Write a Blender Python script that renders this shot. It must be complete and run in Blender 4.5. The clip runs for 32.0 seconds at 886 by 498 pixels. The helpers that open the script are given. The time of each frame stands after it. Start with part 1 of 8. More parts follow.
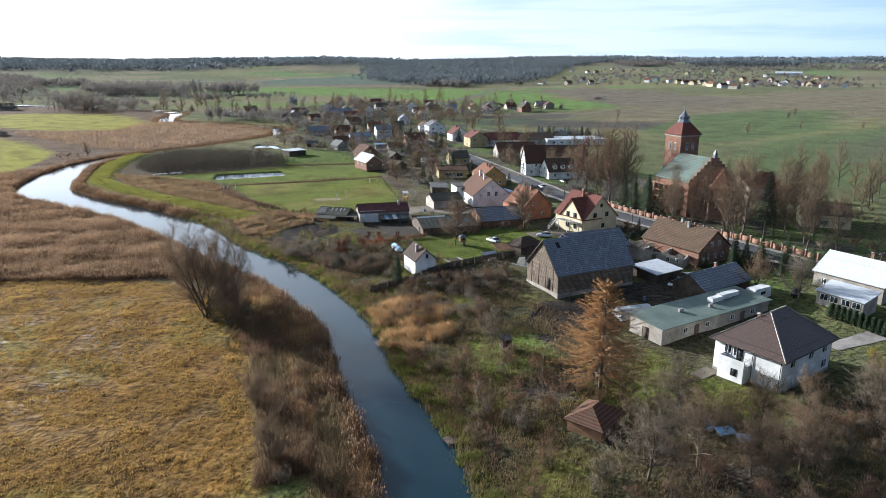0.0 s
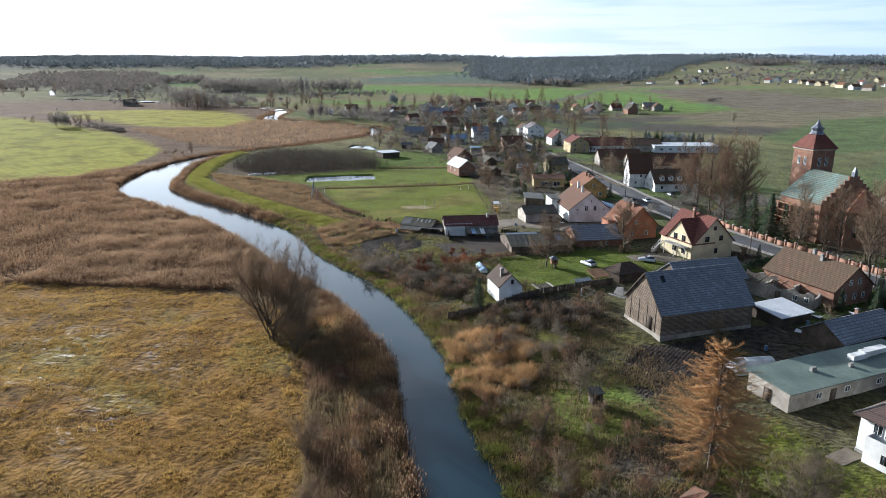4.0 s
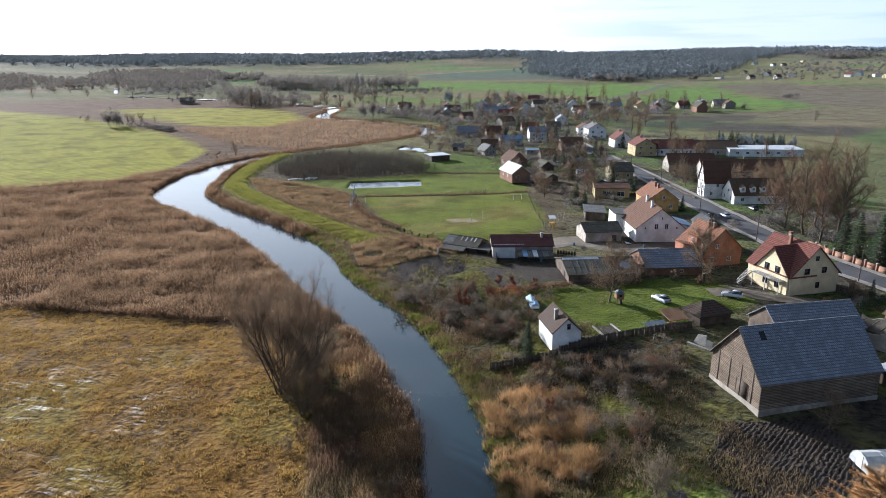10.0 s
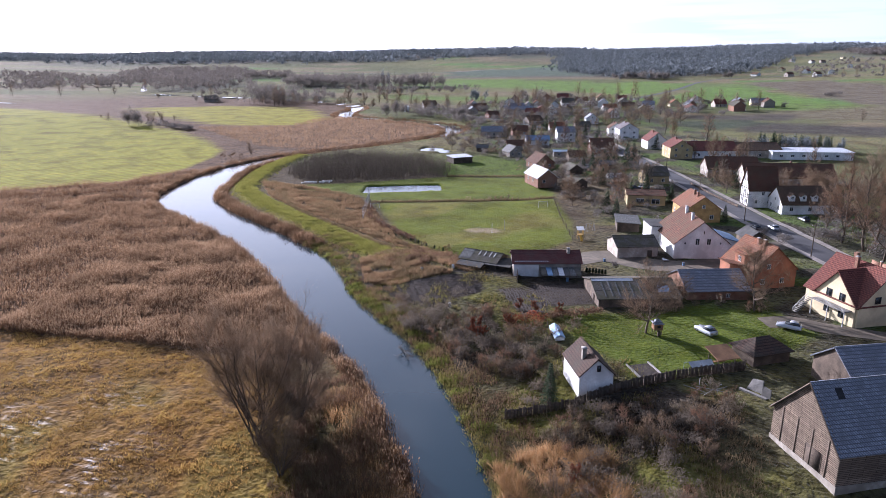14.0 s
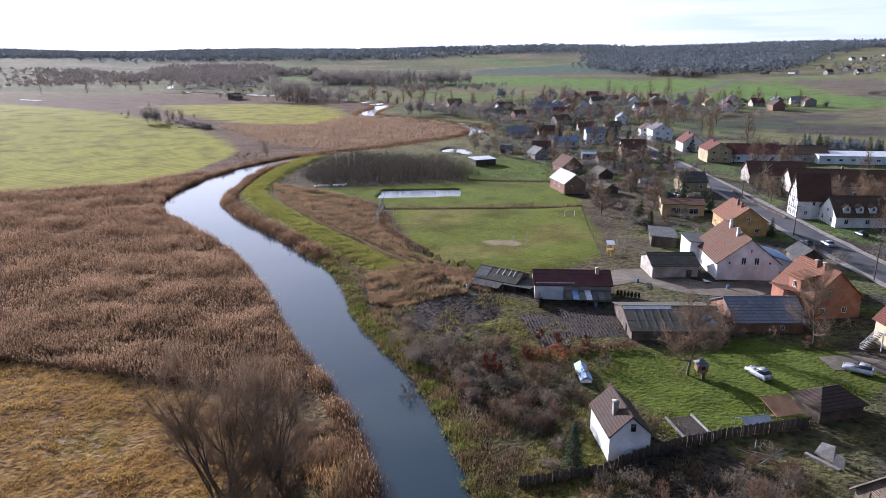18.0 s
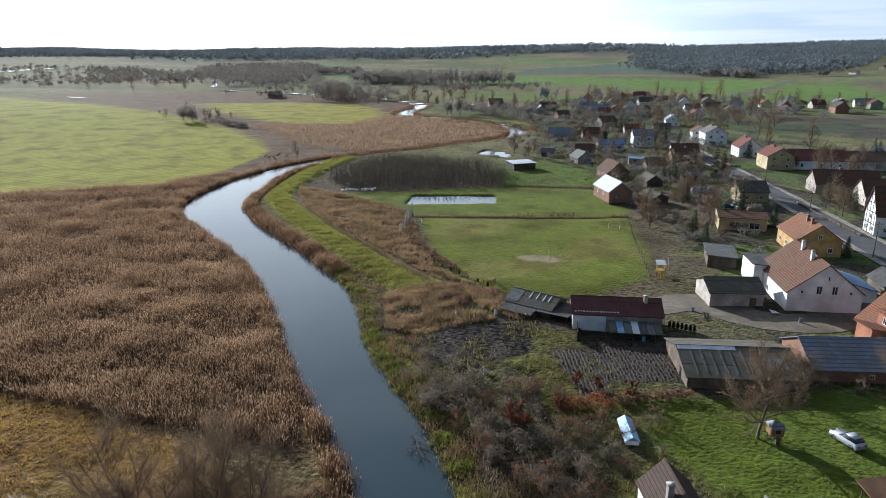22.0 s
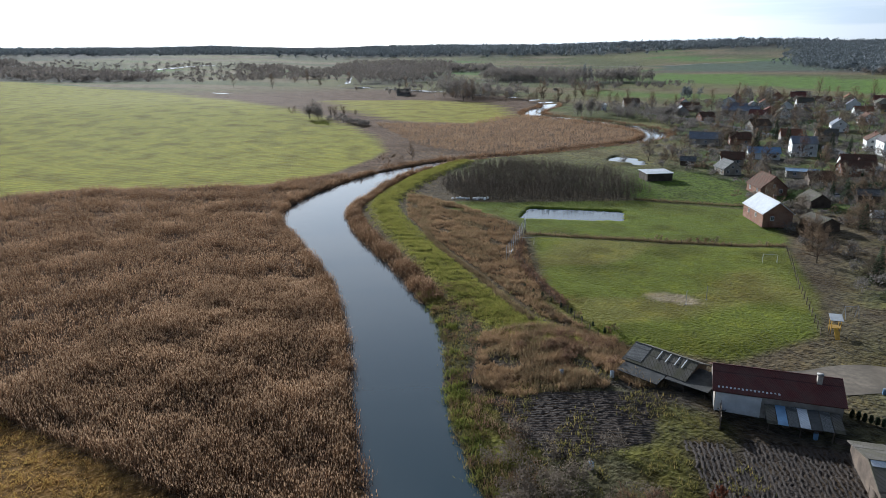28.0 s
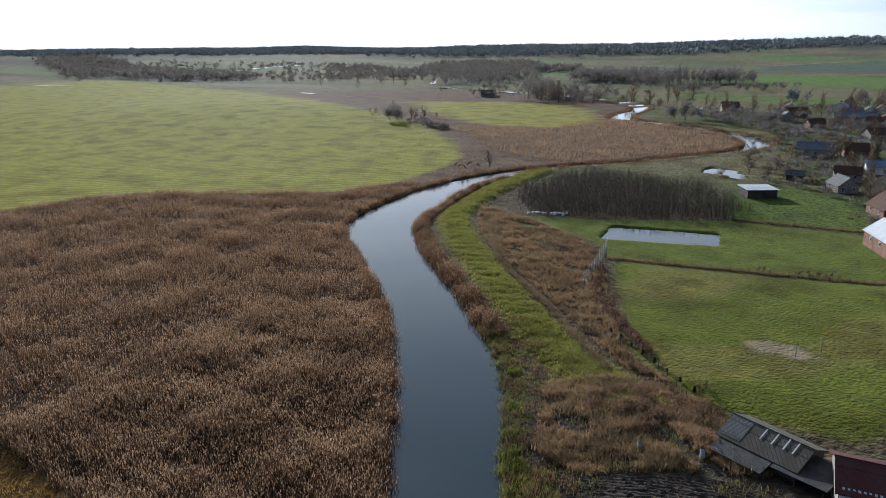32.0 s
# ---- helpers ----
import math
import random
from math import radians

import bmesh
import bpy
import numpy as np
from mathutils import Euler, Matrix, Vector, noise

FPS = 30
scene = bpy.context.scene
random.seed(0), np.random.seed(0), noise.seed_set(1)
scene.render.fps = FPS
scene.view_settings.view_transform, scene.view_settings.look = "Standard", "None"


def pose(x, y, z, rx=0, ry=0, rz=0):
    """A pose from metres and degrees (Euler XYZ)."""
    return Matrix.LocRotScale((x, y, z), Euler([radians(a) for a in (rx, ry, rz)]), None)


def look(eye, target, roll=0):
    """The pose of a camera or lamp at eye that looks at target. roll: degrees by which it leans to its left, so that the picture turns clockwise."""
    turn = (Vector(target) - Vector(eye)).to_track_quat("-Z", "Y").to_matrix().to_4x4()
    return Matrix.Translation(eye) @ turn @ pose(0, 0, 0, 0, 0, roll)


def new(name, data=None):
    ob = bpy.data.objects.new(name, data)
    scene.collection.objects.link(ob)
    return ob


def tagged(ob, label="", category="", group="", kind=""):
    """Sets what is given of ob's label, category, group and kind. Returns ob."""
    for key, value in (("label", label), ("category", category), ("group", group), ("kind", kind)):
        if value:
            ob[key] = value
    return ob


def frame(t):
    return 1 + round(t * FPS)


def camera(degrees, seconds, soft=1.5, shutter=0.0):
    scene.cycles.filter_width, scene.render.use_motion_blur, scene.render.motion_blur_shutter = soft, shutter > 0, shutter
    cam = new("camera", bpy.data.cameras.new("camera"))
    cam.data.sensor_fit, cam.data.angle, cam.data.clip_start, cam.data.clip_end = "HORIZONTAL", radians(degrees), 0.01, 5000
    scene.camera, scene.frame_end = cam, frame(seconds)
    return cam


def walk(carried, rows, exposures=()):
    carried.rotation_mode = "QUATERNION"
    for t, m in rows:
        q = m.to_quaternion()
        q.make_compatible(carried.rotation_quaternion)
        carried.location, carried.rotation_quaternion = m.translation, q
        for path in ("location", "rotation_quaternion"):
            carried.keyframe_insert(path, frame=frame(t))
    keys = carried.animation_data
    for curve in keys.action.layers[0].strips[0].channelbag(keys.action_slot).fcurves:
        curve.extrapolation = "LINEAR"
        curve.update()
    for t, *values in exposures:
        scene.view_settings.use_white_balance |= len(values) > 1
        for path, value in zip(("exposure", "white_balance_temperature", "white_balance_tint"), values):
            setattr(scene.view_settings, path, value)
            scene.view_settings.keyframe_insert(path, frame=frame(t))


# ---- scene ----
cam = camera(67.02, 32.0, soft=0.7)
PATH = [
    (0, (-0.11, -0.13, 49.03), (-0.102, 19.151, 43.724), 0.19),
    (0.5, (0.19, 1.67, 49.02), (-0.391, 20.947, 43.709), 0.33),
    (1, (0.48, 3.51, 49.09), (-0.461, 22.765, 43.760), 0.39),
    (1.5, (0.76, 5.38, 49.26), (-0.862, 24.586, 43.934), 0.39),
    (2, (1.04, 7.26, 49.54), (-0.609, 26.468, 44.217), 0.40),
    (2.5, (1.29, 9.12, 49.86), (-0.683, 28.296, 44.521), 0.33),
    (3, (1.50, 10.98, 50.16), (-0.525, 30.144, 44.809), 0.25),
    (3.5, (1.60, 12.81, 50.38), (-0.883, 31.921, 45.013), 0.25),
    (5.5, (1.60, 20.21, 51.02), (-1.641, 39.193, 45.614), 0.21),
    (6, (1.49, 22.13, 51.18), (-1.968, 41.071, 45.773), 0.15),
    (6.5, (1.31, 24.06, 51.31), (-2.322, 42.970, 45.889), 0.12),
    (7, (1.12, 26.05, 51.37), (-2.614, 44.938, 45.948), 0.09),
    (7.5, (0.94, 28.09, 51.36), (-2.789, 46.978, 45.926), 0.07),
    (8, (0.79, 30.18, 51.28), (-2.940, 49.060, 45.835), 0.05),
    (8.5, (0.65, 32.28, 51.16), (-3.081, 51.151, 45.703), 0.04),
    (9, (0.52, 34.34, 51.08), (-3.284, 53.195, 45.603), 0.04),
    (9.5, (0.38, 36.30, 51.09), (-3.899, 55.049, 45.602), -0.07),
    (10, (0.23, 38.22, 51.14), (-4.263, 56.912, 45.638), -0.15),
    (10.5, (0.07, 40.15, 51.19), (-4.427, 58.841, 45.687), -0.22),
    (11, (-0.10, 42.12, 51.22), (-4.725, 60.774, 45.706), -0.28),
    (11.5, (-0.26, 44.12, 51.20), (-5.114, 62.722, 45.674), -0.30),
    (12, (-0.43, 46.18, 51.13), (-5.334, 64.764, 45.593), -0.28),
    (12.5, (-0.60, 48.29, 51.01), (-5.506, 66.872, 45.461), -0.21),
    (13, (-0.77, 50.48, 50.87), (-5.695, 69.047, 45.299), -0.10),
    (13.5, (-0.96, 52.79, 50.80), (-6.062, 71.309, 45.239), -0.20),
    (14, (-1.15, 55.12, 50.72), (-6.418, 73.590, 45.155), -0.26),
    (14.5, (-1.35, 57.40, 50.63), (-6.771, 75.828, 45.057), -0.26),
    (15, (-1.54, 59.60, 50.54), (-7.125, 77.970, 44.950), -0.24),
    (15.5, (-1.78, 61.69, 50.51), (-7.532, 80.011, 44.919), -0.30),
    (17.5, (-2.74, 69.46, 50.46), (-8.756, 87.684, 44.835), -0.30),
    (18, (-3.02, 71.34, 50.44), (-9.041, 89.565, 44.805), -0.30),
    (18.5, (-3.32, 73.22, 50.41), (-9.443, 91.407, 44.765), -0.31),
    (19, (-3.62, 75.16, 50.34), (-9.784, 93.331, 44.688), -0.33),
    (19.5, (-3.86, 77.25, 50.18), (-10.185, 95.369, 44.530), -0.27),
    (20, (-4.12, 79.42, 49.99), (-10.669, 97.458, 44.349), -0.26),
    (20.5, (-4.42, 81.60, 49.81), (-11.416, 99.472, 44.167), -0.25),
    (21, (-4.78, 83.76, 49.67), (-11.832, 101.608, 44.020), -0.24),
    (21.5, (-5.19, 85.87, 49.56), (-12.243, 103.711, 43.912), -0.23),
    (22, (-5.62, 87.89, 49.50), (-12.787, 105.686, 43.857), -0.21),
    (22.5, (-5.97, 89.76, 49.43), (-13.702, 107.316, 43.783), -0.19),
    (23, (-6.32, 91.52, 49.34), (-14.296, 108.970, 43.687), -0.26),
    (23.5, (-6.72, 93.31, 49.32), (-14.685, 110.759, 43.662), -0.23),
    (24, (-7.21, 95.15, 49.32), (-15.445, 112.476, 43.645), -0.20),
    (24.5, (-7.81, 97.10, 49.34), (-16.063, 114.409, 43.655), -0.20),
    (25, (-8.47, 99.11, 49.36), (-16.840, 116.361, 43.681), -0.19),
    (25.5, (-9.05, 101.08, 49.33), (-17.915, 118.077, 43.632), -0.31),
    (27.5, (-11.29, 108.86, 49.22), (-21.650, 124.989, 43.530), -0.39),
    (28, (-11.85, 110.70, 49.18), (-22.312, 126.761, 43.480), -0.51),
    (28.5, (-12.40, 112.43, 49.18), (-23.666, 127.943, 43.479), -0.51),
    (29, (-12.98, 114.11, 49.20), (-24.811, 129.190, 43.491), -0.52),
    (29.5, (-13.63, 115.78, 49.26), (-25.449, 130.869, 43.544), -0.56),
    (30, (-14.35, 117.50, 49.37), (-26.161, 132.597, 43.655), -0.59),
    (30.5, (-15.15, 119.29, 49.54), (-26.953, 134.384, 43.817), -0.54),
    (31, (-16.00, 121.12, 49.76), (-27.883, 136.154, 44.039), -0.55),
    (31.5, (-16.87, 122.99, 50.05), (-29.027, 137.800, 44.320), -0.56),
    (32, (-17.76, 124.87, 50.39), (-30.184, 139.472, 44.690), -0.60),
]
walk(cam, [(t, look(eye, target, roll)) for t, eye, target, roll in PATH],
     [(0.0, 1.30, 5650, 9), (6.0, 1.20, 5650, 9), (10.5, 1.24, 5600, 13), (13.0, 1.37, 5500, 26), (18.5, 1.21, 5500, 23), (21.0, 1.02, 5600, 10), (25.0, 0.88, 5600, 7), (28.0, 0.75, 5550, 9), (32.0, 0.54, 5500, 10)])

# ---- light ----
SUN_AZ, SUN_EL = 55.0, 16.2   # degrees to the left of +y, and above the horizon
world = bpy.data.worlds.new("world")
scene.world = world
world.use_nodes = True
wn, wl = world.node_tree.nodes, world.node_tree.links
sky = wn.new("ShaderNodeTexSky")
sky.sky_type, sky.sun_disc = "NISHITA", False
sky.sun_elevation, sky.sun_rotation = radians(SUN_EL), radians(-SUN_AZ)
sky.altitude, sky.air_density, sky.dust_density, sky.ozone_density = 100, 1.0, 0.35, 2.0
wn["Background"].inputs["Strength"].default_value = 0.042
tc = wn.new("ShaderNodeTexCoord")
mp = wn.new("ShaderNodeMapping")
mp.inputs["Scale"].default_value = (1.0, 1.0, 14.0)
wl.new(tc.outputs["Generated"], mp.inputs[0])
cl = wn.new("ShaderNodeTexNoise")
cl.inputs["Scale"].default_value, cl.inputs["Detail"].default_value, cl.inputs["Roughness"].default_value = 3.2, 6, 0.55
wl.new(mp.outputs[0], cl.inputs["Vector"])
mh = wn.new("ShaderNodeMapping")
mh.inputs["Scale"].default_value = (1.0, 1.0, 2.2)
wl.new(tc.outputs["Generated"], mh.inputs[0])
ch = wn.new("ShaderNodeTexNoise")
ch.inputs["Scale"].default_value, ch.inputs["Detail"].default_value, ch.inputs["Roughness"].default_value = 3.4, 5, 0.5
wl.new(mh.outputs[0], ch.inputs["Vector"])
cr = wn.new("ShaderNodeMapRange")
cr.inputs[1].default_value, cr.inputs[2].default_value, cr.inputs[3].default_value, cr.inputs[4].default_value = 0.47, 0.66, 0.04, 0.72
wl.new(ch.outputs[0], cr.inputs[0])
cm = wn.new("ShaderNodeMix")
cm.data_type = "RGBA"
cm.inputs[7].default_value = (7.4, 8.0, 8.8, 1)
wl.new(cr.outputs[0], cm.inputs[0])
wl.new(sky.outputs[0], cm.inputs[6])
# low winter haze: brighter towards the sun, bluish away from it
hz = wn.new("ShaderNodeSeparateXYZ")
wl.new(tc.outputs["Generated"], hz.inputs[0])
hr = wn.new("ShaderNodeMapRange")
hr.interpolation_type = "SMOOTHSTEP"
hr.inputs[1].default_value, hr.inputs[2].default_value, hr.inputs[3].default_value, hr.inputs[4].default_value = -0.02, 0.46, 0.82, 0.0
wl.new(hz.outputs[2], hr.inputs[0])
dt = wn.new("ShaderNodeVectorMath")
dt.operation = "DOT_PRODUCT"
dt.inputs[1].default_value = (-math.sin(radians(SUN_AZ)), math.cos(radians(SUN_AZ)), 0.0)
wl.new(tc.outputs["Generated"], dt.inputs[0])
dr = wn.new("ShaderNodeMapRange")
dr.interpolation_type = "SMOOTHSTEP"
dr.inputs[1].default_value, dr.inputs[2].default_value = -1.0, 1.0
wl.new(dt.outputs["Value"], dr.inputs[0])
hc = wn.new("ShaderNodeValToRGB")
hc.color_ramp.elements[0].color, hc.color_ramp.elements[1].color = (0.20, 0.27, 0.38, 1), (0.98, 0.99, 1.0, 1)
hs_ = hc.color_ramp.elements.new(0.55)
hs_.color = (0.54, 0.67, 0.80, 1)
wl.new(dr.outputs[0], hc.inputs[0])
hk = wn.new("ShaderNodeVectorMath")
hk.operation = "SCALE"
hk.inputs["Scale"].default_value = 13.4
wl.new(hc.outputs[0], hk.inputs[0])
hm = wn.new("ShaderNodeMix")
hm.data_type = "RGBA"
wl.new(hr.outputs[0], hm.inputs[0])
wl.new(cm.outputs[2], hm.inputs[6])
wl.new(hk.outputs[0], hm.inputs[7])
# thin streaks of cloud in the haze
st = wn.new("ShaderNodeMapRange")
st.inputs[1].default_value, st.inputs[2].default_value, st.inputs[3].default_value, st.inputs[4].default_value = 0.47, 0.62, 0.0, 0.9
wl.new(cl.outputs[0], st.inputs[0])
sm = wn.new("ShaderNodeMix")
sm.data_type, sm.blend_type = "RGBA", "MULTIPLY"
sm.inputs[7].default_value = (0.80, 0.86, 0.92, 1)
wl.new(st.outputs[0], sm.inputs[0])
wl.new(hm.outputs[2], sm.inputs[6])
# thin cloud glowing round the sun
sd = Vector((-math.sin(radians(SUN_AZ)) * math.cos(radians(SUN_EL)), math.cos(radians(SUN_AZ)) * math.cos(radians(SUN_EL)), math.sin(radians(SUN_EL))))
gd = wn.new("ShaderNodeVectorMath")
gd.operation = "DOT_PRODUCT"
gd.inputs[1].default_value = sd
wl.new(tc.outputs["Generated"], gd.inputs[0])
gr = wn.new("ShaderNodeMapRange")
gr.interpolation_type = "SMOOTHSTEP"
gr.inputs[1].default_value, gr.inputs[2].default_value, gr.inputs[3].default_value, gr.inputs[4].default_value = 0.50, 1.0, 0.0, 1.0
wl.new(gd.outputs["Value"], gr.inputs[0])
ga = wn.new("ShaderNodeMix")
ga.data_type, ga.blend_type = "RGBA", "ADD"
ga.inputs[7].default_value = (15.0, 14.5, 13.6, 1)
wl.new(gr.outputs[0], ga.inputs[0])
wl.new(sm.outputs[2], ga.inputs[6])
wl.new(ga.outputs[2], wn["Background"].inputs["Color"])
sun = new("sun", bpy.data.lights.new("sun", "SUN"))
sun.data.energy, sun.data.angle, sun.data.color = 5.0, radians(0.6), (1.0, 0.94, 0.85)
sun.matrix_world = look(sd * 100, (0, 0, 0))


# ---- materials ----
def nodes_of(name):
    m = bpy.data.materials.new(name)
    m.use_nodes = True
    return m, m.node_tree.nodes, m.node_tree.links, m.node_tree.nodes["Principled BSDF"]


def mixed(n, l, a, b, fac, mode="MIX"):
    x = n.new("ShaderNodeMix")
    x.data_type, x.blend_type = "RGBA", mode
    for sock, v in ((x.inputs[6], a), (x.inputs[7], b), (x.inputs[0], fac)):
        if isinstance(v, (int, float)):
            sock.default_value = v
        elif isinstance(v, tuple):
            sock.default_value = (*v, 1)
        else:
            l.new(v, sock)
    return x.outputs[2]


def noise_of(n, l, vec, scale, detail=4.0, lo=0.35, hi=0.65):
    t = n.new("ShaderNodeTexNoise")
    t.inputs["Scale"].default_value, t.inputs["Detail"].default_value = scale, detail
    l.new(vec, t.inputs["Vector"])
    r = n.new("ShaderNodeMapRange")
    r.inputs[1].default_value, r.inputs[2].default_value = lo, hi
    l.new(t.outputs[0], r.inputs[0])
    return r.outputs[0]


def bumped(n, l, bsdf, height, strength, dist=0.05):
    b = n.new("ShaderNodeBump")
    b.inputs["Strength"].default_value, b.inputs["Distance"].default_value = strength, dist
    l.new(height, b.inputs["Height"])
    l.new(b.outputs[0], bsdf.inputs["Normal"])


def mat(name, a, b=None, rough=0.9, fine=6.0, coarse=0.6, metal=0.0, bump=0.4, vary=0.25, spec=0.3):
    """A weathered surface: two tones at two scales, each object a little different."""
    m, n, l, bs = nodes_of(name)
    b = b or tuple(v * 0.65 for v in a)
    co = n.new("ShaderNodeTexCoord").outputs["Object"]
    f1, f2 = noise_of(n, l, co, fine), noise_of(n, l, co, coarse)
    c = mixed(n, l, a, b, f1)
    c = mixed(n, l, c, tuple(v * 0.72 for v in b), f2)
    rnd = n.new("ShaderNodeObjectInfo").outputs["Random"]
    r = n.new("ShaderNodeMapRange")
    r.inputs[3].default_value, r.inputs[4].default_value = 1 - vary, 1 + vary
    l.new(rnd, r.inputs[0])
    hs = n.new("ShaderNodeHueSaturation")
    l.new(r.outputs[0], hs.inputs["Value"])
    l.new(c, hs.inputs["Color"])
    l.new(hs.outputs[0], bs.inputs["Base Color"])
    bs.inputs["Roughness"].default_value, bs.inputs["Metallic"].default_value = rough, metal
    bs.inputs["Specular IOR Level"].default_value = spec
    if bump:
        bumped(n, l, bs, f1, bump)
    return m


def tiled(name, a, b, row=0.35, wide=0.28, rough=0.85, bump=0.9, mortar=0.4, moss=None, spec=0.12, flat=False, offset=0.0, amount=0.6):
    """Rows of pieces over a pitched roof or a wall: along x, up by z (flat: along x and y)."""
    m, n, l, bs = nodes_of(name)
    co = n.new("ShaderNodeTexCoord").outputs["Object"]
    sp = n.new("ShaderNodeSeparateXYZ")
    l.new(co, sp.inputs[0])
    add = n.new("ShaderNodeMath")
    add.operation = "ADD"
    l.new(sp.outputs[0], add.inputs[0])
    if flat:
        add.inputs[1].default_value = 0
    else:
        l.new(sp.outputs[1], add.inputs[1])
    cb = n.new("ShaderNodeCombineXYZ")
    l.new(sp.outputs[0] if flat else add.outputs[0], cb.inputs[0])
    l.new(sp.outputs[1 if flat else 2], cb.inputs[1])
    br = n.new("ShaderNodeTexBrick")
    br.offset = offset
    br.inputs["Color1"].default_value, br.inputs["Color2"].default_value = (*a, 1), (*b, 1)
    br.inputs["Mortar"].default_value = (*[v * mortar for v in b], 1)
    br.inputs["Scale"].default_value, br.inputs["Mortar Size"].default_value = 1.0, min(0.05, row * 0.16)
    br.inputs["Mortar Smooth"].default_value = 0.3
    br.inputs["Brick Width"].default_value, br.inputs["Row Height"].default_value = wide, row
    l.new(cb.outputs[0], br.inputs["Vector"])
    f2 = noise_of(n, l, co, 0.5, 5)
    c = mixed(n, l, br.outputs[0], moss or tuple(v * 0.6 for v in b), f2)
    c = mixed(n, l, br.outputs[0], c, amount)
    c = mixed(n, l, c, (0.5, 0.5, 0.5), noise_of(n, l, co, 9.0, 3, 0.5, 0.9), "MULTIPLY")
    l.new(c, bs.inputs["Base Color"])
    bs.inputs["Roughness"].default_value = rough
    bs.inputs["Specular IOR Level"].default_value = spec
    inv = n.new("ShaderNodeMath")
    inv.operation = "SUBTRACT"
    inv.inputs[0].default_value = 1
    l.new(br.outputs["Fac"], inv.inputs[1])
    bumped(n, l, bs, inv.outputs[0], bump, 0.04)
    return m


def stalks(name, a, b, c, vary=0.5, spec=0.2, through_=0.5, haze_sheen=0.0):
    """Dry stems and leaves: each piece its own tone between three."""
    m, n, l, bs = nodes_of(name)
    g = n.new("ShaderNodeNewGeometry")
    ramp = n.new("ShaderNodeValToRGB")
    ramp.color_ramp.elements[0].color, ramp.color_ramp.elements[1].color = (*a, 1), (*c, 1)
    e = ramp.color_ramp.elements.new(0.5)
    e.color = (*b, 1)
    l.new(g.outputs["Random Per Island"], ramp.inputs[0])
    pos = noise_of(n, l, g.outputs["Position"], 0.09, 3)
    col = mixed(n, l, ramp.outputs[0], tuple(v * 0.55 for v in b), pos)
    l.new(mixed(n, l, ramp.outputs[0], col, vary), bs.inputs["Base Color"])
    bs.inputs["Roughness"].default_value = 0.85
    bs.inputs["Specular IOR Level"].default_value = spec
    # bluish sheen at grazing view, standing in for haze over distance
    if haze_sheen:
        bs.inputs["Sheen Weight"].default_value, bs.inputs["Sheen Roughness"].default_value, bs.inputs["Sheen Tint"].default_value = haze_sheen, 0.6, (0.80, 0.90, 1.0, 1)
    if through_:
        tr, mx = n.new("ShaderNodeBsdfTranslucent"), n.new("ShaderNodeMixShader")
        l.new(bs.inputs["Base Color"].links[0].from_socket, tr.inputs["Color"])
        mx.inputs[0].default_value = through_
        l.new(bs.outputs[0], mx.inputs[1])
        l.new(tr.outputs[0], mx.inputs[2])
        l.new(mx.outputs[0], n["Material Output"].inputs["Surface"])
    return m


GLASS, gn, gl, gb = nodes_of("window_glass")
gb.inputs["Base Color"].default_value, gb.inputs["Roughness"].default_value = (0.02, 0.025, 0.03, 1), 0.06
gb.inputs["Specular IOR Level"].default_value = 0.7

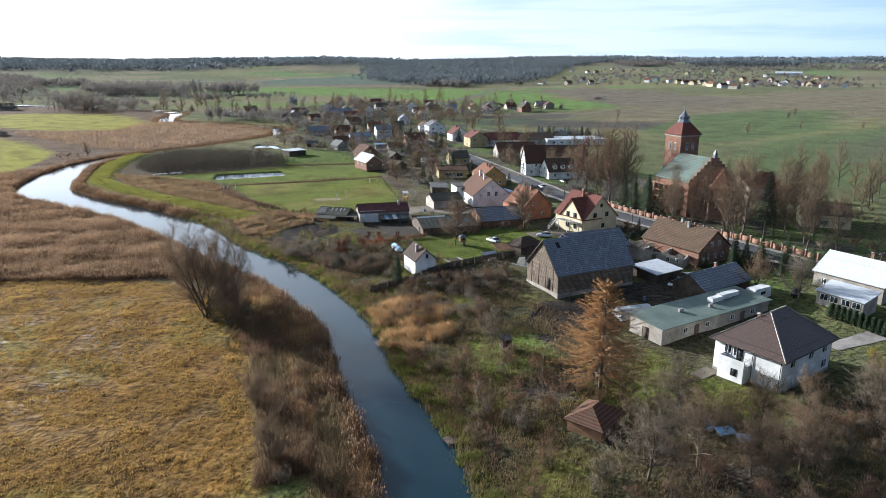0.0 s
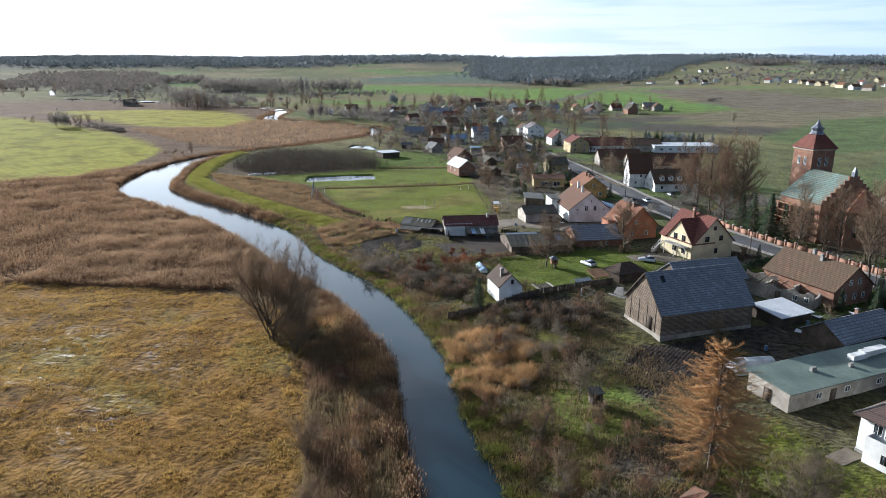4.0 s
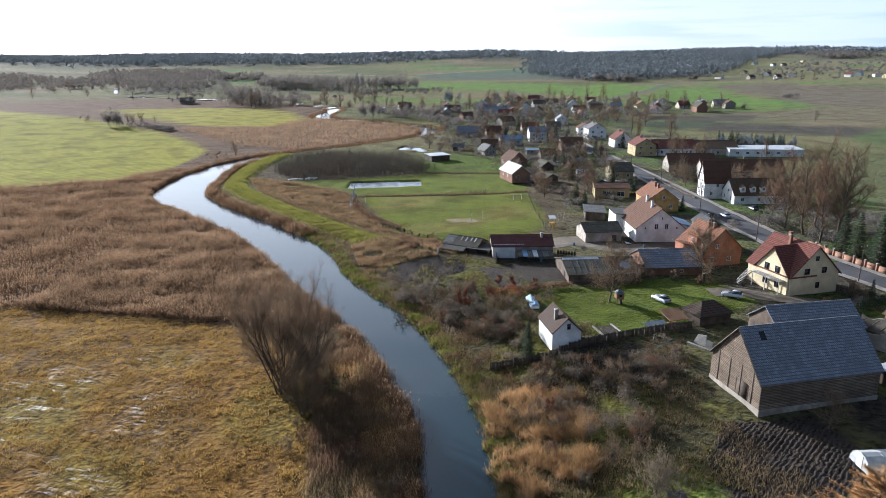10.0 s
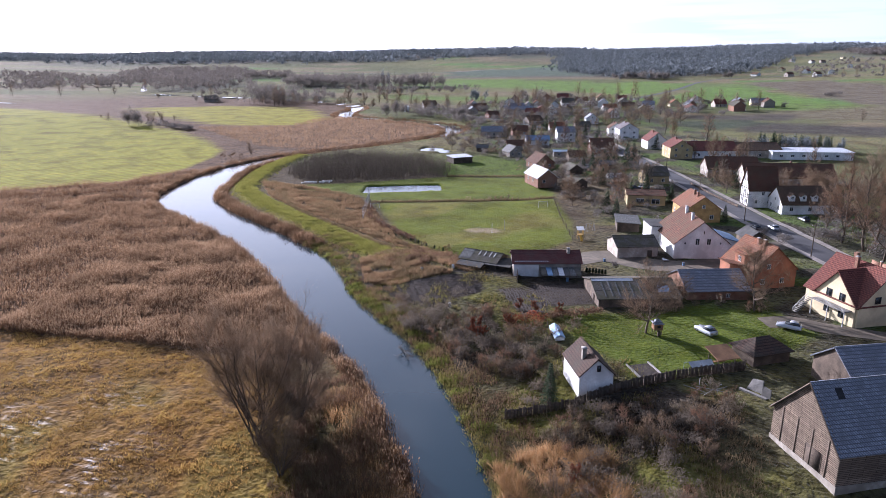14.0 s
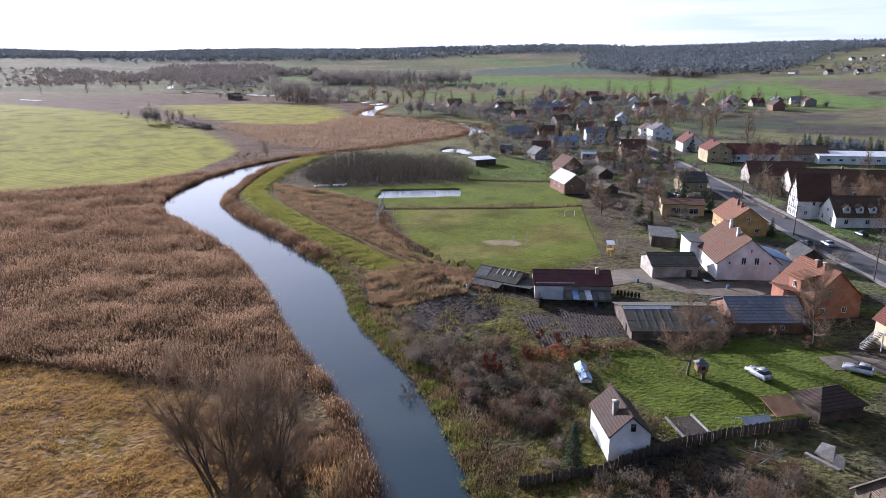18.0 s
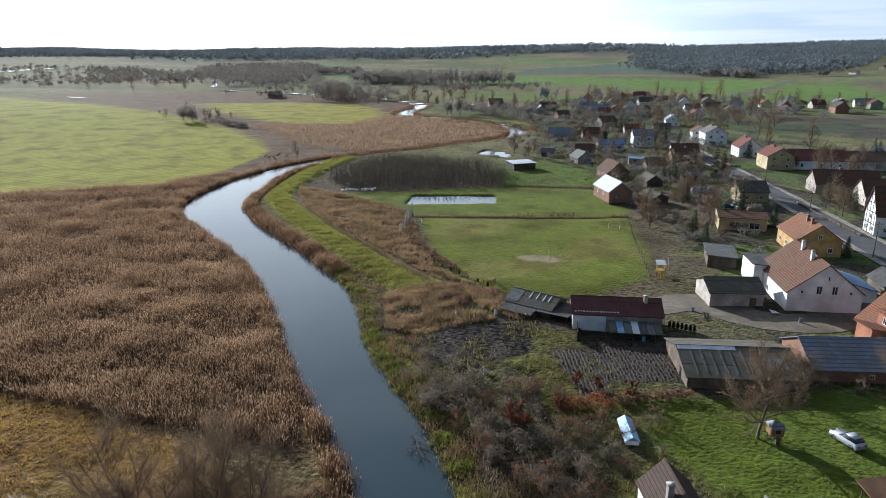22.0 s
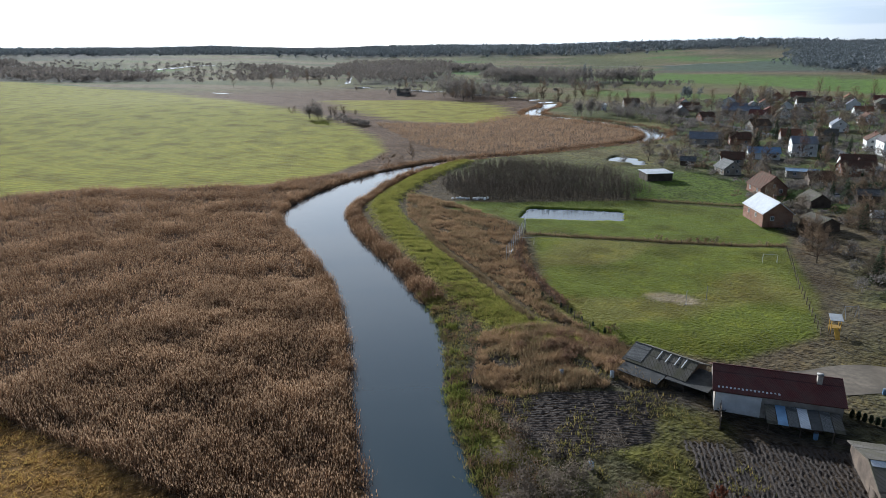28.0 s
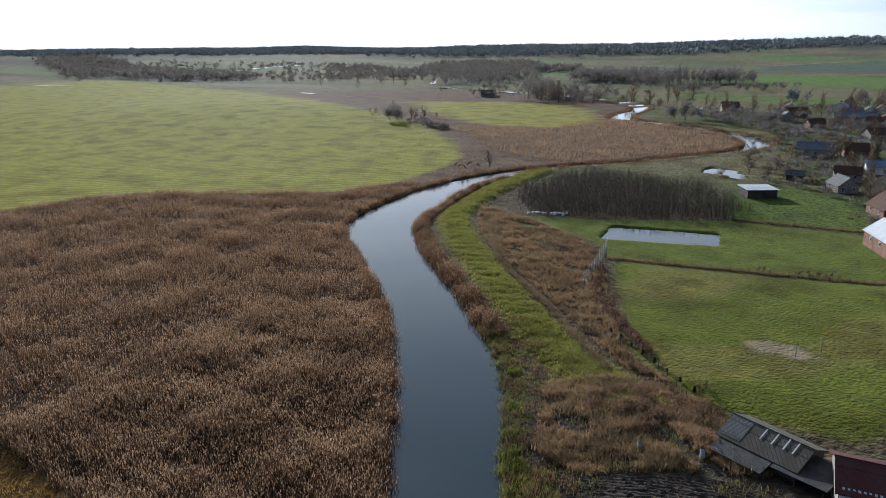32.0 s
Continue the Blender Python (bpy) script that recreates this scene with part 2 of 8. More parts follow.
M = dict(
    plaster_white=mat("plaster_white", (0.80, 0.80, 0.78), (0.70, 0.69, 0.66), fine=3, coarse=0.3, bump=0.1, vary=0.04),
    plaster_old=mat("plaster_old", (0.46, 0.42, 0.36), (0.32, 0.28, 0.23), fine=2, coarse=0.4, bump=0.3),
    plaster_cream=mat("plaster_cream", (0.72, 0.62, 0.40), (0.66, 0.56, 0.36), fine=3, coarse=0.3, bump=0.1, vary=0.05),
    plaster_yellow=mat("plaster_yellow", (0.52, 0.41, 0.21), (0.43, 0.34, 0.18), fine=3, coarse=0.3, bump=0.1, vary=0.08),
    plaster_ochre=mat("plaster_ochre", (0.52, 0.33, 0.12), (0.42, 0.26, 0.10), fine=3, bump=0.1, vary=0.05),
    plaster_orange=mat("plaster_orange", (0.40, 0.165, 0.09), (0.32, 0.135, 0.078), fine=3, coarse=0.4, bump=0.2, vary=0.04),
    brick=tiled("brick_wall", (0.31, 0.155, 0.10), (0.23, 0.115, 0.08), 0.09, 0.26, moss=(0.30, 0.20, 0.14), offset=0.5, bump=0.4),
    planks=tiled("old_planks", (0.29, 0.225, 0.165), (0.18, 0.137, 0.10), 0.24, 3.5, moss=(0.09, 0.07, 0.055), offset=0.5, mortar=0.25),
    wood=mat("weathered_wood", (0.16, 0.12, 0.085), (0.08, 0.06, 0.045), fine=8, bump=0.5),
    wood_new=mat("orange_wood", (0.36, 0.20, 0.10), (0.28, 0.15, 0.08), fine=6, bump=0.2),
    roof_red=tiled("roof_red", (0.235, 0.085, 0.062), (0.185, 0.07, 0.054), 0.28, 0.3, moss=(0.13, 0.06, 0.048)),
    roof_old=tiled("roof_old", (0.125, 0.076, 0.055), (0.085, 0.054, 0.042), 0.28, 0.3, moss=(0.06, 0.052, 0.042), amount=0.8),
    roof_maroon=tiled("roof_maroon", (0.15, 0.045, 0.038), (0.11, 0.036, 0.032), 2.5, 0.25, moss=(0.10, 0.06, 0.05), rough=0.55),
    roof_brown=tiled("roof_brown", (0.20, 0.092, 0.058), (0.14, 0.068, 0.046), 0.28, 0.3, moss=(0.10, 0.075, 0.05)),
    roof_orange=tiled("roof_orange", (0.34, 0.14, 0.07), (0.24, 0.10, 0.06), 0.28, 0.3, moss=(0.15, 0.09, 0.06), amount=0.8),
    roof_moss=tiled("roof_moss", (0.20, 0.12, 0.075), (0.13, 0.085, 0.06), 0.28, 0.3, moss=(0.095, 0.07, 0.045), amount=0.8),
    roof_slate=tiled("roof_slate", (0.29, 0.32, 0.365), (0.17, 0.19, 0.23), 0.33, 0.32, moss=(0.10, 0.105, 0.12), rough=0.45, spec=0.4),
    roof_dark=tiled("roof_dark", (0.105, 0.062, 0.046), (0.075, 0.046, 0.036), 3.0, 0.34, rough=0.38, spec=0.5, moss=(0.06, 0.04, 0.035), amount=0.3, mortar=0.3),
    roof_grey=tiled("roof_grey", (0.24, 0.24, 0.23), (0.17, 0.17, 0.165), 0.9, 0.18, moss=(0.10, 0.10, 0.09), rough=0.7),
    roof_oldgrey=tiled("roof_oldgrey", (0.15, 0.135, 0.12), (0.10, 0.09, 0.08), 1.1, 0.6, moss=(0.085, 0.08, 0.05), rough=0.9, amount=0.9),
    roof_white=tiled("roof_white", (0.62, 0.64, 0.66), (0.56, 0.58, 0.60), 3.0, 0.5, rough=0.35, moss=(0.45, 0.46, 0.47), mortar=0.7, amount=0.5),
    roof_green=mat("roof_green", (0.17, 0.21, 0.17), (0.13, 0.165, 0.14), rough=0.55, fine=1.5, coarse=0.25, bump=0.05),
    roof_copper=tiled("roof_copper", (0.22, 0.30, 0.26), (0.17, 0.23, 0.20), 0.4, 0.3, moss=(0.13, 0.12, 0.09)),
    roof_blue=mat("roof_blue", (0.16, 0.27, 0.40), (0.13, 0.22, 0.34), rough=0.4, bump=0.05),
    felt=mat("roofing_felt", (0.075, 0.075, 0.072), (0.05, 0.05, 0.048), fine=3, bump=0.2),
    white_paint=mat("white_paint", (0.75, 0.75, 0.73), (0.66, 0.66, 0.64), rough=0.5, bump=0.05, vary=0.05),
    dark_frame=mat("dark_frame", (0.05, 0.035, 0.025), rough=0.5, bump=0.05),
    metal=mat("grey_metal", (0.35, 0.36, 0.37), (0.27, 0.27, 0.28), rough=0.45, metal=0.7, bump=0.05),
    concrete=mat("concrete", (0.32, 0.30, 0.27), (0.24, 0.23, 0.21), fine=4, bump=0.3),
    asphalt=mat("asphalt", (0.085, 0.085, 0.09), (0.065, 0.065, 0.07), fine=2, coarse=0.15, bump=0.1, vary=0.0),
    paving=mat("paving", (0.30, 0.27, 0.24), (0.24, 0.215, 0.19), fine=2.5, bump=0.2, vary=0.0),
    dirt_track=mat("dirt_track", (0.19, 0.155, 0.115), (0.115, 0.095, 0.070), fine=1.2, coarse=0.2, bump=0.3, vary=0.0),
    tarp_blue=mat("tarp_blue", (0.15, 0.36, 0.62), (0.42, 0.55, 0.68), fine=1.2, rough=0.4, bump=0.2),
    film=mat("plastic_film", (0.62, 0.64, 0.63), (0.50, 0.52, 0.51), rough=0.3, fine=1.5, bump=0.2),
    car_silver=mat("car_silver", (0.50, 0.52, 0.54), (0.48, 0.50, 0.52), rough=0.25, metal=0.5, bump=0, vary=0.05, spec=0.6),
    car_dark=mat("car_dark", (0.06, 0.065, 0.07), rough=0.25, metal=0.3, bump=0, vary=0.3, spec=0.6),
    tyre=mat("tyre", (0.02, 0.02, 0.02), rough=0.9, bump=0),
    black=mat("charcoal", (0.03, 0.03, 0.032), bump=0.1),
    yellow=mat("play_yellow", (0.65, 0.38, 0.05), rough=0.5, bump=0),
    bark=mat("bark", (0.16, 0.125, 0.09), (0.10, 0.078, 0.056), fine=9, bump=0.6, vary=0.2),
    bark_pale=mat("bark_pale", (0.24, 0.215, 0.18), (0.14, 0.125, 0.105), fine=7, bump=0.4),
    twig=stalks("twig", (0.31, 0.22, 0.14), (0.23, 0.16, 0.10), (0.38, 0.28, 0.185), 0.3, through_=0.5),
    twig_red=stalks("twig_red", (0.29, 0.17, 0.10), (0.21, 0.12, 0.075), (0.34, 0.21, 0.13), 0.3, through_=0.5),
    twig_grey=stalks("twig_grey", (0.32, 0.26, 0.185), (0.24, 0.19, 0.135), (0.38, 0.32, 0.24), 0.3, through_=0.5),
    larch=stalks("larch_needles", (0.50, 0.29, 0.125), (0.40, 0.22, 0.09), (0.58, 0.37, 0.18), 0.2),
    rust_leaf=stalks("rust_leaves", (0.24, 0.075, 0.035), (0.17, 0.055, 0.03), (0.30, 0.11, 0.05), 0.2),
    needle=stalks("conifer_needles", (0.03, 0.05, 0.024), (0.04, 0.065, 0.03), (0.06, 0.085, 0.04), 0.3, through_=0.2),
    needle_blue=stalks("pine_needles", (0.035, 0.05, 0.035), (0.05, 0.07, 0.045), (0.065, 0.085, 0.06), 0.3),
    reed=stalks("reed_stems", (0.185, 0.105, 0.054), (0.13, 0.074, 0.040), (0.25, 0.15, 0.082), 0.75),
    # plumes carry some of the haze sheen, which pales the reeds far off
    plume=stalks("reed_plumes", (0.28, 0.185, 0.11), (0.22, 0.142, 0.085), (0.34, 0.24, 0.155), 0.6, through_=0.6, haze_sheen=0.2),
    reed_gold=stalks("golden_reed", (0.47, 0.28, 0.125), (0.36, 0.205, 0.085), (0.62, 0.43, 0.235), 0.7),
    drygrass=stalks("dry_grass", (0.44, 0.27, 0.085), (0.33, 0.20, 0.06), (0.40, 0.29, 0.085), 0.6),
    weeds=stalks("weeds", (0.21, 0.155, 0.085), (0.15, 0.11, 0.06), (0.31, 0.23, 0.13), 0.6),
    dike_turf=stalks("dike_turf", (0.25, 0.245, 0.055), (0.19, 0.20, 0.042), (0.36, 0.31, 0.095), 0.35),
    tussock=stalks("dry_tussock", (0.33, 0.215, 0.115), (0.22, 0.14, 0.078), (0.43, 0.30, 0.17), 0.45),
    thicket=stalks("thicket_stems", (0.17, 0.138, 0.105), (0.13, 0.105, 0.08), (0.22, 0.18, 0.137), 0.4, through_=0.4),
    brush=stalks("dead_brush", (0.20, 0.115, 0.07), (0.135, 0.082, 0.055), (0.28, 0.17, 0.10), 0.7),
    grass=stalks("grass_blades", (0.11, 0.115, 0.028), (0.165, 0.145, 0.042), (0.27, 0.20, 0.075), 0.7),
    turf=stalks("short_turf", (0.14, 0.155, 0.020), (0.165, 0.175, 0.024), (0.21, 0.195, 0.034), 0.45),
    lush=stalks("lush_weeds", (0.16, 0.175, 0.035), (0.10, 0.125, 0.025), (0.27, 0.25, 0.06), 0.6),
    soil=mat("dug_soil", (0.060, 0.045, 0.034), (0.038, 0.029, 0.023), fine=3, coarse=0.3, bump=1.0, vary=0),
    stonepile=mat("field_stone", (0.36, 0.34, 0.31), (0.25, 0.235, 0.21), fine=3, vary=0.35),
    # woods: distance haze is put into these paler, bluish tones and their sheen
    pine_wood=stalks("pine_wood", (0.098, 0.112, 0.112), (0.108, 0.120, 0.118), (0.118, 0.126, 0.121), 0.3, through_=0.3, haze_sheen=0.6),
    bare_wood=stalks("bare_wood", (0.18, 0.155, 0.130), (0.14, 0.122, 0.105), (0.23, 0.20, 0.17), 0.4, through_=0.4, haze_sheen=0.22),
    leafyellow=stalks("yellow_leaves", (0.42, 0.32, 0.04), (0.30, 0.25, 0.04), (0.5, 0.4, 0.08), 0.2),
)

# water: dark, smooth, faintly rippled
WATER, n_, l_, b_ = nodes_of("river_water")
b_.inputs["Base Color"].default_value, b_.inputs["Roughness"].default_value = (0.010, 0.026, 0.036, 1), 0.03
b_.inputs["IOR"].default_value = 1.33
gp = n_.new("ShaderNodeNewGeometry").outputs["Position"]
bumped(n_, l_, b_, noise_of(n_, l_, gp, 0.35, 3, 0.2, 0.8), 0.06, 0.1)

# ground: land cover by place, broken up at three scales
GROUND, n_, l_, b_ = nodes_of("ground_cover")
gp = n_.new("ShaderNodeNewGeometry").outputs["Position"]
at = n_.new("ShaderNodeVertexColor")
at.layer_name = "cover"
mk = n_.new("ShaderNodeVertexColor")
mk.layer_name = "marks"
sep = n_.new("ShaderNodeSeparateColor")
l_.new(mk.outputs[0], sep.inputs[0])
rgh = n_.new("ShaderNodeMapRange")   # mown and grazed grass lies smoother
rgh.inputs[3].default_value, rgh.inputs[4].default_value = 1.0, 0.3
l_.new(sep.outputs[2], rgh.inputs[0])
lum = n_.new("ShaderNodeMath")
lum.operation = "MULTIPLY"
l_.new(noise_of(n_, l_, gp, 0.9, 6, 0.42, 0.66), lum.inputs[0])
l_.new(rgh.outputs[0], lum.inputs[1])
c_ = mixed(n_, l_, at.outputs[0], (0.34, 0.32, 0.32), lum.outputs[0], "MULTIPLY")
c_ = mixed(n_, l_, c_, (0.62, 0.55, 0.45), noise_of(n_, l_, gp, 0.07, 4, 0.45, 0.70), "MULTIPLY")
c_ = mixed(n_, l_, c_, (1.35, 1.25, 0.95), noise_of(n_, l_, gp, 0.25, 5, 0.5, 0.75), "MULTIPLY")
mp = n_.new("ShaderNodeMapping")
mp.inputs["Rotation"].default_value = (0, 0, radians(-52))
l_.new(gp, mp.inputs[0])
wv = n_.new("ShaderNodeTexWave")
wv.bands_direction = "Y"
wv.inputs["Scale"].default_value, wv.inputs["Distortion"].default_value, wv.inputs["Detail"].default_value, wv.inputs["Detail Scale"].default_value = 0.075, 1.6, 3, 0.4
l_.new(mp.outputs[0], wv.inputs["Vector"])
ml = n_.new("ShaderNodeMath")
ml.operation = "MULTIPLY"
l_.new(wv.outputs[1], ml.inputs[0])
l_.new(sep.outputs[0], ml.inputs[1])
c_ = mixed(n_, l_, c_, (0.80, 0.76, 0.60), ml.outputs[0], "MULTIPLY")
l_.new(c_, b_.inputs["Base Color"])
ws = n_.new("ShaderNodeMapping")
ws.inputs["Rotation"].default_value, ws.inputs["Scale"].default_value = (0, 0, radians(-38)), (0.35, 1.6, 1.0)
l_.new(gp, ws.inputs[0])
pud = n_.new("ShaderNodeMath")
pud.operation = "MULTIPLY"
l_.new(noise_of(n_, l_, ws.outputs[0], 1.0, 5, 0.50, 0.64), pud.inputs[0])
l_.new(sep.outputs[1], pud.inputs[1])
rr = n_.new("ShaderNodeMapRange")
rr.inputs[3].default_value, rr.inputs[4].default_value = 1.0, 0.6
l_.new(pud.outputs[0], rr.inputs[0])
l_.new(rr.outputs[0], b_.inputs["Roughness"])
rs = n_.new("ShaderNodeMapRange")
rs.inputs[3].default_value, rs.inputs[4].default_value = 0.02, 0.2
l_.new(pud.outputs[0], rs.inputs[0])
l_.new(rs.outputs[0], b_.inputs["Specular IOR Level"])
bumped(n_, l_, b_, noise_of(n_, l_, gp, 1.6, 6, 0.3, 0.7), 0.9, 0.25)
# faint cool sheen imitates haze: the land brightens where seen at a low angle
b_.inputs["Sheen Weight"].default_value, b_.inputs["Sheen Roughness"].default_value, b_.inputs["Sheen Tint"].default_value = 0.06, 0.3, (0.92, 0.96, 1.0, 1)


# ---- the shape of the land ----
def curve_through(pts, steps=8):
    """A smooth line through a few places (Catmull-Rom)."""
    p = np.array(pts, float)
    p = np.vstack([2 * p[0] - p[1], p, 2 * p[-1] - p[-2]])
    out = []
    for i in range(1, len(p) - 2):
        a, b, c, d = p[i - 1 : i + 3]
        for t in np.arange(steps) / steps:
            out.append(0.5 * (2 * b + (c - a) * t + (2 * a - 5 * b + 4 * c - d) * t**2 + (3 * b - a - 3 * c + d) * t**3))
    out.append(p[-2])
    return np.array(out)


# the river's middle and half width
RIVER_A = [(16, -400, 6), (10, -100, 6), (3, 20, 5.6), (-2, 68, 5.3), (-6.3, 84, 5), (-12.7, 101, 4.5), (-18.4, 120, 4.4), (-28.2, 138, 5.2),
           (-42, 157, 5.8), (-61, 175.5, 6.4), (-82, 201, 8.2), (-106, 222, 7.6), (-134, 241.5, 8), (-158.5, 262, 10.2)]
RIVER_B = [(-170, 290, 10), (-177.5, 318, 8), (-178, 350, 5.5), (-170, 380, 3.4), (-151, 411, 2.6), (-137, 441, 2.8), (-122, 476, 3.4), (-121, 507, 6.5),
           (-134, 532, 7), (-165, 556, 5), (-205, 574, 5), (-241, 594, 7), (-256, 632, 7), (-266, 680, 7), (-310, 740, 5), (-420, 800, 4), (-640, 860, 4), (-760, 940, 6), (-900, 1000, 4)]
RIVER = curve_through(RIVER_A + RIVER_B, 6)


def step(a, b, v):
    t = np.clip((v - a) / (b - a), 0, 1)
    return t * t * (3 - 2 * t)


def line_dist(x, y, line):
    """Distance to a line of places, its signed side (positive to the right), and how wide the line is there."""
    best, side, wide = np.full(x.shape, 1e9), np.zeros(x.shape), np.zeros(x.shape)
    for a, b in zip(line[:-1], line[1:]):
        dx, dy = b[0] - a[0], b[1] - a[1]
        t = np.clip(((x - a[0]) * dx + (y - a[1]) * dy) / (dx * dx + dy * dy + 1e-9), 0, 1)
        ex, ey = x - a[0] - t * dx, y - a[1] - t * dy
        d = np.hypot(ex, ey)
        m = d < best
        best = np.where(m, d, best)
        side = np.where(m, np.sign(ex * dy - ey * dx), side)
        if len(a) > 2:
            wide = np.where(m, a[2] + t * (b[2] - a[2]), wide)
    return best, side, wide


def inside(x, y, poly, soft=1.0):
    """1 within a polygon, falling to 0 over soft metres at its edge."""
    ring = list(poly) + [poly[0]]
    d = np.full(x.shape, 1e9)
    odd = np.zeros(x.shape, bool)
    for (ax, ay), (bx, by) in zip(ring[:-1], ring[1:]):
        t = np.clip(((x - ax) * (bx - ax) + (y - ay) * (by - ay)) / ((bx - ax) ** 2 + (by - ay) ** 2 + 1e-9), 0, 1)
        d = np.minimum(d, np.hypot(x - ax - t * (bx - ax), y - ay - t * (by - ay)))
        hit = ((ay > y) != (by > y)) & (x < (bx - ax) * (y - ay) / (by - ay + 1e-12) + ax)
        odd ^= hit
    return step(-soft, soft, np.where(odd, d, -d))


def waves(x, y, size, seed=0):
    """Soft pseudo-random relief between -1 and 1, of a size in metres."""
    r = np.random.RandomState(seed)
    v = 0
    for k in range(6):
        a, p, s = r.rand() * 6.28, r.rand() * 6.28, size * (0.6 + r.rand())
        v = v + np.sin((x * math.cos(a) + y * math.sin(a)) * 6.28 / s + p + 0.7 * np.sin((y * math.cos(a) - x * math.sin(a)) * 4.1 / s))
    return v / 3.2


POND = [(-98.5, 287), (-71.5, 298.5), (-75.7, 310.5), (-102, 300.5)]
POND_FAR = [(-114, 408), (-97, 401), (-95, 404), (-108, 420), (-116, 416)]
FIELD = [(-86, 267.5), (-27, 288), (-17.5, 254), (-15.5, 232), (-26, 215.5), (-46.5, 213.5), (-60, 224)]
SOIL_A = [(-54, 187), (-31.5, 197), (-29.5, 184), (-39.5, 176.5), (-48.4, 181.5)]
SOIL_B = [(-27, 187), (-22, 189), (-14, 175), (-19, 173)]
SOIL_C = [(-20.3, 190), (-7.7, 195), (-4.1, 184), (-18.3, 177)]
SOIL_D = [(19, 127), (31.4, 131), (36, 122), (32.7, 115), (17.9, 109), (15, 118)]
CROP = [(-1400, 500), (-700, 205), (-267, 194), (-270, 222), (-258, 244), (-227, 265), (-205, 286), (-199.5, 310), (-209, 352), (-219, 376), (-254, 412),
        (-300, 445), (-342, 470), (-465, 522), (-744, 640), (-1057, 680), (-1400, 720)]
CROP_2 = [(-481, 625), (-409, 688), (-315, 667), (-244, 568), (-242, 513), (-293, 489), (-376, 530)]
CUT = [(-900, -200), (-900, 135), (-160, 139), (-117, 145.5), (-99, 147.5), (-87, 149), (-70, 148), (-52, 141), (-43, 128), (-33, 105), (-26, 85), (-20, 60), (-8, -200)]
REEDBED = [(-900, 135), (-160, 139), (-117, 145.5), (-87, 149), (-70, 148), (-50, 150), (-62, 170), (-90, 194), (-135, 232), (-165, 252), (-180, 285), (-190, 318),
           (-199, 312), (-205, 286), (-227, 265), (-258, 244), (-270, 222), (-267, 194), (-700, 205)]
LAWN = [(-12, 176), (3, 180), (12, 187), (27, 188), (33, 178), (24, 166), (13, 158), (2, 150), (-1.5, 157), (-9, 165)]
PASTURE = [(-128, 296), (-112, 303), (-77, 327), (-40, 332), (-28, 300), (-27, 289), (-86, 269), (-98, 282), (-122, 285)]
DIKE = curve_through([(-167, 366), (-163, 335), (-157, 312), (-146, 282), (-128, 262), (-105, 243), (-83, 226), (-66, 214), (-52, 208)], 5)


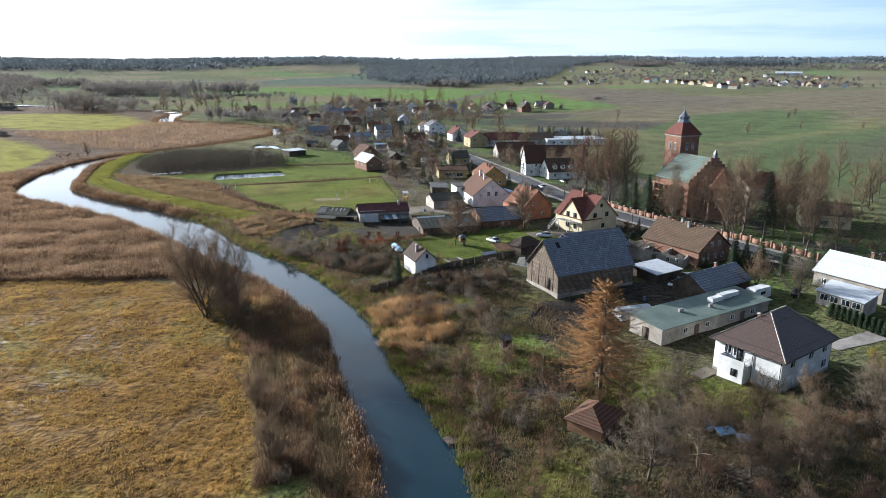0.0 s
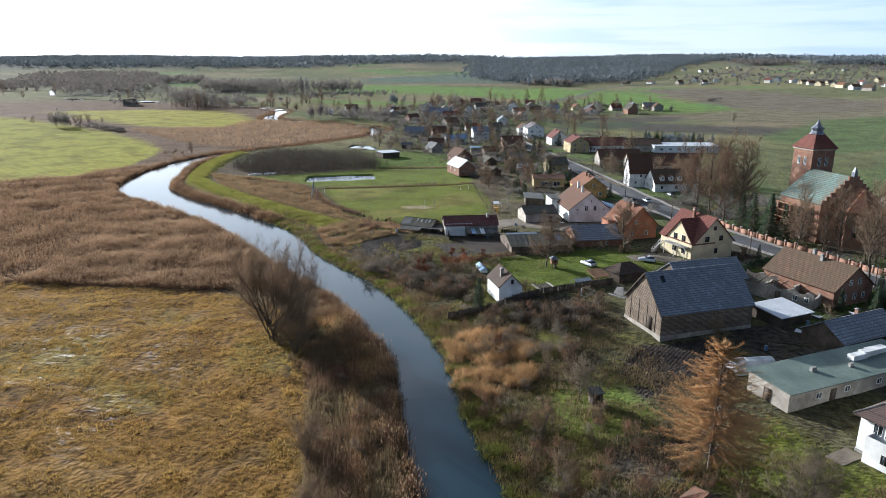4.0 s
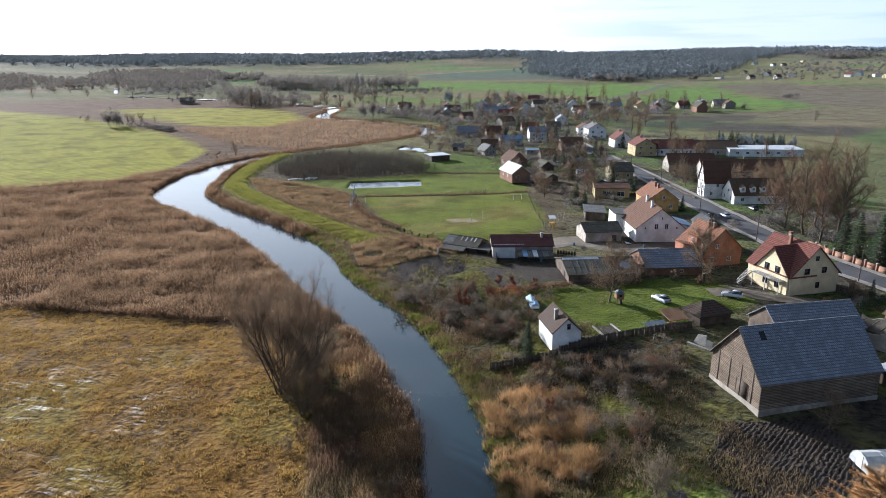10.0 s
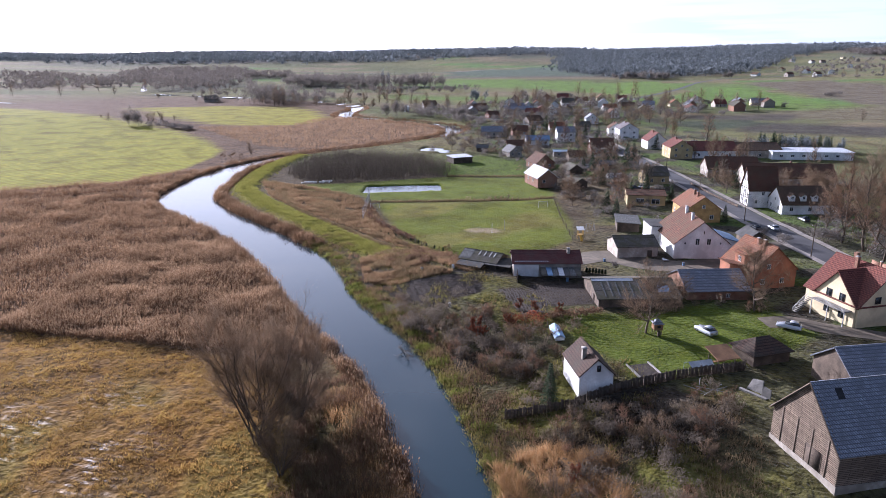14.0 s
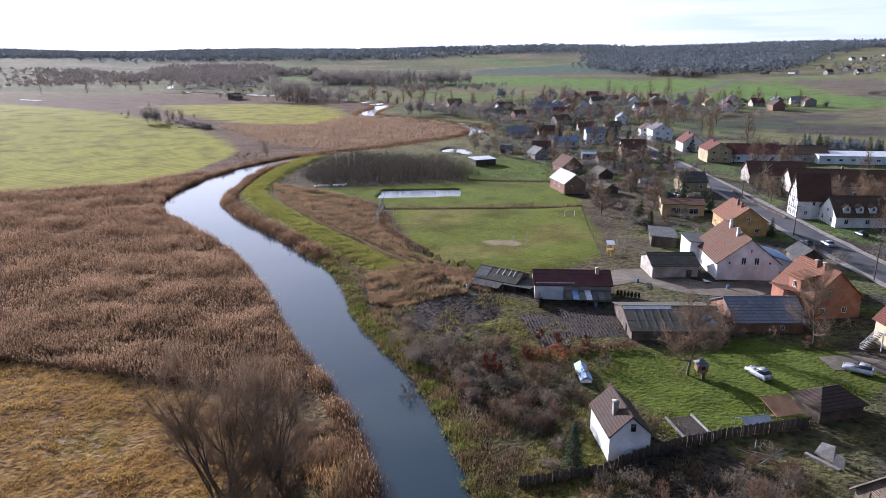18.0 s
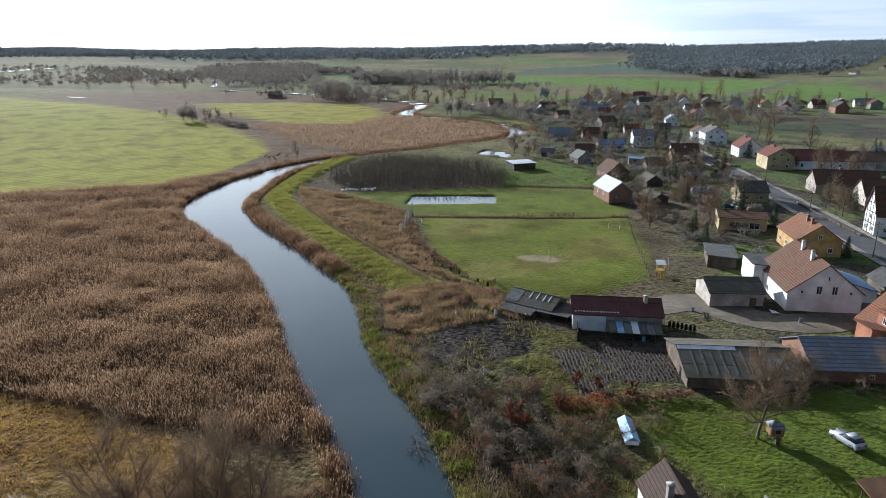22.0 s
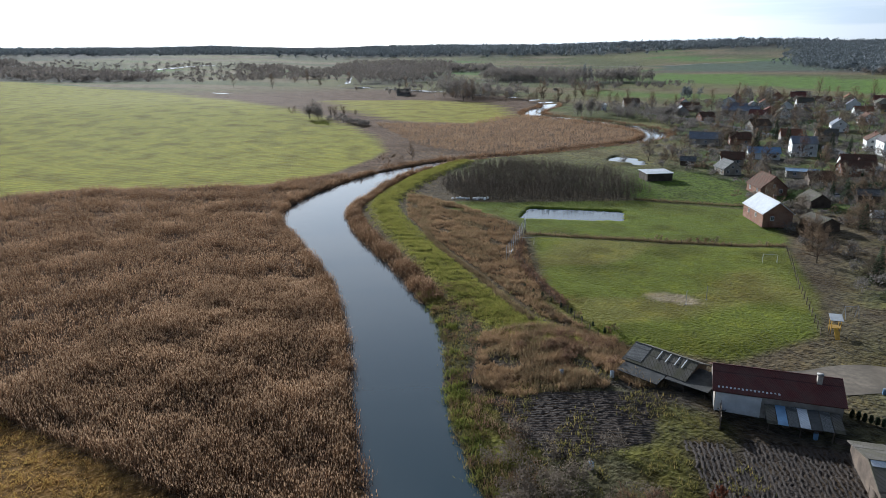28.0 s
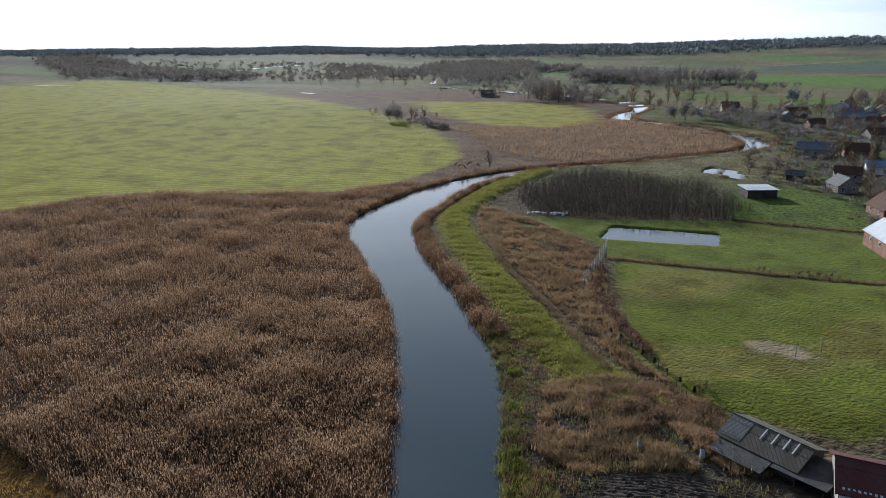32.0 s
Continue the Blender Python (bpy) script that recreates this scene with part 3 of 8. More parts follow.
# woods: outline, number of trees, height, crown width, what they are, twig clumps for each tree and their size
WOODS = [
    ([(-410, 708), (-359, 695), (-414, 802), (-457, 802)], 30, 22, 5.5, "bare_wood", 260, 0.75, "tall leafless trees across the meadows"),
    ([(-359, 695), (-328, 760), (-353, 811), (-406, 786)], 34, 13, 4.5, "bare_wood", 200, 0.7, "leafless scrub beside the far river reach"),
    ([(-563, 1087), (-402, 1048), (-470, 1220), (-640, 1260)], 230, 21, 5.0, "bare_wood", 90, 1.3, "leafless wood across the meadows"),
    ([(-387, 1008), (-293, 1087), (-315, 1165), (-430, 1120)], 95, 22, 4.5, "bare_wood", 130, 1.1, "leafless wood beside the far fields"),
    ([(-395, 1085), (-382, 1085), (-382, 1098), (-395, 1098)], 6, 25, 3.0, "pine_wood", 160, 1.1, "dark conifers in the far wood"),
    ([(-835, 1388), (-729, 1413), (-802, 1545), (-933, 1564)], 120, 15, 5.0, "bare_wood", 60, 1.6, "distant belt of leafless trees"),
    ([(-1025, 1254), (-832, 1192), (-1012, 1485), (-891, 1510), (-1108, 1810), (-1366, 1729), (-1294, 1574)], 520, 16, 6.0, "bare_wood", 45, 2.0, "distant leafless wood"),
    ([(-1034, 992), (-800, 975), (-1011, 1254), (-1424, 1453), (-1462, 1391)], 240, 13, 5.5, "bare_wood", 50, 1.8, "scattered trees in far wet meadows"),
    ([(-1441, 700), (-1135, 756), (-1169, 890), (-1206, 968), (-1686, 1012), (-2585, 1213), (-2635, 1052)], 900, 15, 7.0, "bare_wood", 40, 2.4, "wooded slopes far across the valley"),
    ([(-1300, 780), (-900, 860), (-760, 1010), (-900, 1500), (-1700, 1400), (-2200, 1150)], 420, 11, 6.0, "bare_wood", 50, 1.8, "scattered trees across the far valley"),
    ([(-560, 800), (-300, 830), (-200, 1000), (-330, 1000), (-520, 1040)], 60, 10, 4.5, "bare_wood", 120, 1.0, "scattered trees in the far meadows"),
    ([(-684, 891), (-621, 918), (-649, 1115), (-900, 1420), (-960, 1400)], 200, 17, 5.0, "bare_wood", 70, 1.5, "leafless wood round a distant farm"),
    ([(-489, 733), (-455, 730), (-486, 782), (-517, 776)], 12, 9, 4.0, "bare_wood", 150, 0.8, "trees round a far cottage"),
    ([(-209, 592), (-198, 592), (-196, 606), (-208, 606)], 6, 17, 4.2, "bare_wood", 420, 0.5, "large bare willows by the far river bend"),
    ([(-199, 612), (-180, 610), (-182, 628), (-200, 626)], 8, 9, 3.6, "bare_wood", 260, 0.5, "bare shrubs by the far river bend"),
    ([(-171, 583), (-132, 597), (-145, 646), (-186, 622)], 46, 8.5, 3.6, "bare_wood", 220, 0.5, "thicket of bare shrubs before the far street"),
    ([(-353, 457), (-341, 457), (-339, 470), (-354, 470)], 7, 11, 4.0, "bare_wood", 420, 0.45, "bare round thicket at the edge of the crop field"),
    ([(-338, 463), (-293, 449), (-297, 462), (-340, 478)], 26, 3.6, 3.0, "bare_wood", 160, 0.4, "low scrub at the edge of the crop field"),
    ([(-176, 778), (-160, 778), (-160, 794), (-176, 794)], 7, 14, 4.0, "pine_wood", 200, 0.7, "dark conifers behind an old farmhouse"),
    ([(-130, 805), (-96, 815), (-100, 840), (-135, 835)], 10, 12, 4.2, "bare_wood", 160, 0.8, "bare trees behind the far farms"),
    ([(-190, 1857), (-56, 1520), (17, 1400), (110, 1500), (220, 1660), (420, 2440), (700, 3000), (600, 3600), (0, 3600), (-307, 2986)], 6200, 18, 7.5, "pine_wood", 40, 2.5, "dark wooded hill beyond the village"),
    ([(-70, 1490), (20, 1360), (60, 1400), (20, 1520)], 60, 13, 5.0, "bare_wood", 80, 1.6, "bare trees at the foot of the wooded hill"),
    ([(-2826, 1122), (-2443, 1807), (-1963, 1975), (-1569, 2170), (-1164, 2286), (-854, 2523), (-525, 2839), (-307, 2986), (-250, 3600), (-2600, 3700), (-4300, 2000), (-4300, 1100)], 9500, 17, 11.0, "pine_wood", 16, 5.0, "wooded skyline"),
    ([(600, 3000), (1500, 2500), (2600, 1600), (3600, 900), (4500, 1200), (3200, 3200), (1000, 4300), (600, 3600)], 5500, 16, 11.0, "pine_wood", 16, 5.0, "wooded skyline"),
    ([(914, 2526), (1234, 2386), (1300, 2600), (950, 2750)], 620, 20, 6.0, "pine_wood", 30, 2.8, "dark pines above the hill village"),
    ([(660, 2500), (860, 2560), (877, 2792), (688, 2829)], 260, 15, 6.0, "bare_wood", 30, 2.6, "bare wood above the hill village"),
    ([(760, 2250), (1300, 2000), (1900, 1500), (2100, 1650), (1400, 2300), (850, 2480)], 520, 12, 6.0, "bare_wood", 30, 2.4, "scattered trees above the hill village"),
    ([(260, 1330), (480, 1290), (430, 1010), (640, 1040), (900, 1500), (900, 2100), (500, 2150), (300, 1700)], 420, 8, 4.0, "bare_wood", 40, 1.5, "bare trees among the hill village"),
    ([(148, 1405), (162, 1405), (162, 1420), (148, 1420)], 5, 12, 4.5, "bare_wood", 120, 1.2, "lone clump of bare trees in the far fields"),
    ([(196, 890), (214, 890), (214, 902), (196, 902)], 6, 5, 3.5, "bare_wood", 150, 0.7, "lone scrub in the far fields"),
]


def lay(x, y):
    """Height of the land."""
    d, side, w = line_dist(x, y, RIVER)
    d = d - w
    right = side > 0
    r = np.hypot(x, y)
    village = 1 - step(200, 216, y + 0.25 * (x + 45))
    south = 0.6 + 1.3 * step(2, 18, d) + 1.35 * step(106, 142, y) * step(6, 26, d) + 0.6 * step(60, 90, x)
    north = 0.9 + 0.9 * inside(x, y, FIELD, 6) + 2.2 * step(-45, 10, x)
    base_r = village * south + (1 - village) * north
    dd, _, _ = line_dist(x, y, DIKE)
    base_r = np.maximum(base_r, 0) + 0.9 * (1 - step(2.5, 6.5, dd)) * (1 - village)
    base_l = 0.35 + 7.5 * np.exp(-(((x + 520) / 190) ** 2 + ((y - 450) / 130) ** 2)) + 0.12 * waves(x, y, 30, 3)
    z = np.where(right, base_r, base_l)
    z = z + 0.10 * waves(x, y, 9, 5) * step(2, 8, d)
    # uplands far off
    u = 0.82 * x + 0.57 * y
    z = z + 13 * step(330, 1600, u) + 4 * step(150, 500, x) * step(60, 220, y)
    z = z + step(1500, 4000, r) * (58 + 10 * waves(x, y, 2300, 11) + 4 * waves(x, y, 900, 12))
    z = z + step(500, 1600, r) * 2.5 * waves(x, y, 600, 13)
    # beds
    z = -1.5 + (z + 1.5) * step(-1.3, 1.1, d)
    for pool in (POND, POND_FAR):
        z = z - (z + 1.2) * inside(x, y, pool, 0.8)
    return z


def h(x, y):
    return float(lay(np.array([float(x)]), np.array([float(y)]))[0])


def blend(c, colour, k):
    return c + (np.array(colour) - c) * k[:, None]


def cover(x, y):
    """Base colour of what grows or lies on the land."""
    d, side, w = line_dist(x, y, RIVER)
    d = d - w
    n = len(x)
    c = np.tile(np.array((0.115, 0.125, 0.042)), (n, 1))
    # far fields: meadows, stubble, winter crops in strips
    k1, k2 = waves(x * 0.5, y, 330, 21), waves(x * 0.6, y, 210, 22)
    far = step(330, 560, np.hypot(x, y))
    c = blend(c, (0.17, 0.165, 0.06), far * step(-0.1, 0.15, k1))
    c = blend(c, (0.20, 0.16, 0.085), far * step(0.25, 0.4, k2))
    c = blend(c, (0.10, 0.19, 0.03), far * step(0.45, 0.55, k1 * k2 + 0.3 * k1))
    c = blend(c, (0.06, 0.062, 0.045), step(2300, 3000, np.hypot(x, y)) * step(-0.3, 0.0, waves(x, y, 900, 25)))
    c = blend(c, (0.125, 0.19, 0.03), inside(x, y, [(-330, 890), (10, 870), (330, 700), (380, 640), (250, 640), (-20, 780), (-260, 800)], 8))
    c = blend(c, (0.12, 0.175, 0.035), inside(x, y, [(-700, 1250), (-300, 1100), (200, 1000), (300, 1150), (-300, 1400)], 15))
    c = blend(c, (0.085, 0.12, 0.03), inside(x, y, [(110, 290), (200, 210), (600, 300), (800, 600), (420, 560), (200, 420)], 10))
    c = blend(c, (0.085, 0.075, 0.045), inside(x, y, [(190, 330), (420, 400), (440, 480), (260, 420)], 25) * 0.7)
    c = blend(c, (0.16, 0.135, 0.075), inside(x, y, [(60, 640), (300, 560), (800, 640), (1000, 1000), (500, 980), (250, 800)], 15))
    c = blend(c, (0.065, 0.055, 0.04), inside(x, y, [(60, 520), (170, 500), (200, 560), (70, 590)], 8))
    c = blend(c, (0.13, 0.085, 0.06), inside(x, y, [(900, 1300), (1300, 1500), (1200, 1800), (950, 1600)], 30))
    c = blend(c, (0.055, 0.10, 0.055), inside(x, y, [(700, 600), (1200, 700), (1500, 1200), (1100, 1000)], 20))
    for colour, poly in (((0.125, 0.21, 0.028), [(-293, 1087), (-188, 1113), (11, 900), (86, 1237), (26, 1290), (-400, 1487)]), ((0.12, 0.21, 0.026), [(28, 850), (90, 1098), (138, 1090), (184, 767), (136, 774), (76, 812)]),
                         ((0.14, 0.115, 0.075), [(154, 1218), (265, 1285), (346, 944), (359, 777), (262, 712), (197, 792)]), ((0.13, 0.11, 0.085), [(-417, 1510), (66, 1470), (0, 1560), (-440, 1620)]), ((0.09, 0.125, 0.085), [(-440, 1620), (-60, 1580), (-220, 2138), (-513, 1907)]),
                         ((0.085, 0.125, 0.03), [(143, 492), (235, 636), (314, 678), (379, 655), (285, 490), (160, 410)]), ((0.11, 0.18, 0.04), [(936, 1984), (1245, 2185), (974, 1704), (882, 1700)]), ((0.055, 0.07, 0.035), [(13, 576), (77, 601), (94, 583), (51, 528), (16, 539)]), ((0.075, 0.062, 0.045), [(19, 627), (128, 663), (107, 602), (40, 606)])):
        c = blend(c, colour, inside(x, y, poly, 5))
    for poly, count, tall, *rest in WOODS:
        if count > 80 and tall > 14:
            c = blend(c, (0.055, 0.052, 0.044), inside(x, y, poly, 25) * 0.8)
    # marsh by the river and beyond the bend
    left = side < 0
    marsh = np.where(left, 1.0, 0.0) * (1 - step(500, 800, np.hypot(x + 150, y - 420)))
    c = blend(c, (0.15, 0.095, 0.055), marsh * step(60, 200, y))
    c = blend(c, (0.15, 0.10, 0.06), inside(x, y, [(-170, 385), (-125, 470), (-118, 520), (-140, 545), (-240, 600), (-255, 560), (-240, 510), (-300, 470), (-215, 400), (-190, 360)], 6))
    c = blend(c, (0.265, 0.262, 0.032), inside(x, y, CROP, 2.0))
    c = blend(c, (0.27, 0.255, 0.034), inside(x, y, CROP_2, 2.5))
    c = blend(c, (0.225, 0.132, 0.042), inside(x, y, CUT, 2.0))
    cut = inside(x, y, CUT, 2.0)
    c = blend(c, (0.20, 0.145, 0.040), cut * step(0.2, 0.6, waves(x, y, 40, 31)))
    c = blend(c, (0.15, 0.10, 0.045), cut * step(0.2, 0.9, waves(x, y, 26, 32) + 0.5 * waves(x, y, 7, 33)) * 0.6)
    c = blend(c, (0.10, 0.065, 0.04), inside(x, y, REEDBED, 1.5))
    # ground on the village side
    near = np.where(left, 0.0, 1.0) * (1 - step(215, 225, y + 0.25 * (x + 45))) * step(-400, -200, y)
    c = blend(c, (0.085, 0.078, 0.04), near * (1 - step(40, 90, d)))
    c = blend(c, (0.13, 0.13, 0.03), near * (1 - step(0, 60, d)) * step(0.05, 0.3, waves(x, y, 23, 41)))
    c = blend(c, (0.06, 0.05, 0.037), near * step(0.25, 0.5, waves(x, y, 31, 42)) * (1 - step(60, 90, d)))
    vill = np.where(left, 0.0, 1.0) * inside(x, y, [(10, 195), (70, 130), (120, 140), (100, 260), (60, 420), (0, 700), (-100, 720), (-130, 560), (-60, 380), (-30, 310), (-10, 230)], 8)
    c = blend(c, (0.085, 0.085, 0.045), vill * step(-0.3, 0.3, waves(x, y, 28, 43)))
    c = blend(c, (0.085, 0.125, 0.026), vill * step(0.0, 0.25, waves(x, y, 38, 47)))
    c = blend(c, (0.06, 0.052, 0.036), vill * step(0.25, 0.5, waves(x, y, 24, 48)))
    meadow = np.where(left, 0.0, 1.0) * step(205, 216, y + 0.25 * (x + 45)) * (1 - step(-20, 10, x)) * (1 - step(330, 345, y))
    c = blend(c, (0.11, 0.085, 0.05), meadow)
    c = blend(c, (0.112, 0.138, 0.019), inside(x, y, PASTURE, 1.5))
    c = blend(c, (0.095, 0.135, 0.016), inside(x, y, [(-90, 345), (-77, 329), (-40, 334), (-52, 372), (-70, 390), (-92, 385)], 2))
    c = blend(c, (0.112, 0.130, 0.017), inside(x, y, FIELD, 1.2))
    c = blend(c, (0.165, 0.145, 0.04), inside(x, y, FIELD, 2) * step(0.1, 0.6, waves(x, y, 34, 44)) * 0.7)
    c = blend(c, (0.33, 0.28, 0.20), (1 - step(2.0, 3.2, np.hypot((x + 41) / 2.0, y - 239) + 0.5 * waves(x, y, 5, 45))))
    dd, _, _ = line_dist(x, y, DIKE)
    c = blend(c, (0.185, 0.17, 0.042), (1 - step(3.8, 5.2, dd)) * np.where(left, 0, 1))
    c = blend(c, (0.085, 0.115, 0.015), inside(x, y, LAWN, 1.2))
    c = blend(c, (0.12, 0.135, 0.022), inside(x, y, [(22, 88), (32, 84), (46, 82), (62, 92), (52, 90), (42, 96), (36, 106), (28, 100)], 2))
    c = blend(c, (0.13, 0.165, 0.035), inside(x, y, [(3, 99), (14, 96), (20, 104), (14, 116), (5, 113)], 2))
    for bed in (SOIL_A, SOIL_B, SOIL_C, SOIL_D):
        c = blend(c, (0.052, 0.040, 0.031), inside(x, y, bed, 0.8))
    c = blend(c, (0.04, 0.036, 0.026), (1 - step(-0.5, 1.2, d)))
    return c


def axis(lo, hi, fine, far, grow):
    """Grid lines: evenly fine between lo and hi, ever wider to far on both sides."""
    mid = list(np.arange(lo, hi, fine))
    up, s = [mid[-1] + fine], fine
    while up[-1] < far:
        s *= grow
        up.append(up[-1] + s)
    dn, s = [lo - fine], fine
    while dn[-1] > -far:
        s *= grow
        dn.append(dn[-1] - s)
    return np.array(dn[::-1] + mid + up)


def mesh_of(name, v, faces, mats=(), smooth=False, which=None):
    """A mesh from arrays: places (n, 3) and faces of one size (m, k)."""
    me = bpy.data.meshes.new(name)
    v, faces = np.asarray(v, np.float32), np.asarray(faces, np.int32)
    k = faces.shape[1]
    me.vertices.add(len(v))
    me.vertices.foreach_set("co", v.ravel())
    me.loops.add(faces.size)
    me.loops.foreach_set("vertex_index", faces.ravel())
    me.polygons.add(len(faces))
    me.polygons.foreach_set("loop_start", np.arange(0, faces.size, k, dtype=np.int32))
    me.polygons.foreach_set("loop_total", np.full(len(faces), k, np.int32))
    if smooth:
        me.polygons.foreach_set("use_smooth", np.ones(len(faces), bool))
    for m in mats:
        me.materials.append(m)
    if which is not None:
        me.polygons.foreach_set("material_index", np.asarray(which, np.int32))
    me.update(calc_edges=True)
    return me


gx, gy = axis(-210, 70, 1.25, 4800, 1.10), axis(60, 330, 1.25, 4800, 1.06)
X, Y = np.meshgrid(gx, gy)
xs, ys = X.ravel(), Y.ravel()
nx, ny = len(gx), len(gy)
idx = np.arange(nx * ny).reshape(ny, nx)
quads = np.stack([idx[:-1, :-1], idx[:-1, 1:], idx[1:, 1:], idx[1:, :-1]], -1).reshape(-1, 4)
me = mesh_of("ground", np.stack([xs, ys, lay(xs, ys)], 1), quads, [GROUND], True)
mk = me.color_attributes.new("marks", "FLOAT_COLOR", "POINT")
wet = inside(xs, ys, [(-100, 132), (-72, 134), (-60, 120), (-50, 96), (-52, 84), (-66, 84), (-82, 100), (-100, 116)], 6) * step(-0.5, 0.5, waves(xs, ys, 14, 72))
mk.data.foreach_set("color", np.stack([np.maximum(inside(xs, ys, CROP, 2), inside(xs, ys, CROP_2, 2)), wet, np.maximum.reduce([inside(xs, ys, g, 2) for g in (FIELD, PASTURE, LAWN, CROP, CROP_2)]), 0 * xs + 1], 1).astype(np.float32).ravel())
ca = me.color_attributes.new("cover", "FLOAT_COLOR", "POINT")
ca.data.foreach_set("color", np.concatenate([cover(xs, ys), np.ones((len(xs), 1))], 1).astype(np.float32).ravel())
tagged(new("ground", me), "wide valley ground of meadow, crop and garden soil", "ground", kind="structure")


def water(name, x0, y0, x1, y1, z, label):
    me = mesh_of(name, [(x0, y0, z), (x1, y0, z), (x1, y1, z), (x0, y1, z)], [(0, 1, 2, 3)], [WATER])
    tagged(new(name, me), label, "water", kind="structure")


def ribbon(name, line, z, mats, label, category, lift=0.05, kind="structure"):
    """A strip of a smooth line with its half width, laid on the land."""
    p = np.array(line)
    t = np.gradient(p[:, :2], axis=0)
    t /= np.linalg.norm(t, axis=1)[:, None] + 1e-9
    nrm = np.stack([t[:, 1], -t[:, 0]], 1)
    cols = []
    for k in (-1, -0.5, 0, 0.5, 1):
        q = p[:, :2] + nrm * p[:, 2:3] * k
        zz = np.full(len(q), z) if z is not None else lay(q[:, 0], q[:, 1]) + lift
        cols.append(np.column_stack([q, zz]))
    v = np.concatenate(cols)
    m = len(p)
    f = [(c * m + i, (c + 1) * m + i, (c + 1) * m + i + 1, c * m + i + 1) for c in range(4) for i in range(m - 1)]
    return tagged(new(name, mesh_of(name, v, f, mats, True)), label, category, kind=kind)


wide = RIVER.copy()
wide[:, 2] += 1.6
ribbon("water", wide, 0.0, [WATER], "calm dark river winding through reeds", "river")
water("water", -106, 283, -68, 314, h(-86, 282) - 0.35, "rectangular still pond in the pasture")
water("water", -118, 399, -93, 422, h(-90, 410) - 0.5, "small pond beside far gardens")


# ---- builders ----
def part(name, me, parent, label="", m=None):
    ob = new(name, me)
    ob.parent = parent
    if m is not None:
        ob.matrix_basis = m
    if label:
        ob["label"] = label
    return ob


def empty(name, x, y, z, rot=0, label="", category="", group=""):
    e = new(name)
    e.matrix_basis = pose(x, y, z, 0, 0, rot)
    return tagged(e, label, category, group)


def soup(*pieces):
    """Joins (places, faces) pieces of quads into one."""
    v, f, k = [], [], 0
    for pv, pf in pieces:
        v.append(np.asarray(pv, float))
        f.append(np.asarray(pf, int) + k)
        k += len(pv)
    return np.concatenate(v), np.concatenate(f)


BOXF = [(0, 3, 2, 1), (4, 5, 6, 7), (0, 1, 5, 4), (1, 2, 6, 5), (2, 3, 7, 6), (3, 0, 4, 7)]


def box(x0, x1, y0, y1, z0, z1):
    return [(x0, y0, z0), (x1, y0, z0), (x1, y1, z0), (x0, y1, z0), (x0, y0, z1), (x1, y0, z1), (x1, y1, z1), (x0, y1, z1)], BOXF


def slab(a, b, c, d, t):
    """A plate of thickness t below the four corners."""
    top = [np.array(p, float) for p in (a, b, c, d)]
    nrm = np.cross(top[1] - top[0], top[3] - top[0])
    nrm = nrm / np.linalg.norm(nrm) * t
    if nrm[2] < 0:
        nrm = -nrm
    return [tuple(p - nrm) for p in top] + [tuple(p) for p in top], BOXF


def beam(a, b, r, sides=4, r2=None):
    """A bar from a to b, of quads."""
    a, b = np.array(a, float), np.array(b, float)
    w = (b - a) / (np.linalg.norm(b - a) + 1e-9)
    u = np.cross(w, (0.3, 0.2, 1.0) if abs(w[2]) < 0.95 else (1, 0, 0))
    u /= np.linalg.norm(u)
    q = np.cross(w, u)
    ring = [u * math.cos(k * 6.2832 / sides + 0.785) + q * math.sin(k * 6.2832 / sides + 0.785) for k in range(sides)]
    v = [a + k * r for k in ring] + [b + k * (r if r2 is None else r2) for k in ring]
    f = [(k, (k + 1) % sides, sides + (k + 1) % sides, sides + k) for k in range(sides)]
    if sides == 4 and r > 0.2:
        f += [(3, 2, 1, 0), (4, 5, 6, 7)]
    return v, f


CACHE = {}
BUILT = []   # where buildings stand: x, y, turn, half length, half width


def cached(key, make, mats, smooth=False):
    if key not in CACHE:
        v, f = make()
        CACHE[key] = mesh_of(key[0], v, f, mats, smooth)
    return CACHE[key]


def lattice(us, zs, y0, y1):
    """One frame of bars round openings: every other cell of the grid is open."""
    nu, nz = len(us), len(zs)
    v = [(u, y, z) for y in (y0, y1) for z in zs for u in us]
    at_ = lambda k, i, j: k * nu * nz + j * nu + i
    solid = {(i, j) for i in range(nu - 1) for j in range(nz - 1) if i % 2 == 0 or j % 2 == 0}
    f = []
    for i, j in solid:
        f += [(at_(0, i, j), at_(0, i + 1, j), at_(0, i + 1, j + 1), at_(0, i, j + 1)), (at_(1, i, j), at_(1, i, j + 1), at_(1, i + 1, j + 1), at_(1, i + 1, j))]
        for di, dj, a, b in ((-1, 0, (i, j + 1), (i, j)), (1, 0, (i + 1, j), (i + 1, j + 1)), (0, -1, (i, j), (i + 1, j)), (0, 1, (i + 1, j + 1), (i, j + 1))):
            if (i + di, j + dj) not in solid:
                f.append((at_(0, *b), at_(0, *a), at_(1, *a), at_(1, *b)))
    return v, f


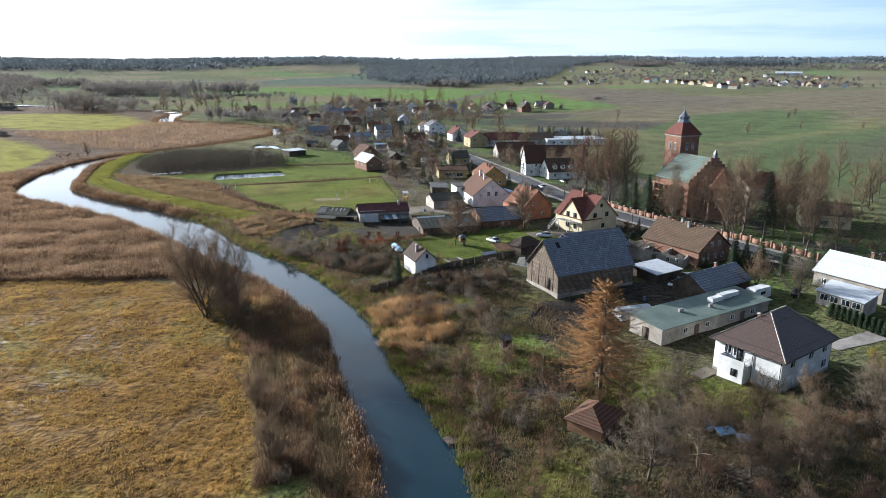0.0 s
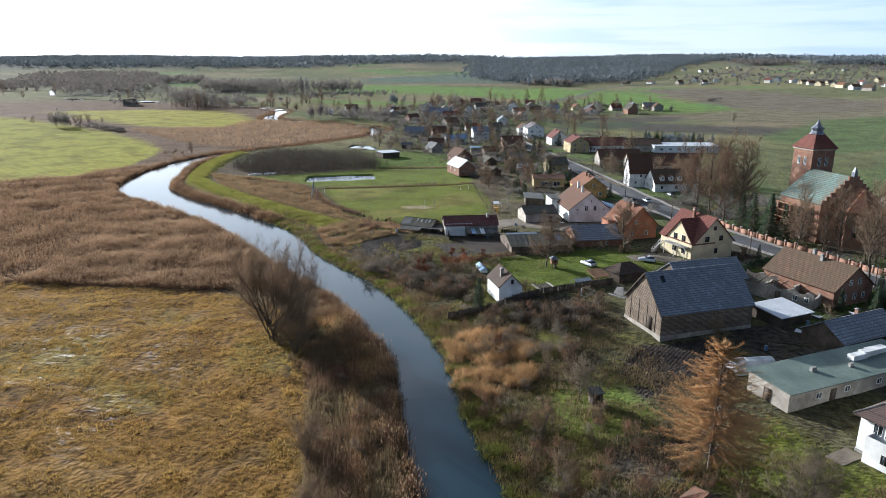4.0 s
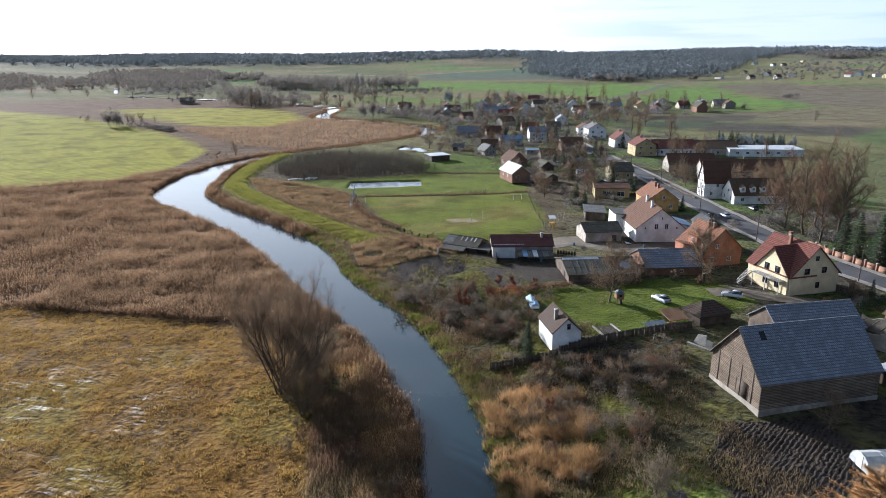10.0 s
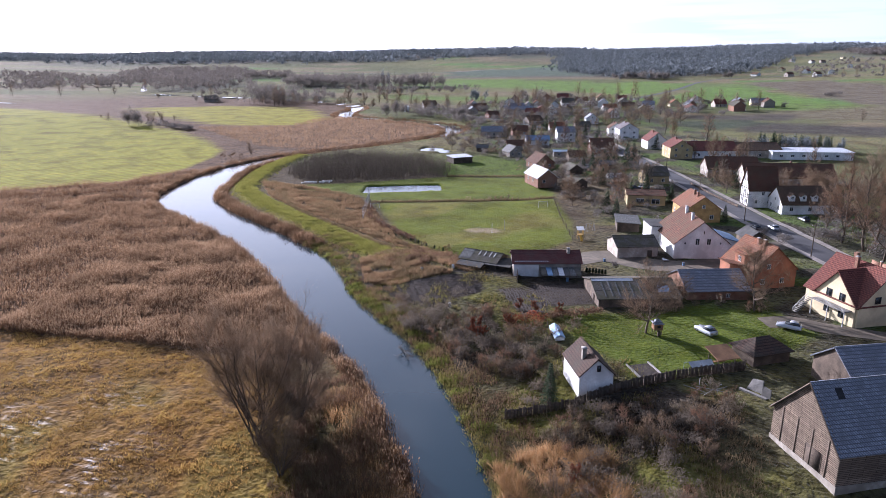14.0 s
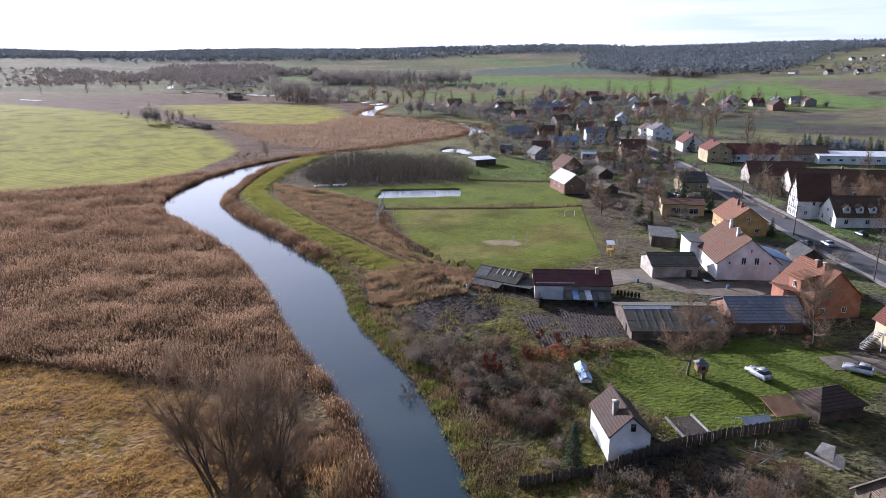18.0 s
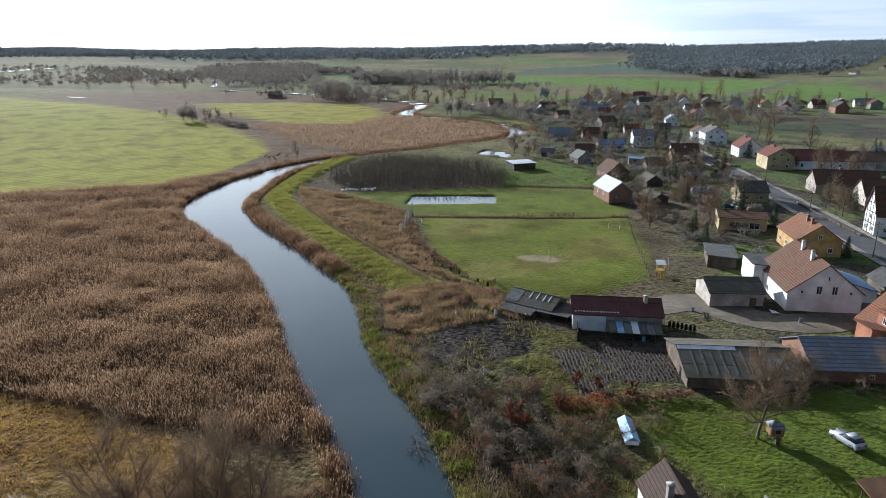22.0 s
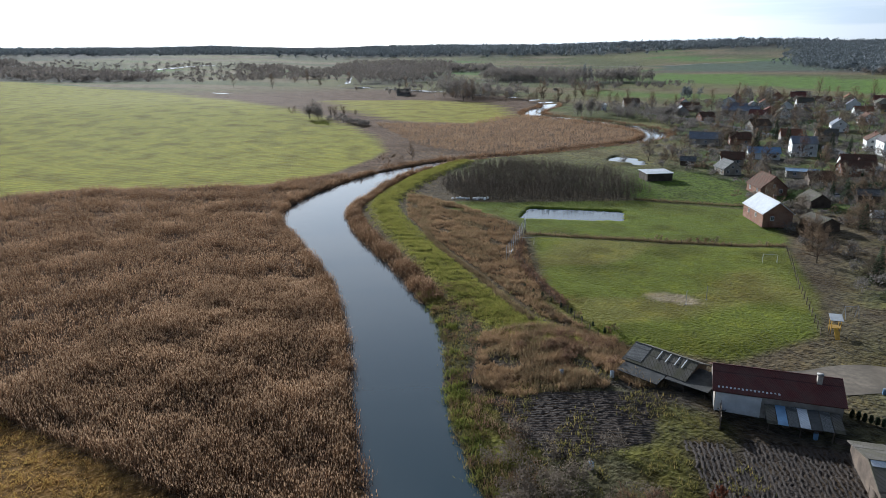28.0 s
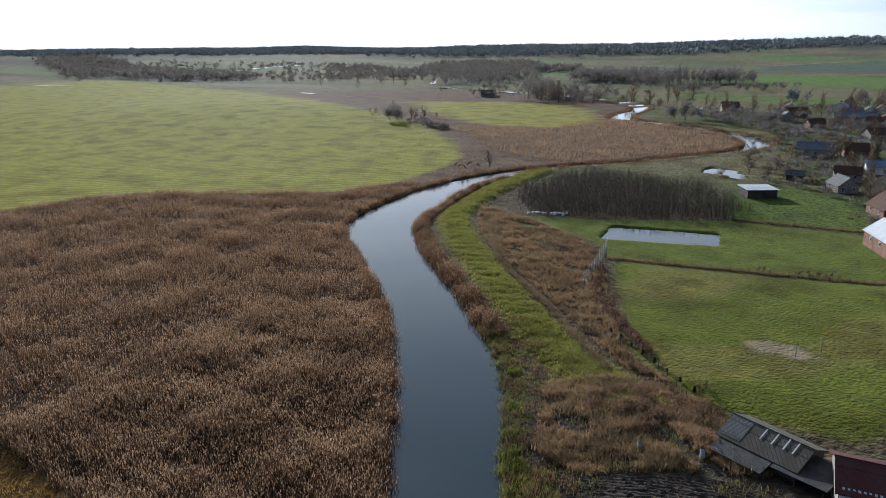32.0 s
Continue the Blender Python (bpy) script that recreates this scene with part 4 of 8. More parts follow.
def window(parent, w, hh, m, frame_mat="white_paint", cross=True):
    """Frame with glazing bars, and its pane; it stands in the wall's plane, facing -y."""
    def ring():
        t = 0.08 if w > 0.5 else 0.06
        us = [-w / 2, -w / 2 + t, -0.035, 0.035, w / 2 - t, w / 2] if cross and w > 0.7 else [-w / 2, -w / 2 + t, w / 2 - t, w / 2]
        return lattice(us, [0, t, hh - t, hh], -0.05, 0.06)
    fr = part("window", cached(("window_frame", round(w, 2), round(hh, 2), frame_mat, cross), ring, [M[frame_mat]]), parent, m=m)
    part("pane", cached(("pane", round(w, 2), round(hh, 2)), lambda: box(-w / 2 + 0.04, w / 2 - 0.04, -0.022, 0.04, 0.04, hh - 0.04), [GLASS]), fr)
    return fr


def door(parent, w, hh, m, mt="wood"):
    def leaf():
        return soup(box(-w / 2, w / 2, -0.05, 0.05, 0, hh), box(-w / 2 - 0.08, -w / 2, -0.08, 0.05, 0, hh + 0.08), box(w / 2, w / 2 + 0.08, -0.08, 0.05, 0, hh + 0.08), box(-w / 2, w / 2, -0.08, 0.05, hh, hh + 0.08))
    return part("door", cached(("door", w, hh, mt), leaf, [M[mt]]), parent, m=m)


FACE = {"s": 0, "e": 90, "n": 180, "w": 270}


def on_face(face, L, W, u, z):
    """The pose of an opening on a wall: u along it to the right as seen from outside."""
    a = FACE[face]
    off = W / 2 if face in "sn" else L / 2
    return pose(0, 0, 0, 0, 0, a) @ pose(u, -off - 0.015, z)


def body(L, W, eave, ridge, hip=False, mono=False):
    """Walls of a house with its gables, ridge along x, sunk a little into the ground."""
    b = -0.9
    x, y = L / 2, W / 2
    if mono:
        v = [(-x, -y, b), (x, -y, b), (x, y, b), (-x, y, b), (-x, -y, eave), (x, -y, eave), (x, y, ridge), (-x, y, ridge)]
        return v, BOXF
    if hip or ridge - eave < 0.05:
        return box(-x, x, -y, y, b, eave)
    v = [(-x, -y, b), (x, -y, b), (x, y, b), (-x, y, b), (-x, -y, eave), (x, -y, eave), (x, y, eave), (-x, y, eave), (-x, 0, ridge), (x, 0, ridge)]
    f = [(0, 3, 2, 1), (0, 1, 5, 4), (2, 3, 7, 6), (1, 2, 6, 5), (3, 0, 4, 7), (5, 6, 9, 9), (7, 4, 8, 8), (4, 5, 9, 8), (6, 7, 8, 9)]
    return v, f


def gable_roof(L, W, eave, ridge, over=0.45, t=0.16, hip=0.0, mono=False, rake=0.35):
    x, y = L / 2 + rake, W / 2
    if mono:
        k = (ridge - eave) / W
        return [("roof", slab((-x, -y - over, eave - k * over + t), (x, -y - over, eave - k * over + t), (x, y + over, ridge + k * over + t), (-x, y + over, ridge + k * over + t), t))]
    k = (ridge - eave) / y
    if hip:
        x = L / 2 + over
        yy, zz, r = y + over, eave - k * over + t, ridge + t
        c = L / 2 - hip
        A, B, C, D, E, F = (-x, -yy, zz), (x, -yy, zz), (x, yy, zz), (-x, yy, zz), (-c, 0, r), (c, 0, r)
        v = [A, B, C, D, E, F] + [(px, py, pz - t) for px, py, pz in (A, B, C, D)]
        f = [(0, 1, 5, 4), (2, 3, 4, 5), (1, 2, 5, 5), (3, 0, 4, 4), (0, 6, 7, 1), (1, 7, 8, 2), (2, 8, 9, 3), (3, 9, 6, 0), (6, 9, 8, 7)]
        return [("roof", (v, f))]
    p = [slab((-x, -y - over, eave - k * over + t), (x, -y - over, eave - k * over + t), (x, 0, ridge + t), (-x, 0, ridge + t), t),
         slab((x, y + over, eave - k * over + t), (-x, y + over, eave - k * over + t), (-x, 0, ridge + t), (x, 0, ridge + t), t),
         beam((-x, 0, ridge + t - 0.02), (x, 0, ridge + t - 0.02), 0.13)]
    return list(zip(("roof", "roof", "ridge_cap"), p))


def poly_mesh(name, v, faces, mats):
    me = bpy.data.meshes.new(name)
    me.from_pydata([tuple(map(float, p)) for p in v], [], [tuple(dict.fromkeys(int(i) for i in f)) for f in faces])
    for m in mats:
        me.materials.append(m)
    me.update()
    return me


def house(x, y, rot, L, W, eave, ridge, wall, roof, label, category="house", name="house", z=None, hip=0.0, mono=False, over=0.45, wins=(), doors=(), chim=(), group="", frame_mat="white_paint", chim_mat="brick"):
    """A building with ridge along its own x. wins: (face, u, sill, width, height); chim: (x, y, top)."""
    z = h(x, y) if z is None else z
    e = empty(name, x, y, z, rot, label, category, group)
    part("wall", poly_mesh("wall", *body(L, W, eave, ridge, hip, mono), [M[wall]]), e)
    BUILT.append((x, y, math.radians(rot), L / 2 + 0.8, W / 2 + 0.8))
    for nm, (rv, rf) in gable_roof(L, W, eave, ridge, over, 0.16, hip, mono):
        part(nm, poly_mesh(nm, rv, rf, [M[roof]]), e)
    for fc, u, zz, w, hh in wins:
        window(e, w, hh, on_face(fc, L, W, u, zz), frame_mat)
    for fc, u, w, hh, mt in doors:
        door(e, w, hh, on_face(fc, L, W, u, 0), mt)
    for cx, cy, top in chim:
        c = part("chimney", poly_mesh("chimney", *box(cx - 0.3, cx + 0.3, cy - 0.3, cy + 0.3, eave * 0.9, top), [M[chim_mat]]), e)
        part("chimney_cap", cached(("chimney_cap",), lambda: box(-0.37, 0.37, -0.37, 0.37, 0, 0.12), [M["concrete"]]), c, m=pose(cx, cy, top))
    return e


def plain_windows(L, W, eave, ridge, r):
    """Windows for a house seen from afar: two or three a side, one or two in each gable."""
    out = []
    for fc, span in (("s", L), ("n", L), ("e", W), ("w", W)):
        k = 3 if span > 11 else 2
        for i in range(k):
            out.append((fc, (i - (k - 1) / 2) * span / k, 0.95, 1.1, 1.3))
            if eave > 4.6:
                out.append((fc, (i - (k - 1) / 2) * span / k, 3.6, 1.1, 1.25))
        if fc in "ew" and ridge - eave > 2.2:
            out.append((fc, 0.0, eave + 0.15, 0.9, 1.1))
    return out


# ---- main buildings ----
white_house = house(52.9, 99.2, 36, 15, 11, 5.7, 10.0, "plaster_white", "roof_dark", "white plastered house with dark tiled hip roof", z=1.9, hip=5.3, over=0.7,
      wins=[("w", -3.2, 3.4, 1.2, 1.9), ("w", -2.0, 3.4, 0.6, 1.9), ("s", -4.5, 3.4, 1.5, 1.2), ("s", 1.0, 3.4, 1.5, 1.2), ("s", 5.3, 3.4, 1.5, 1.2), ("s", 5.6, 0.8, 1.5, 1.3), ("n", -3, 3.4, 1.4, 1.3), ("n", 3, 3.4, 1.4, 1.3), ("e", 0, 3.4, 1.4, 1.3)],
      doors=[("s", -5.2, 2.4, 2.2, "white_paint"), ("s", -1.8, 2.4, 2.2, "white_paint"), ("s", 1.8, 2.4, 2.2, "white_paint")], chim=[(-3.0, 1.2, 9.6)])
green_roofed = house(49, 119, 31, 30, 7.5, 2.9, 3.3, "plaster_old", "roof_green", "long low outbuilding under a flat green roof", "outbuilding", "outbuilding", z=2.0, mono=True, over=0.5,
      wins=[("s", -9, 1.0, 1.2, 1.0), ("s", -3, 1.0, 1.2, 1.0), ("s", 4, 1.0, 1.2, 1.0), ("s", 10, 1.0, 1.2, 1.0)], doors=[("s", -6, 1.0, 2.0, "wood"), ("s", 7, 1.0, 2.0, "wood"), ("w", 0, 1.2, 2.0, "wood")])
house(20.5, 80.8, 50, 6.0, 5.0, 2.2, 3.7, "wood_new", "roof_brown", "small garden chalet with brown hip roof", "shed", "garden_shed", z=1.5, hip=2.0, doors=[("s", 0.8, 0.9, 1.8, "wood")], wins=[("s", -1.2, 0.8, 0.8, 0.8)])
house(88, 134, -58, 14, 11, 3.6, 7.0, "plaster_old", "roof_white", "old house under a pale metal roof", z=3.4, wins=plain_windows(14, 11, 3.6, 7, 0), chim=[(1, 1.2, 8.2)])
house(79.5, 124.5, -58, 9, 5, 2.6, 3.6, "plaster_old", "roof_white", "glazed veranda with pale metal roof", "veranda", "veranda", z=3.2, mono=True, wins=[("s", -3, 0.9, 1.6, 1.3), ("s", -1, 0.9, 1.6, 1.3), ("s", 1.2, 0.9, 1.6, 1.3), ("s", 3.2, 0.9, 1.6, 1.3)])
big_barn = house(29.7, 139.0, 26, 19.5, 11.5, 4.4, 10.4, "planks", "roof_slate", "big old barn of grey planks with slate roof", "barn", "barn", z=3.4, over=0.3, doors=[("w", 1.8, 2.6, 2.9, "wood")], wins=[("w", 3.8, 1.0, 0.6, 1.6)], frame_mat="wood")
house(36.5, 159.5, 24, 16, 8.5, 3.2, 6.3, "wood", "roof_slate", "second barn with slate roof behind the big barn", "barn", "barn", z=3.5)
house(57, 135, 33, 15, 8, 2.3, 4.8, "wood", "roof_slate", "low dark shed with slate roof", "shed", "shed", z=3.0, chim=[(2, 0.8, 5.4)], doors=[("s", 2, 1.0, 1.9, "wood"), ("s", -3, 2.4, 2.0, "wood")])
brick_cottage = house(60.5, 161.5, -58, 17, 11.5, 3.4, 7.6, "brick", "roof_moss", "old brick cottage with mossy sagging roof", z=3.5, wins=[("e", -2.5, 0.9, 1.0, 1.3), ("e", 0.5, 0.9, 1.0, 1.3), ("e", 3, 0.9, 1.0, 1.3), ("e", -1.2, 4.0, 0.9, 1.2), ("e", 1.4, 4.0, 0.9, 1.2)], chim=[(-2, 0.8, 8.6), (1, -0.6, 8.4)], chim_mat="concrete")
house(48, 143.5, 33, 8, 6.5, 2.2, 2.7, "wood", "roof_white", "open shed under pale metal sheets", "shed", "shed", z=3.0, mono=True)
house(-5.4, 149.0, 113, 7.4, 5.1, 3.9, 6.3, "plaster_white", "roof_old", "small white shed with brown tiled roof", "shed", "shed", z=2.4, over=0.3, wins=[("w", 0.3, 4.3, 0.6, 1.0)], doors=[("w", 1.6, 2.0, 1.5, "wood")], chim=[(-1.0, 1.1, 6.9)], frame_mat="dark_frame", chim_mat="plaster_old")
cream_house = house(41.6, 190.7, 120, 12.4, 12.2, 4.4, 10.2, "plaster_cream", "roof_red", "cream house with steep red tiled roof", z=3.2, over=0.6,
      wins=[("w", -2.2, 4.4, 1.3, 1.3), ("w", 2.2, 4.4, 1.2, 1.3), ("w", 0.9, 1.2, 1.0, 1.3), ("w", 0.0, 7.2, 0.9, 1.0), ("s", 3, 1, 1.4, 1.4), ("n", 0, 1, 1.3, 1.3), ("n", 3, 1, 1.3, 1.3)], chim=[(0.5, 1.0, 11.2)], frame_mat="dark_frame")
orange_house = house(26.8, 207.5, 117, 10.5, 10.5, 4.0, 8.9, "plaster_orange", "roof_orange", "orange plastered house with weathered tile roof", z=3.0, wins=[("w", -1.5, 4.3, 0.9, 1.1), ("w", -2.5, 1.0, 1.0, 1.2), ("w", 2, 1.0, 1.0, 1.2)], chim=[(0, 0.6, 9.6), (-2, 0.5, 9.7)])
house(20.8, 203.0, 117, 3.4, 3.4, 4.6, 5.4, "plaster_orange", "roof_orange", "orange dormer annex beside the orange house", "annex", "annex", z=3.0, mono=True, wins=[("w", 0, 2.6, 0.9, 1.2)])
gable_house = house(14.2, 229.2, 104, 17, 13, 4.6, 9.8, "plaster_white", "roof_brown", "large white house with brown tiled gable roof", z=2.4, wins=[("w", -1.1, 4.2, 1.0, 1.6), ("w", 1.6, 4.2, 1.0, 1.6), ("w", -4, 4.3, 0.5, 0.6), ("w", 4.4, 4.3, 0.5, 0.6), ("w", 0.3, 6.8, 0.35, 0.9), ("s", -5, 1, 1.1, 1.3), ("s", -2, 1, 1.1, 1.3), ("n", -5, 1, 1.1, 1.3), ("n", -2, 1, 1.1, 1.3)], chim=[(-3, 0.9, 10.9), (3, 0.5, 11.2)], chim_mat="plaster_white")
house(7.2, 236.5, 104, 8, 7, 5.0, 5.5, "plaster_white", "felt", "white flat-roofed annex of the large white house", "annex", "annex", z=2.4, mono=True, wins=[("s", -1.5, 3.2, 1.0, 1.2), ("s", 1.2, 3.2, 1.0, 1.2), ("w", 0, 3.2, 1.0, 1.2)])
house(18.3, 266.5, 104, 13, 10, 4.0, 7.6, "plaster_ochre", "roof_orange", "ochre house with pale tiled roof", z=3.0, wins=plain_windows(13, 10, 4.0, 7.6, 0), chim=[(0, 0.8, 8.6), (-3, 0.8, 8.4)])
old_barn = house(0.2, 189.5, 17, 16, 13, 2.5, 4.3, "wood", "roof_oldgrey", "low old barn with patched corrugated roof", "barn", "barn", z=2.6, doors=[("w", 2, 2.0, 2.0, "wood")])
house(15.6, 197, 18, 12.5, 11, 2.4, 5.0, "brick", "roof_slate", "brick outbuilding with dark slate roof", "outbuilding", "outbuilding", z=2.8, wins=[("s", 2, 0.9, 0.8, 0.8)])
house(0.2, 223.0, 19, 10, 8.5, 3.1, 4.7, "plaster_old", "roof_oldgrey", "grey outbuilding beside the yard", "outbuilding", "outbuilding", z=2.6, doors=[("s", 3, 1.0, 2.0, "wood")])
house(3.5, 285, 6, 12, 10, 3.4, 4.4, "plaster_yellow", "roof_brown", "low yellow bungalow with brown shallow roof", "house", "bungalow", z=3.0, wins=[("s", -2.6, 1.1, 1.2, 1.2), ("s", -1.3, 1.1, 1.2, 1.2), ("s", 3, 0.6, 2.6, 1.7)], chim=[(-1, 0.5, 5.2), (2, 1, 5.0)])
house(-1.5, 249, 95, 10, 6, 2.6, 2.9, "wood", "roof_grey", "flat-roofed row of wooden sheds", "shed", "shed", z=2.6, mono=True, doors=[("s", -3, 1.4, 2.0, "wood_new"), ("s", 0, 1.4, 2.0, "wood_new")])
lean_barn = house(-33.6, 204.3, -14, 9.5, 6.5, 2.4, 3.8, "wood", "roof_oldgrey", "weathered lean-to barn with felt roof", "barn", "barn", z=2.2)
workshop = house(-18.8, 202.0, 14.6, 15, 8, 3.6, 5.4, "plaster_old", "roof_maroon", "workshop with long maroon metal roof", "workshop", "workshop", z=2.5, over=0.3, chim=[(5.0, -1.0, 6.2)], chim_mat="plaster_old", doors=[("s", 0, 2.2, 2.2, "wood")])
house(-35.5, 316.0, -60, 14, 8, 3.0, 6.0, "brick", "roof_white", "brick house with pale metal roof", z=2.5, wins=[("e", -1.5, 1, 1.0, 1.2), ("s", -3, 1, 1.0, 1.2), ("s", 2, 1, 1.0, 1.2)], chim=[(2, 0.5, 7.0)])
house(-82, 368.5, 40, 10, 8, 2.8, 3.0, "wood", "roof_white", "low hut with a flat pale roof", "hut", "hut", mono=True)



# ---- details of the nearest buildings ----
def patch(e, L, W, eave, ridge, u0, u1, v0, v1, mt, name="roof_sheet", label="", lift=0.20, side=-1):
    """A sheet lying on a slope: u along the ridge, v from the eave (0) to the ridge (1)."""
    P = lambda u, v: (u, side * (W / 2) * (1 - v), eave + (ridge - eave) * v + lift)
    return part(name, poly_mesh(name, *slab(P(u0, v0), P(u1, v0), P(u1, v1), P(u0, v1), 0.03), [M[mt]]), e, label)


def rail(e, a, b, hh, mt="white_paint", gap=0.25):
    """A railing: top bar and uprights."""
    a, b = Vector(a), Vector(b)
    part("handrail", poly_mesh("handrail", *beam(a + Vector((0, 0, hh)), b + Vector((0, 0, hh)), 0.035), [M[mt]]), e)
    n = max(2, int((b - a).length / gap))
    for i in range(n + 1):
        p = a.lerp(b, i / n)
        part("baluster", cached(("baluster", hh, mt), lambda: beam((0, 0, 0), (0, 0, hh), 0.018), [M[mt]]), e, m=Matrix.Translation(p))


# white house: balcony block, pipes, pale hip caps, plinth
part("balcony_block", poly_mesh("balcony_block", *soup(box(-9.3, -7.45, -0.6, 3.6, -0.9, 2.75)), [M["plaster_white"]]), white_house)
part("parapet", poly_mesh("parapet", *box(-9.3, -9.15, -0.6, 3.6, 2.75, 3.6), [M["plaster_white"]]), white_house)
part("parapet", poly_mesh("parapet", *box(-9.15, -7.5, 3.45, 3.6, 2.75, 3.6), [M["plaster_white"]]), white_house)
rail(white_house, (-9.15, -0.5, 2.75), (-7.55, -0.5, 2.75), 0.95, "metal")
window(white_house, 1.0, 1.2, pose(-9.32, 0.9, 0.9, 0, 0, 270), "dark_frame")
window(white_house, 1.0, 2.1, pose(-7.53, 1.2, 2.8, 0, 0, 270), "dark_frame")
part("plinth", poly_mesh("plinth", *box(-7.56, 7.56, -5.56, 5.56, -0.9, 0.35), [M["concrete"]]), white_house)
for px, py in ((-7.6, -0.9), (-7.6, -5.3), (7.6, -5.45)):
    part("downpipe", cached(("downpipe",), lambda: beam((0, 0, 0), (0, 0, 5.4), 0.06, 6), [M["dark_frame"]]), white_house, m=pose(px, py, 0))
for sx in (-1, 1):
    for sy in (-1, 1):
        part("hip_cap", poly_mesh("hip_cap", *beam((sx * 8.2, sy * 6.2, 5.36), (sx * 2.2, 0, 10.18), 0.11), [M["plaster_old"]]), white_house)
part("ridge_cap", poly_mesh("ridge_cap", *beam((-2.2, 0, 10.18), (2.2, 0, 10.18), 0.13), [M["plaster_old"]]), white_house)
for a, b in (((-8.2, -6.2), (8.2, -6.2)), ((-8.2, -6.2), (-8.2, 6.2)), ((8.2, -6.2), (8.2, 6.2)), ((-8.2, 6.2), (8.2, 6.2))):
    part("gutter", poly_mesh("gutter", *beam((*a, 5.2), (*b, 5.2), 0.08), [M["dark_frame"]]), white_house)
part("path", poly_mesh("path", *box(-12.5, -8, 3.9, 6.4, -0.25, 0.04), [M["dirt_track"]]), white_house, "worn earth path round the house")
# flat boxes on the green-roofed range and its neighbour
for u, v, w_, d_, hh in ((4.5, 0.6, 1.6, 1.2, 0.8), (7.2, 0.9, 1.5, 1.2, 0.9), (9.6, 1.2, 2.0, 1.4, 0.8), (-6, 0.0, 0.5, 0.5, 0.6), (1.0, -1.0, 0.4, 0.4, 0.5)):
    part("roof_box", poly_mesh("roof_box", *box(u - w_, u + w_, v - d_ / 2, v + d_ / 2, 3.1, 3.3 + hh), [M["white_paint" if w_ > 1 else "concrete"]]), green_roofed, "white ventilation box on the roof")
# big barn: footing, eaves boards, a black sheet for the shade of a hole in the slates, ridge tiles, gable posts
part("footing", poly_mesh("footing", *box(-9.85, 9.85, -5.85, 5.85, -0.9, 0.45), [M["plaster_old"]]), big_barn, "pale masonry footing")
for u in (-3.9, -1.3, 1.3, 3.9):
    part("corner_post", cached(("corner_post",), lambda: box(-0.1, 0.04, -0.11, 0.11, 0.4, 5.2), [M["wood"]]), big_barn, m=pose(-9.75, u, 0))
for k in range(26):
    half = 5.7 if k < 11 else 5.7 * (1 - (k - 11) * 0.36 / 6.0)
    if half > 0.6:
        part("plank", poly_mesh("plank", *box(-9.80, -9.74, -half, half, 0.45 + k * 0.36, 0.79 + k * 0.36), [M["planks"]]), big_barn)
patch(big_barn, 19.5, 11.5, 4.4, 10.4, -7.4, -6.5, 0.72, 0.88, "black", "hole", "hole in the slates, its shade a black sheet")
for side_ in (-1, 1):
    part("barge_board", poly_mesh("barge_board", *beam((-10.12, side_ * 6.05, 4.05), (-10.12, 0, 10.45), 0.10), [M["wood"]]), big_barn)
# cream house: cross gable, balcony, outer stairs
cg = pose(-1.2, 3.2, 0, 0, 0, 90)
part("cross_gable", poly_mesh("cross_gable", *body(6.6, 9.2, 4.4, 9.4), [M["plaster_cream"]]), cream_house, m=cg)
for nm, (rv, rf) in gable_roof(6.6, 9.2, 4.4, 9.4, 0.6, 0.16):
    part(nm, poly_mesh(nm, rv, rf, [M["roof_red"]]), cream_house, m=cg)
for u, zz in ((-1.6, 1.0), (1.8, 1.0), (-1.5, 4.1), (1.5, 4.1)):
    window(cream_house, 1.3, 1.5, cg @ on_face("e", 6.6, 9.2, u, zz), "dark_frame")
part("balcony", poly_mesh("balcony", *box(-5.2, 2.6, 6.5, 8.1, 2.9, 3.1), [M["concrete"]]), cream_house)
rail(cream_house, (-5.2, 8.05, 3.1), (2.6, 8.05, 3.1), 0.95)
for px in (-5.1, -1.3, 2.5):
    part("column", cached(("column",), lambda: beam((0, 0, -0.6), (0, 0, 2.9), 0.1, 6), [M["white_paint"]]), cream_house, m=pose(px, 8.0, 0))
for k in range(11):
    part("stair", cached(("stair",), lambda: box(-0.55, 0.55, -0.15, 0.15, -0.05, 0.05), [M["concrete"]]), cream_house, m=pose(3.2, 7.9 + 0.28 * k, 2.9 - 0.26 * k))
rail(cream_house, (3.8, 7.8, 2.9), (3.8, 10.9, 0.1), 0.9)
part("chimney", poly_mesh("chimney", *box(3.2, 3.9, -2.2, -1.5, 6, 11), [M["brick"]]), cream_house)
# old barn: pale strip, loose sheets, vine-covered corner post
patch(old_barn, 16, 13, 2.5, 4.3, -8.2, 0.2, 0.86, 1.0, "roof_white", label="pale metal ridge sheet")
for u, v in ((-6.6, 0.05), (-5.2, 0.1), (-3.8, 0.04), (-2.4, 0.1), (-1.0, 0.05), (0.6, 0.12)):
    patch(old_barn, 16, 13, 2.5, 4.3, u, u + 0.28, v, v + 0.75, "roof_grey")
patch(old_barn, 16, 13, 2.5, 4.3, 4.2, 6.6, 0.25, 0.6, "roof_blue")
patch(old_barn, 16, 13, 2.5, 4.3, 2.2, 3.4, 0.3, 0.9, "roof_brown")
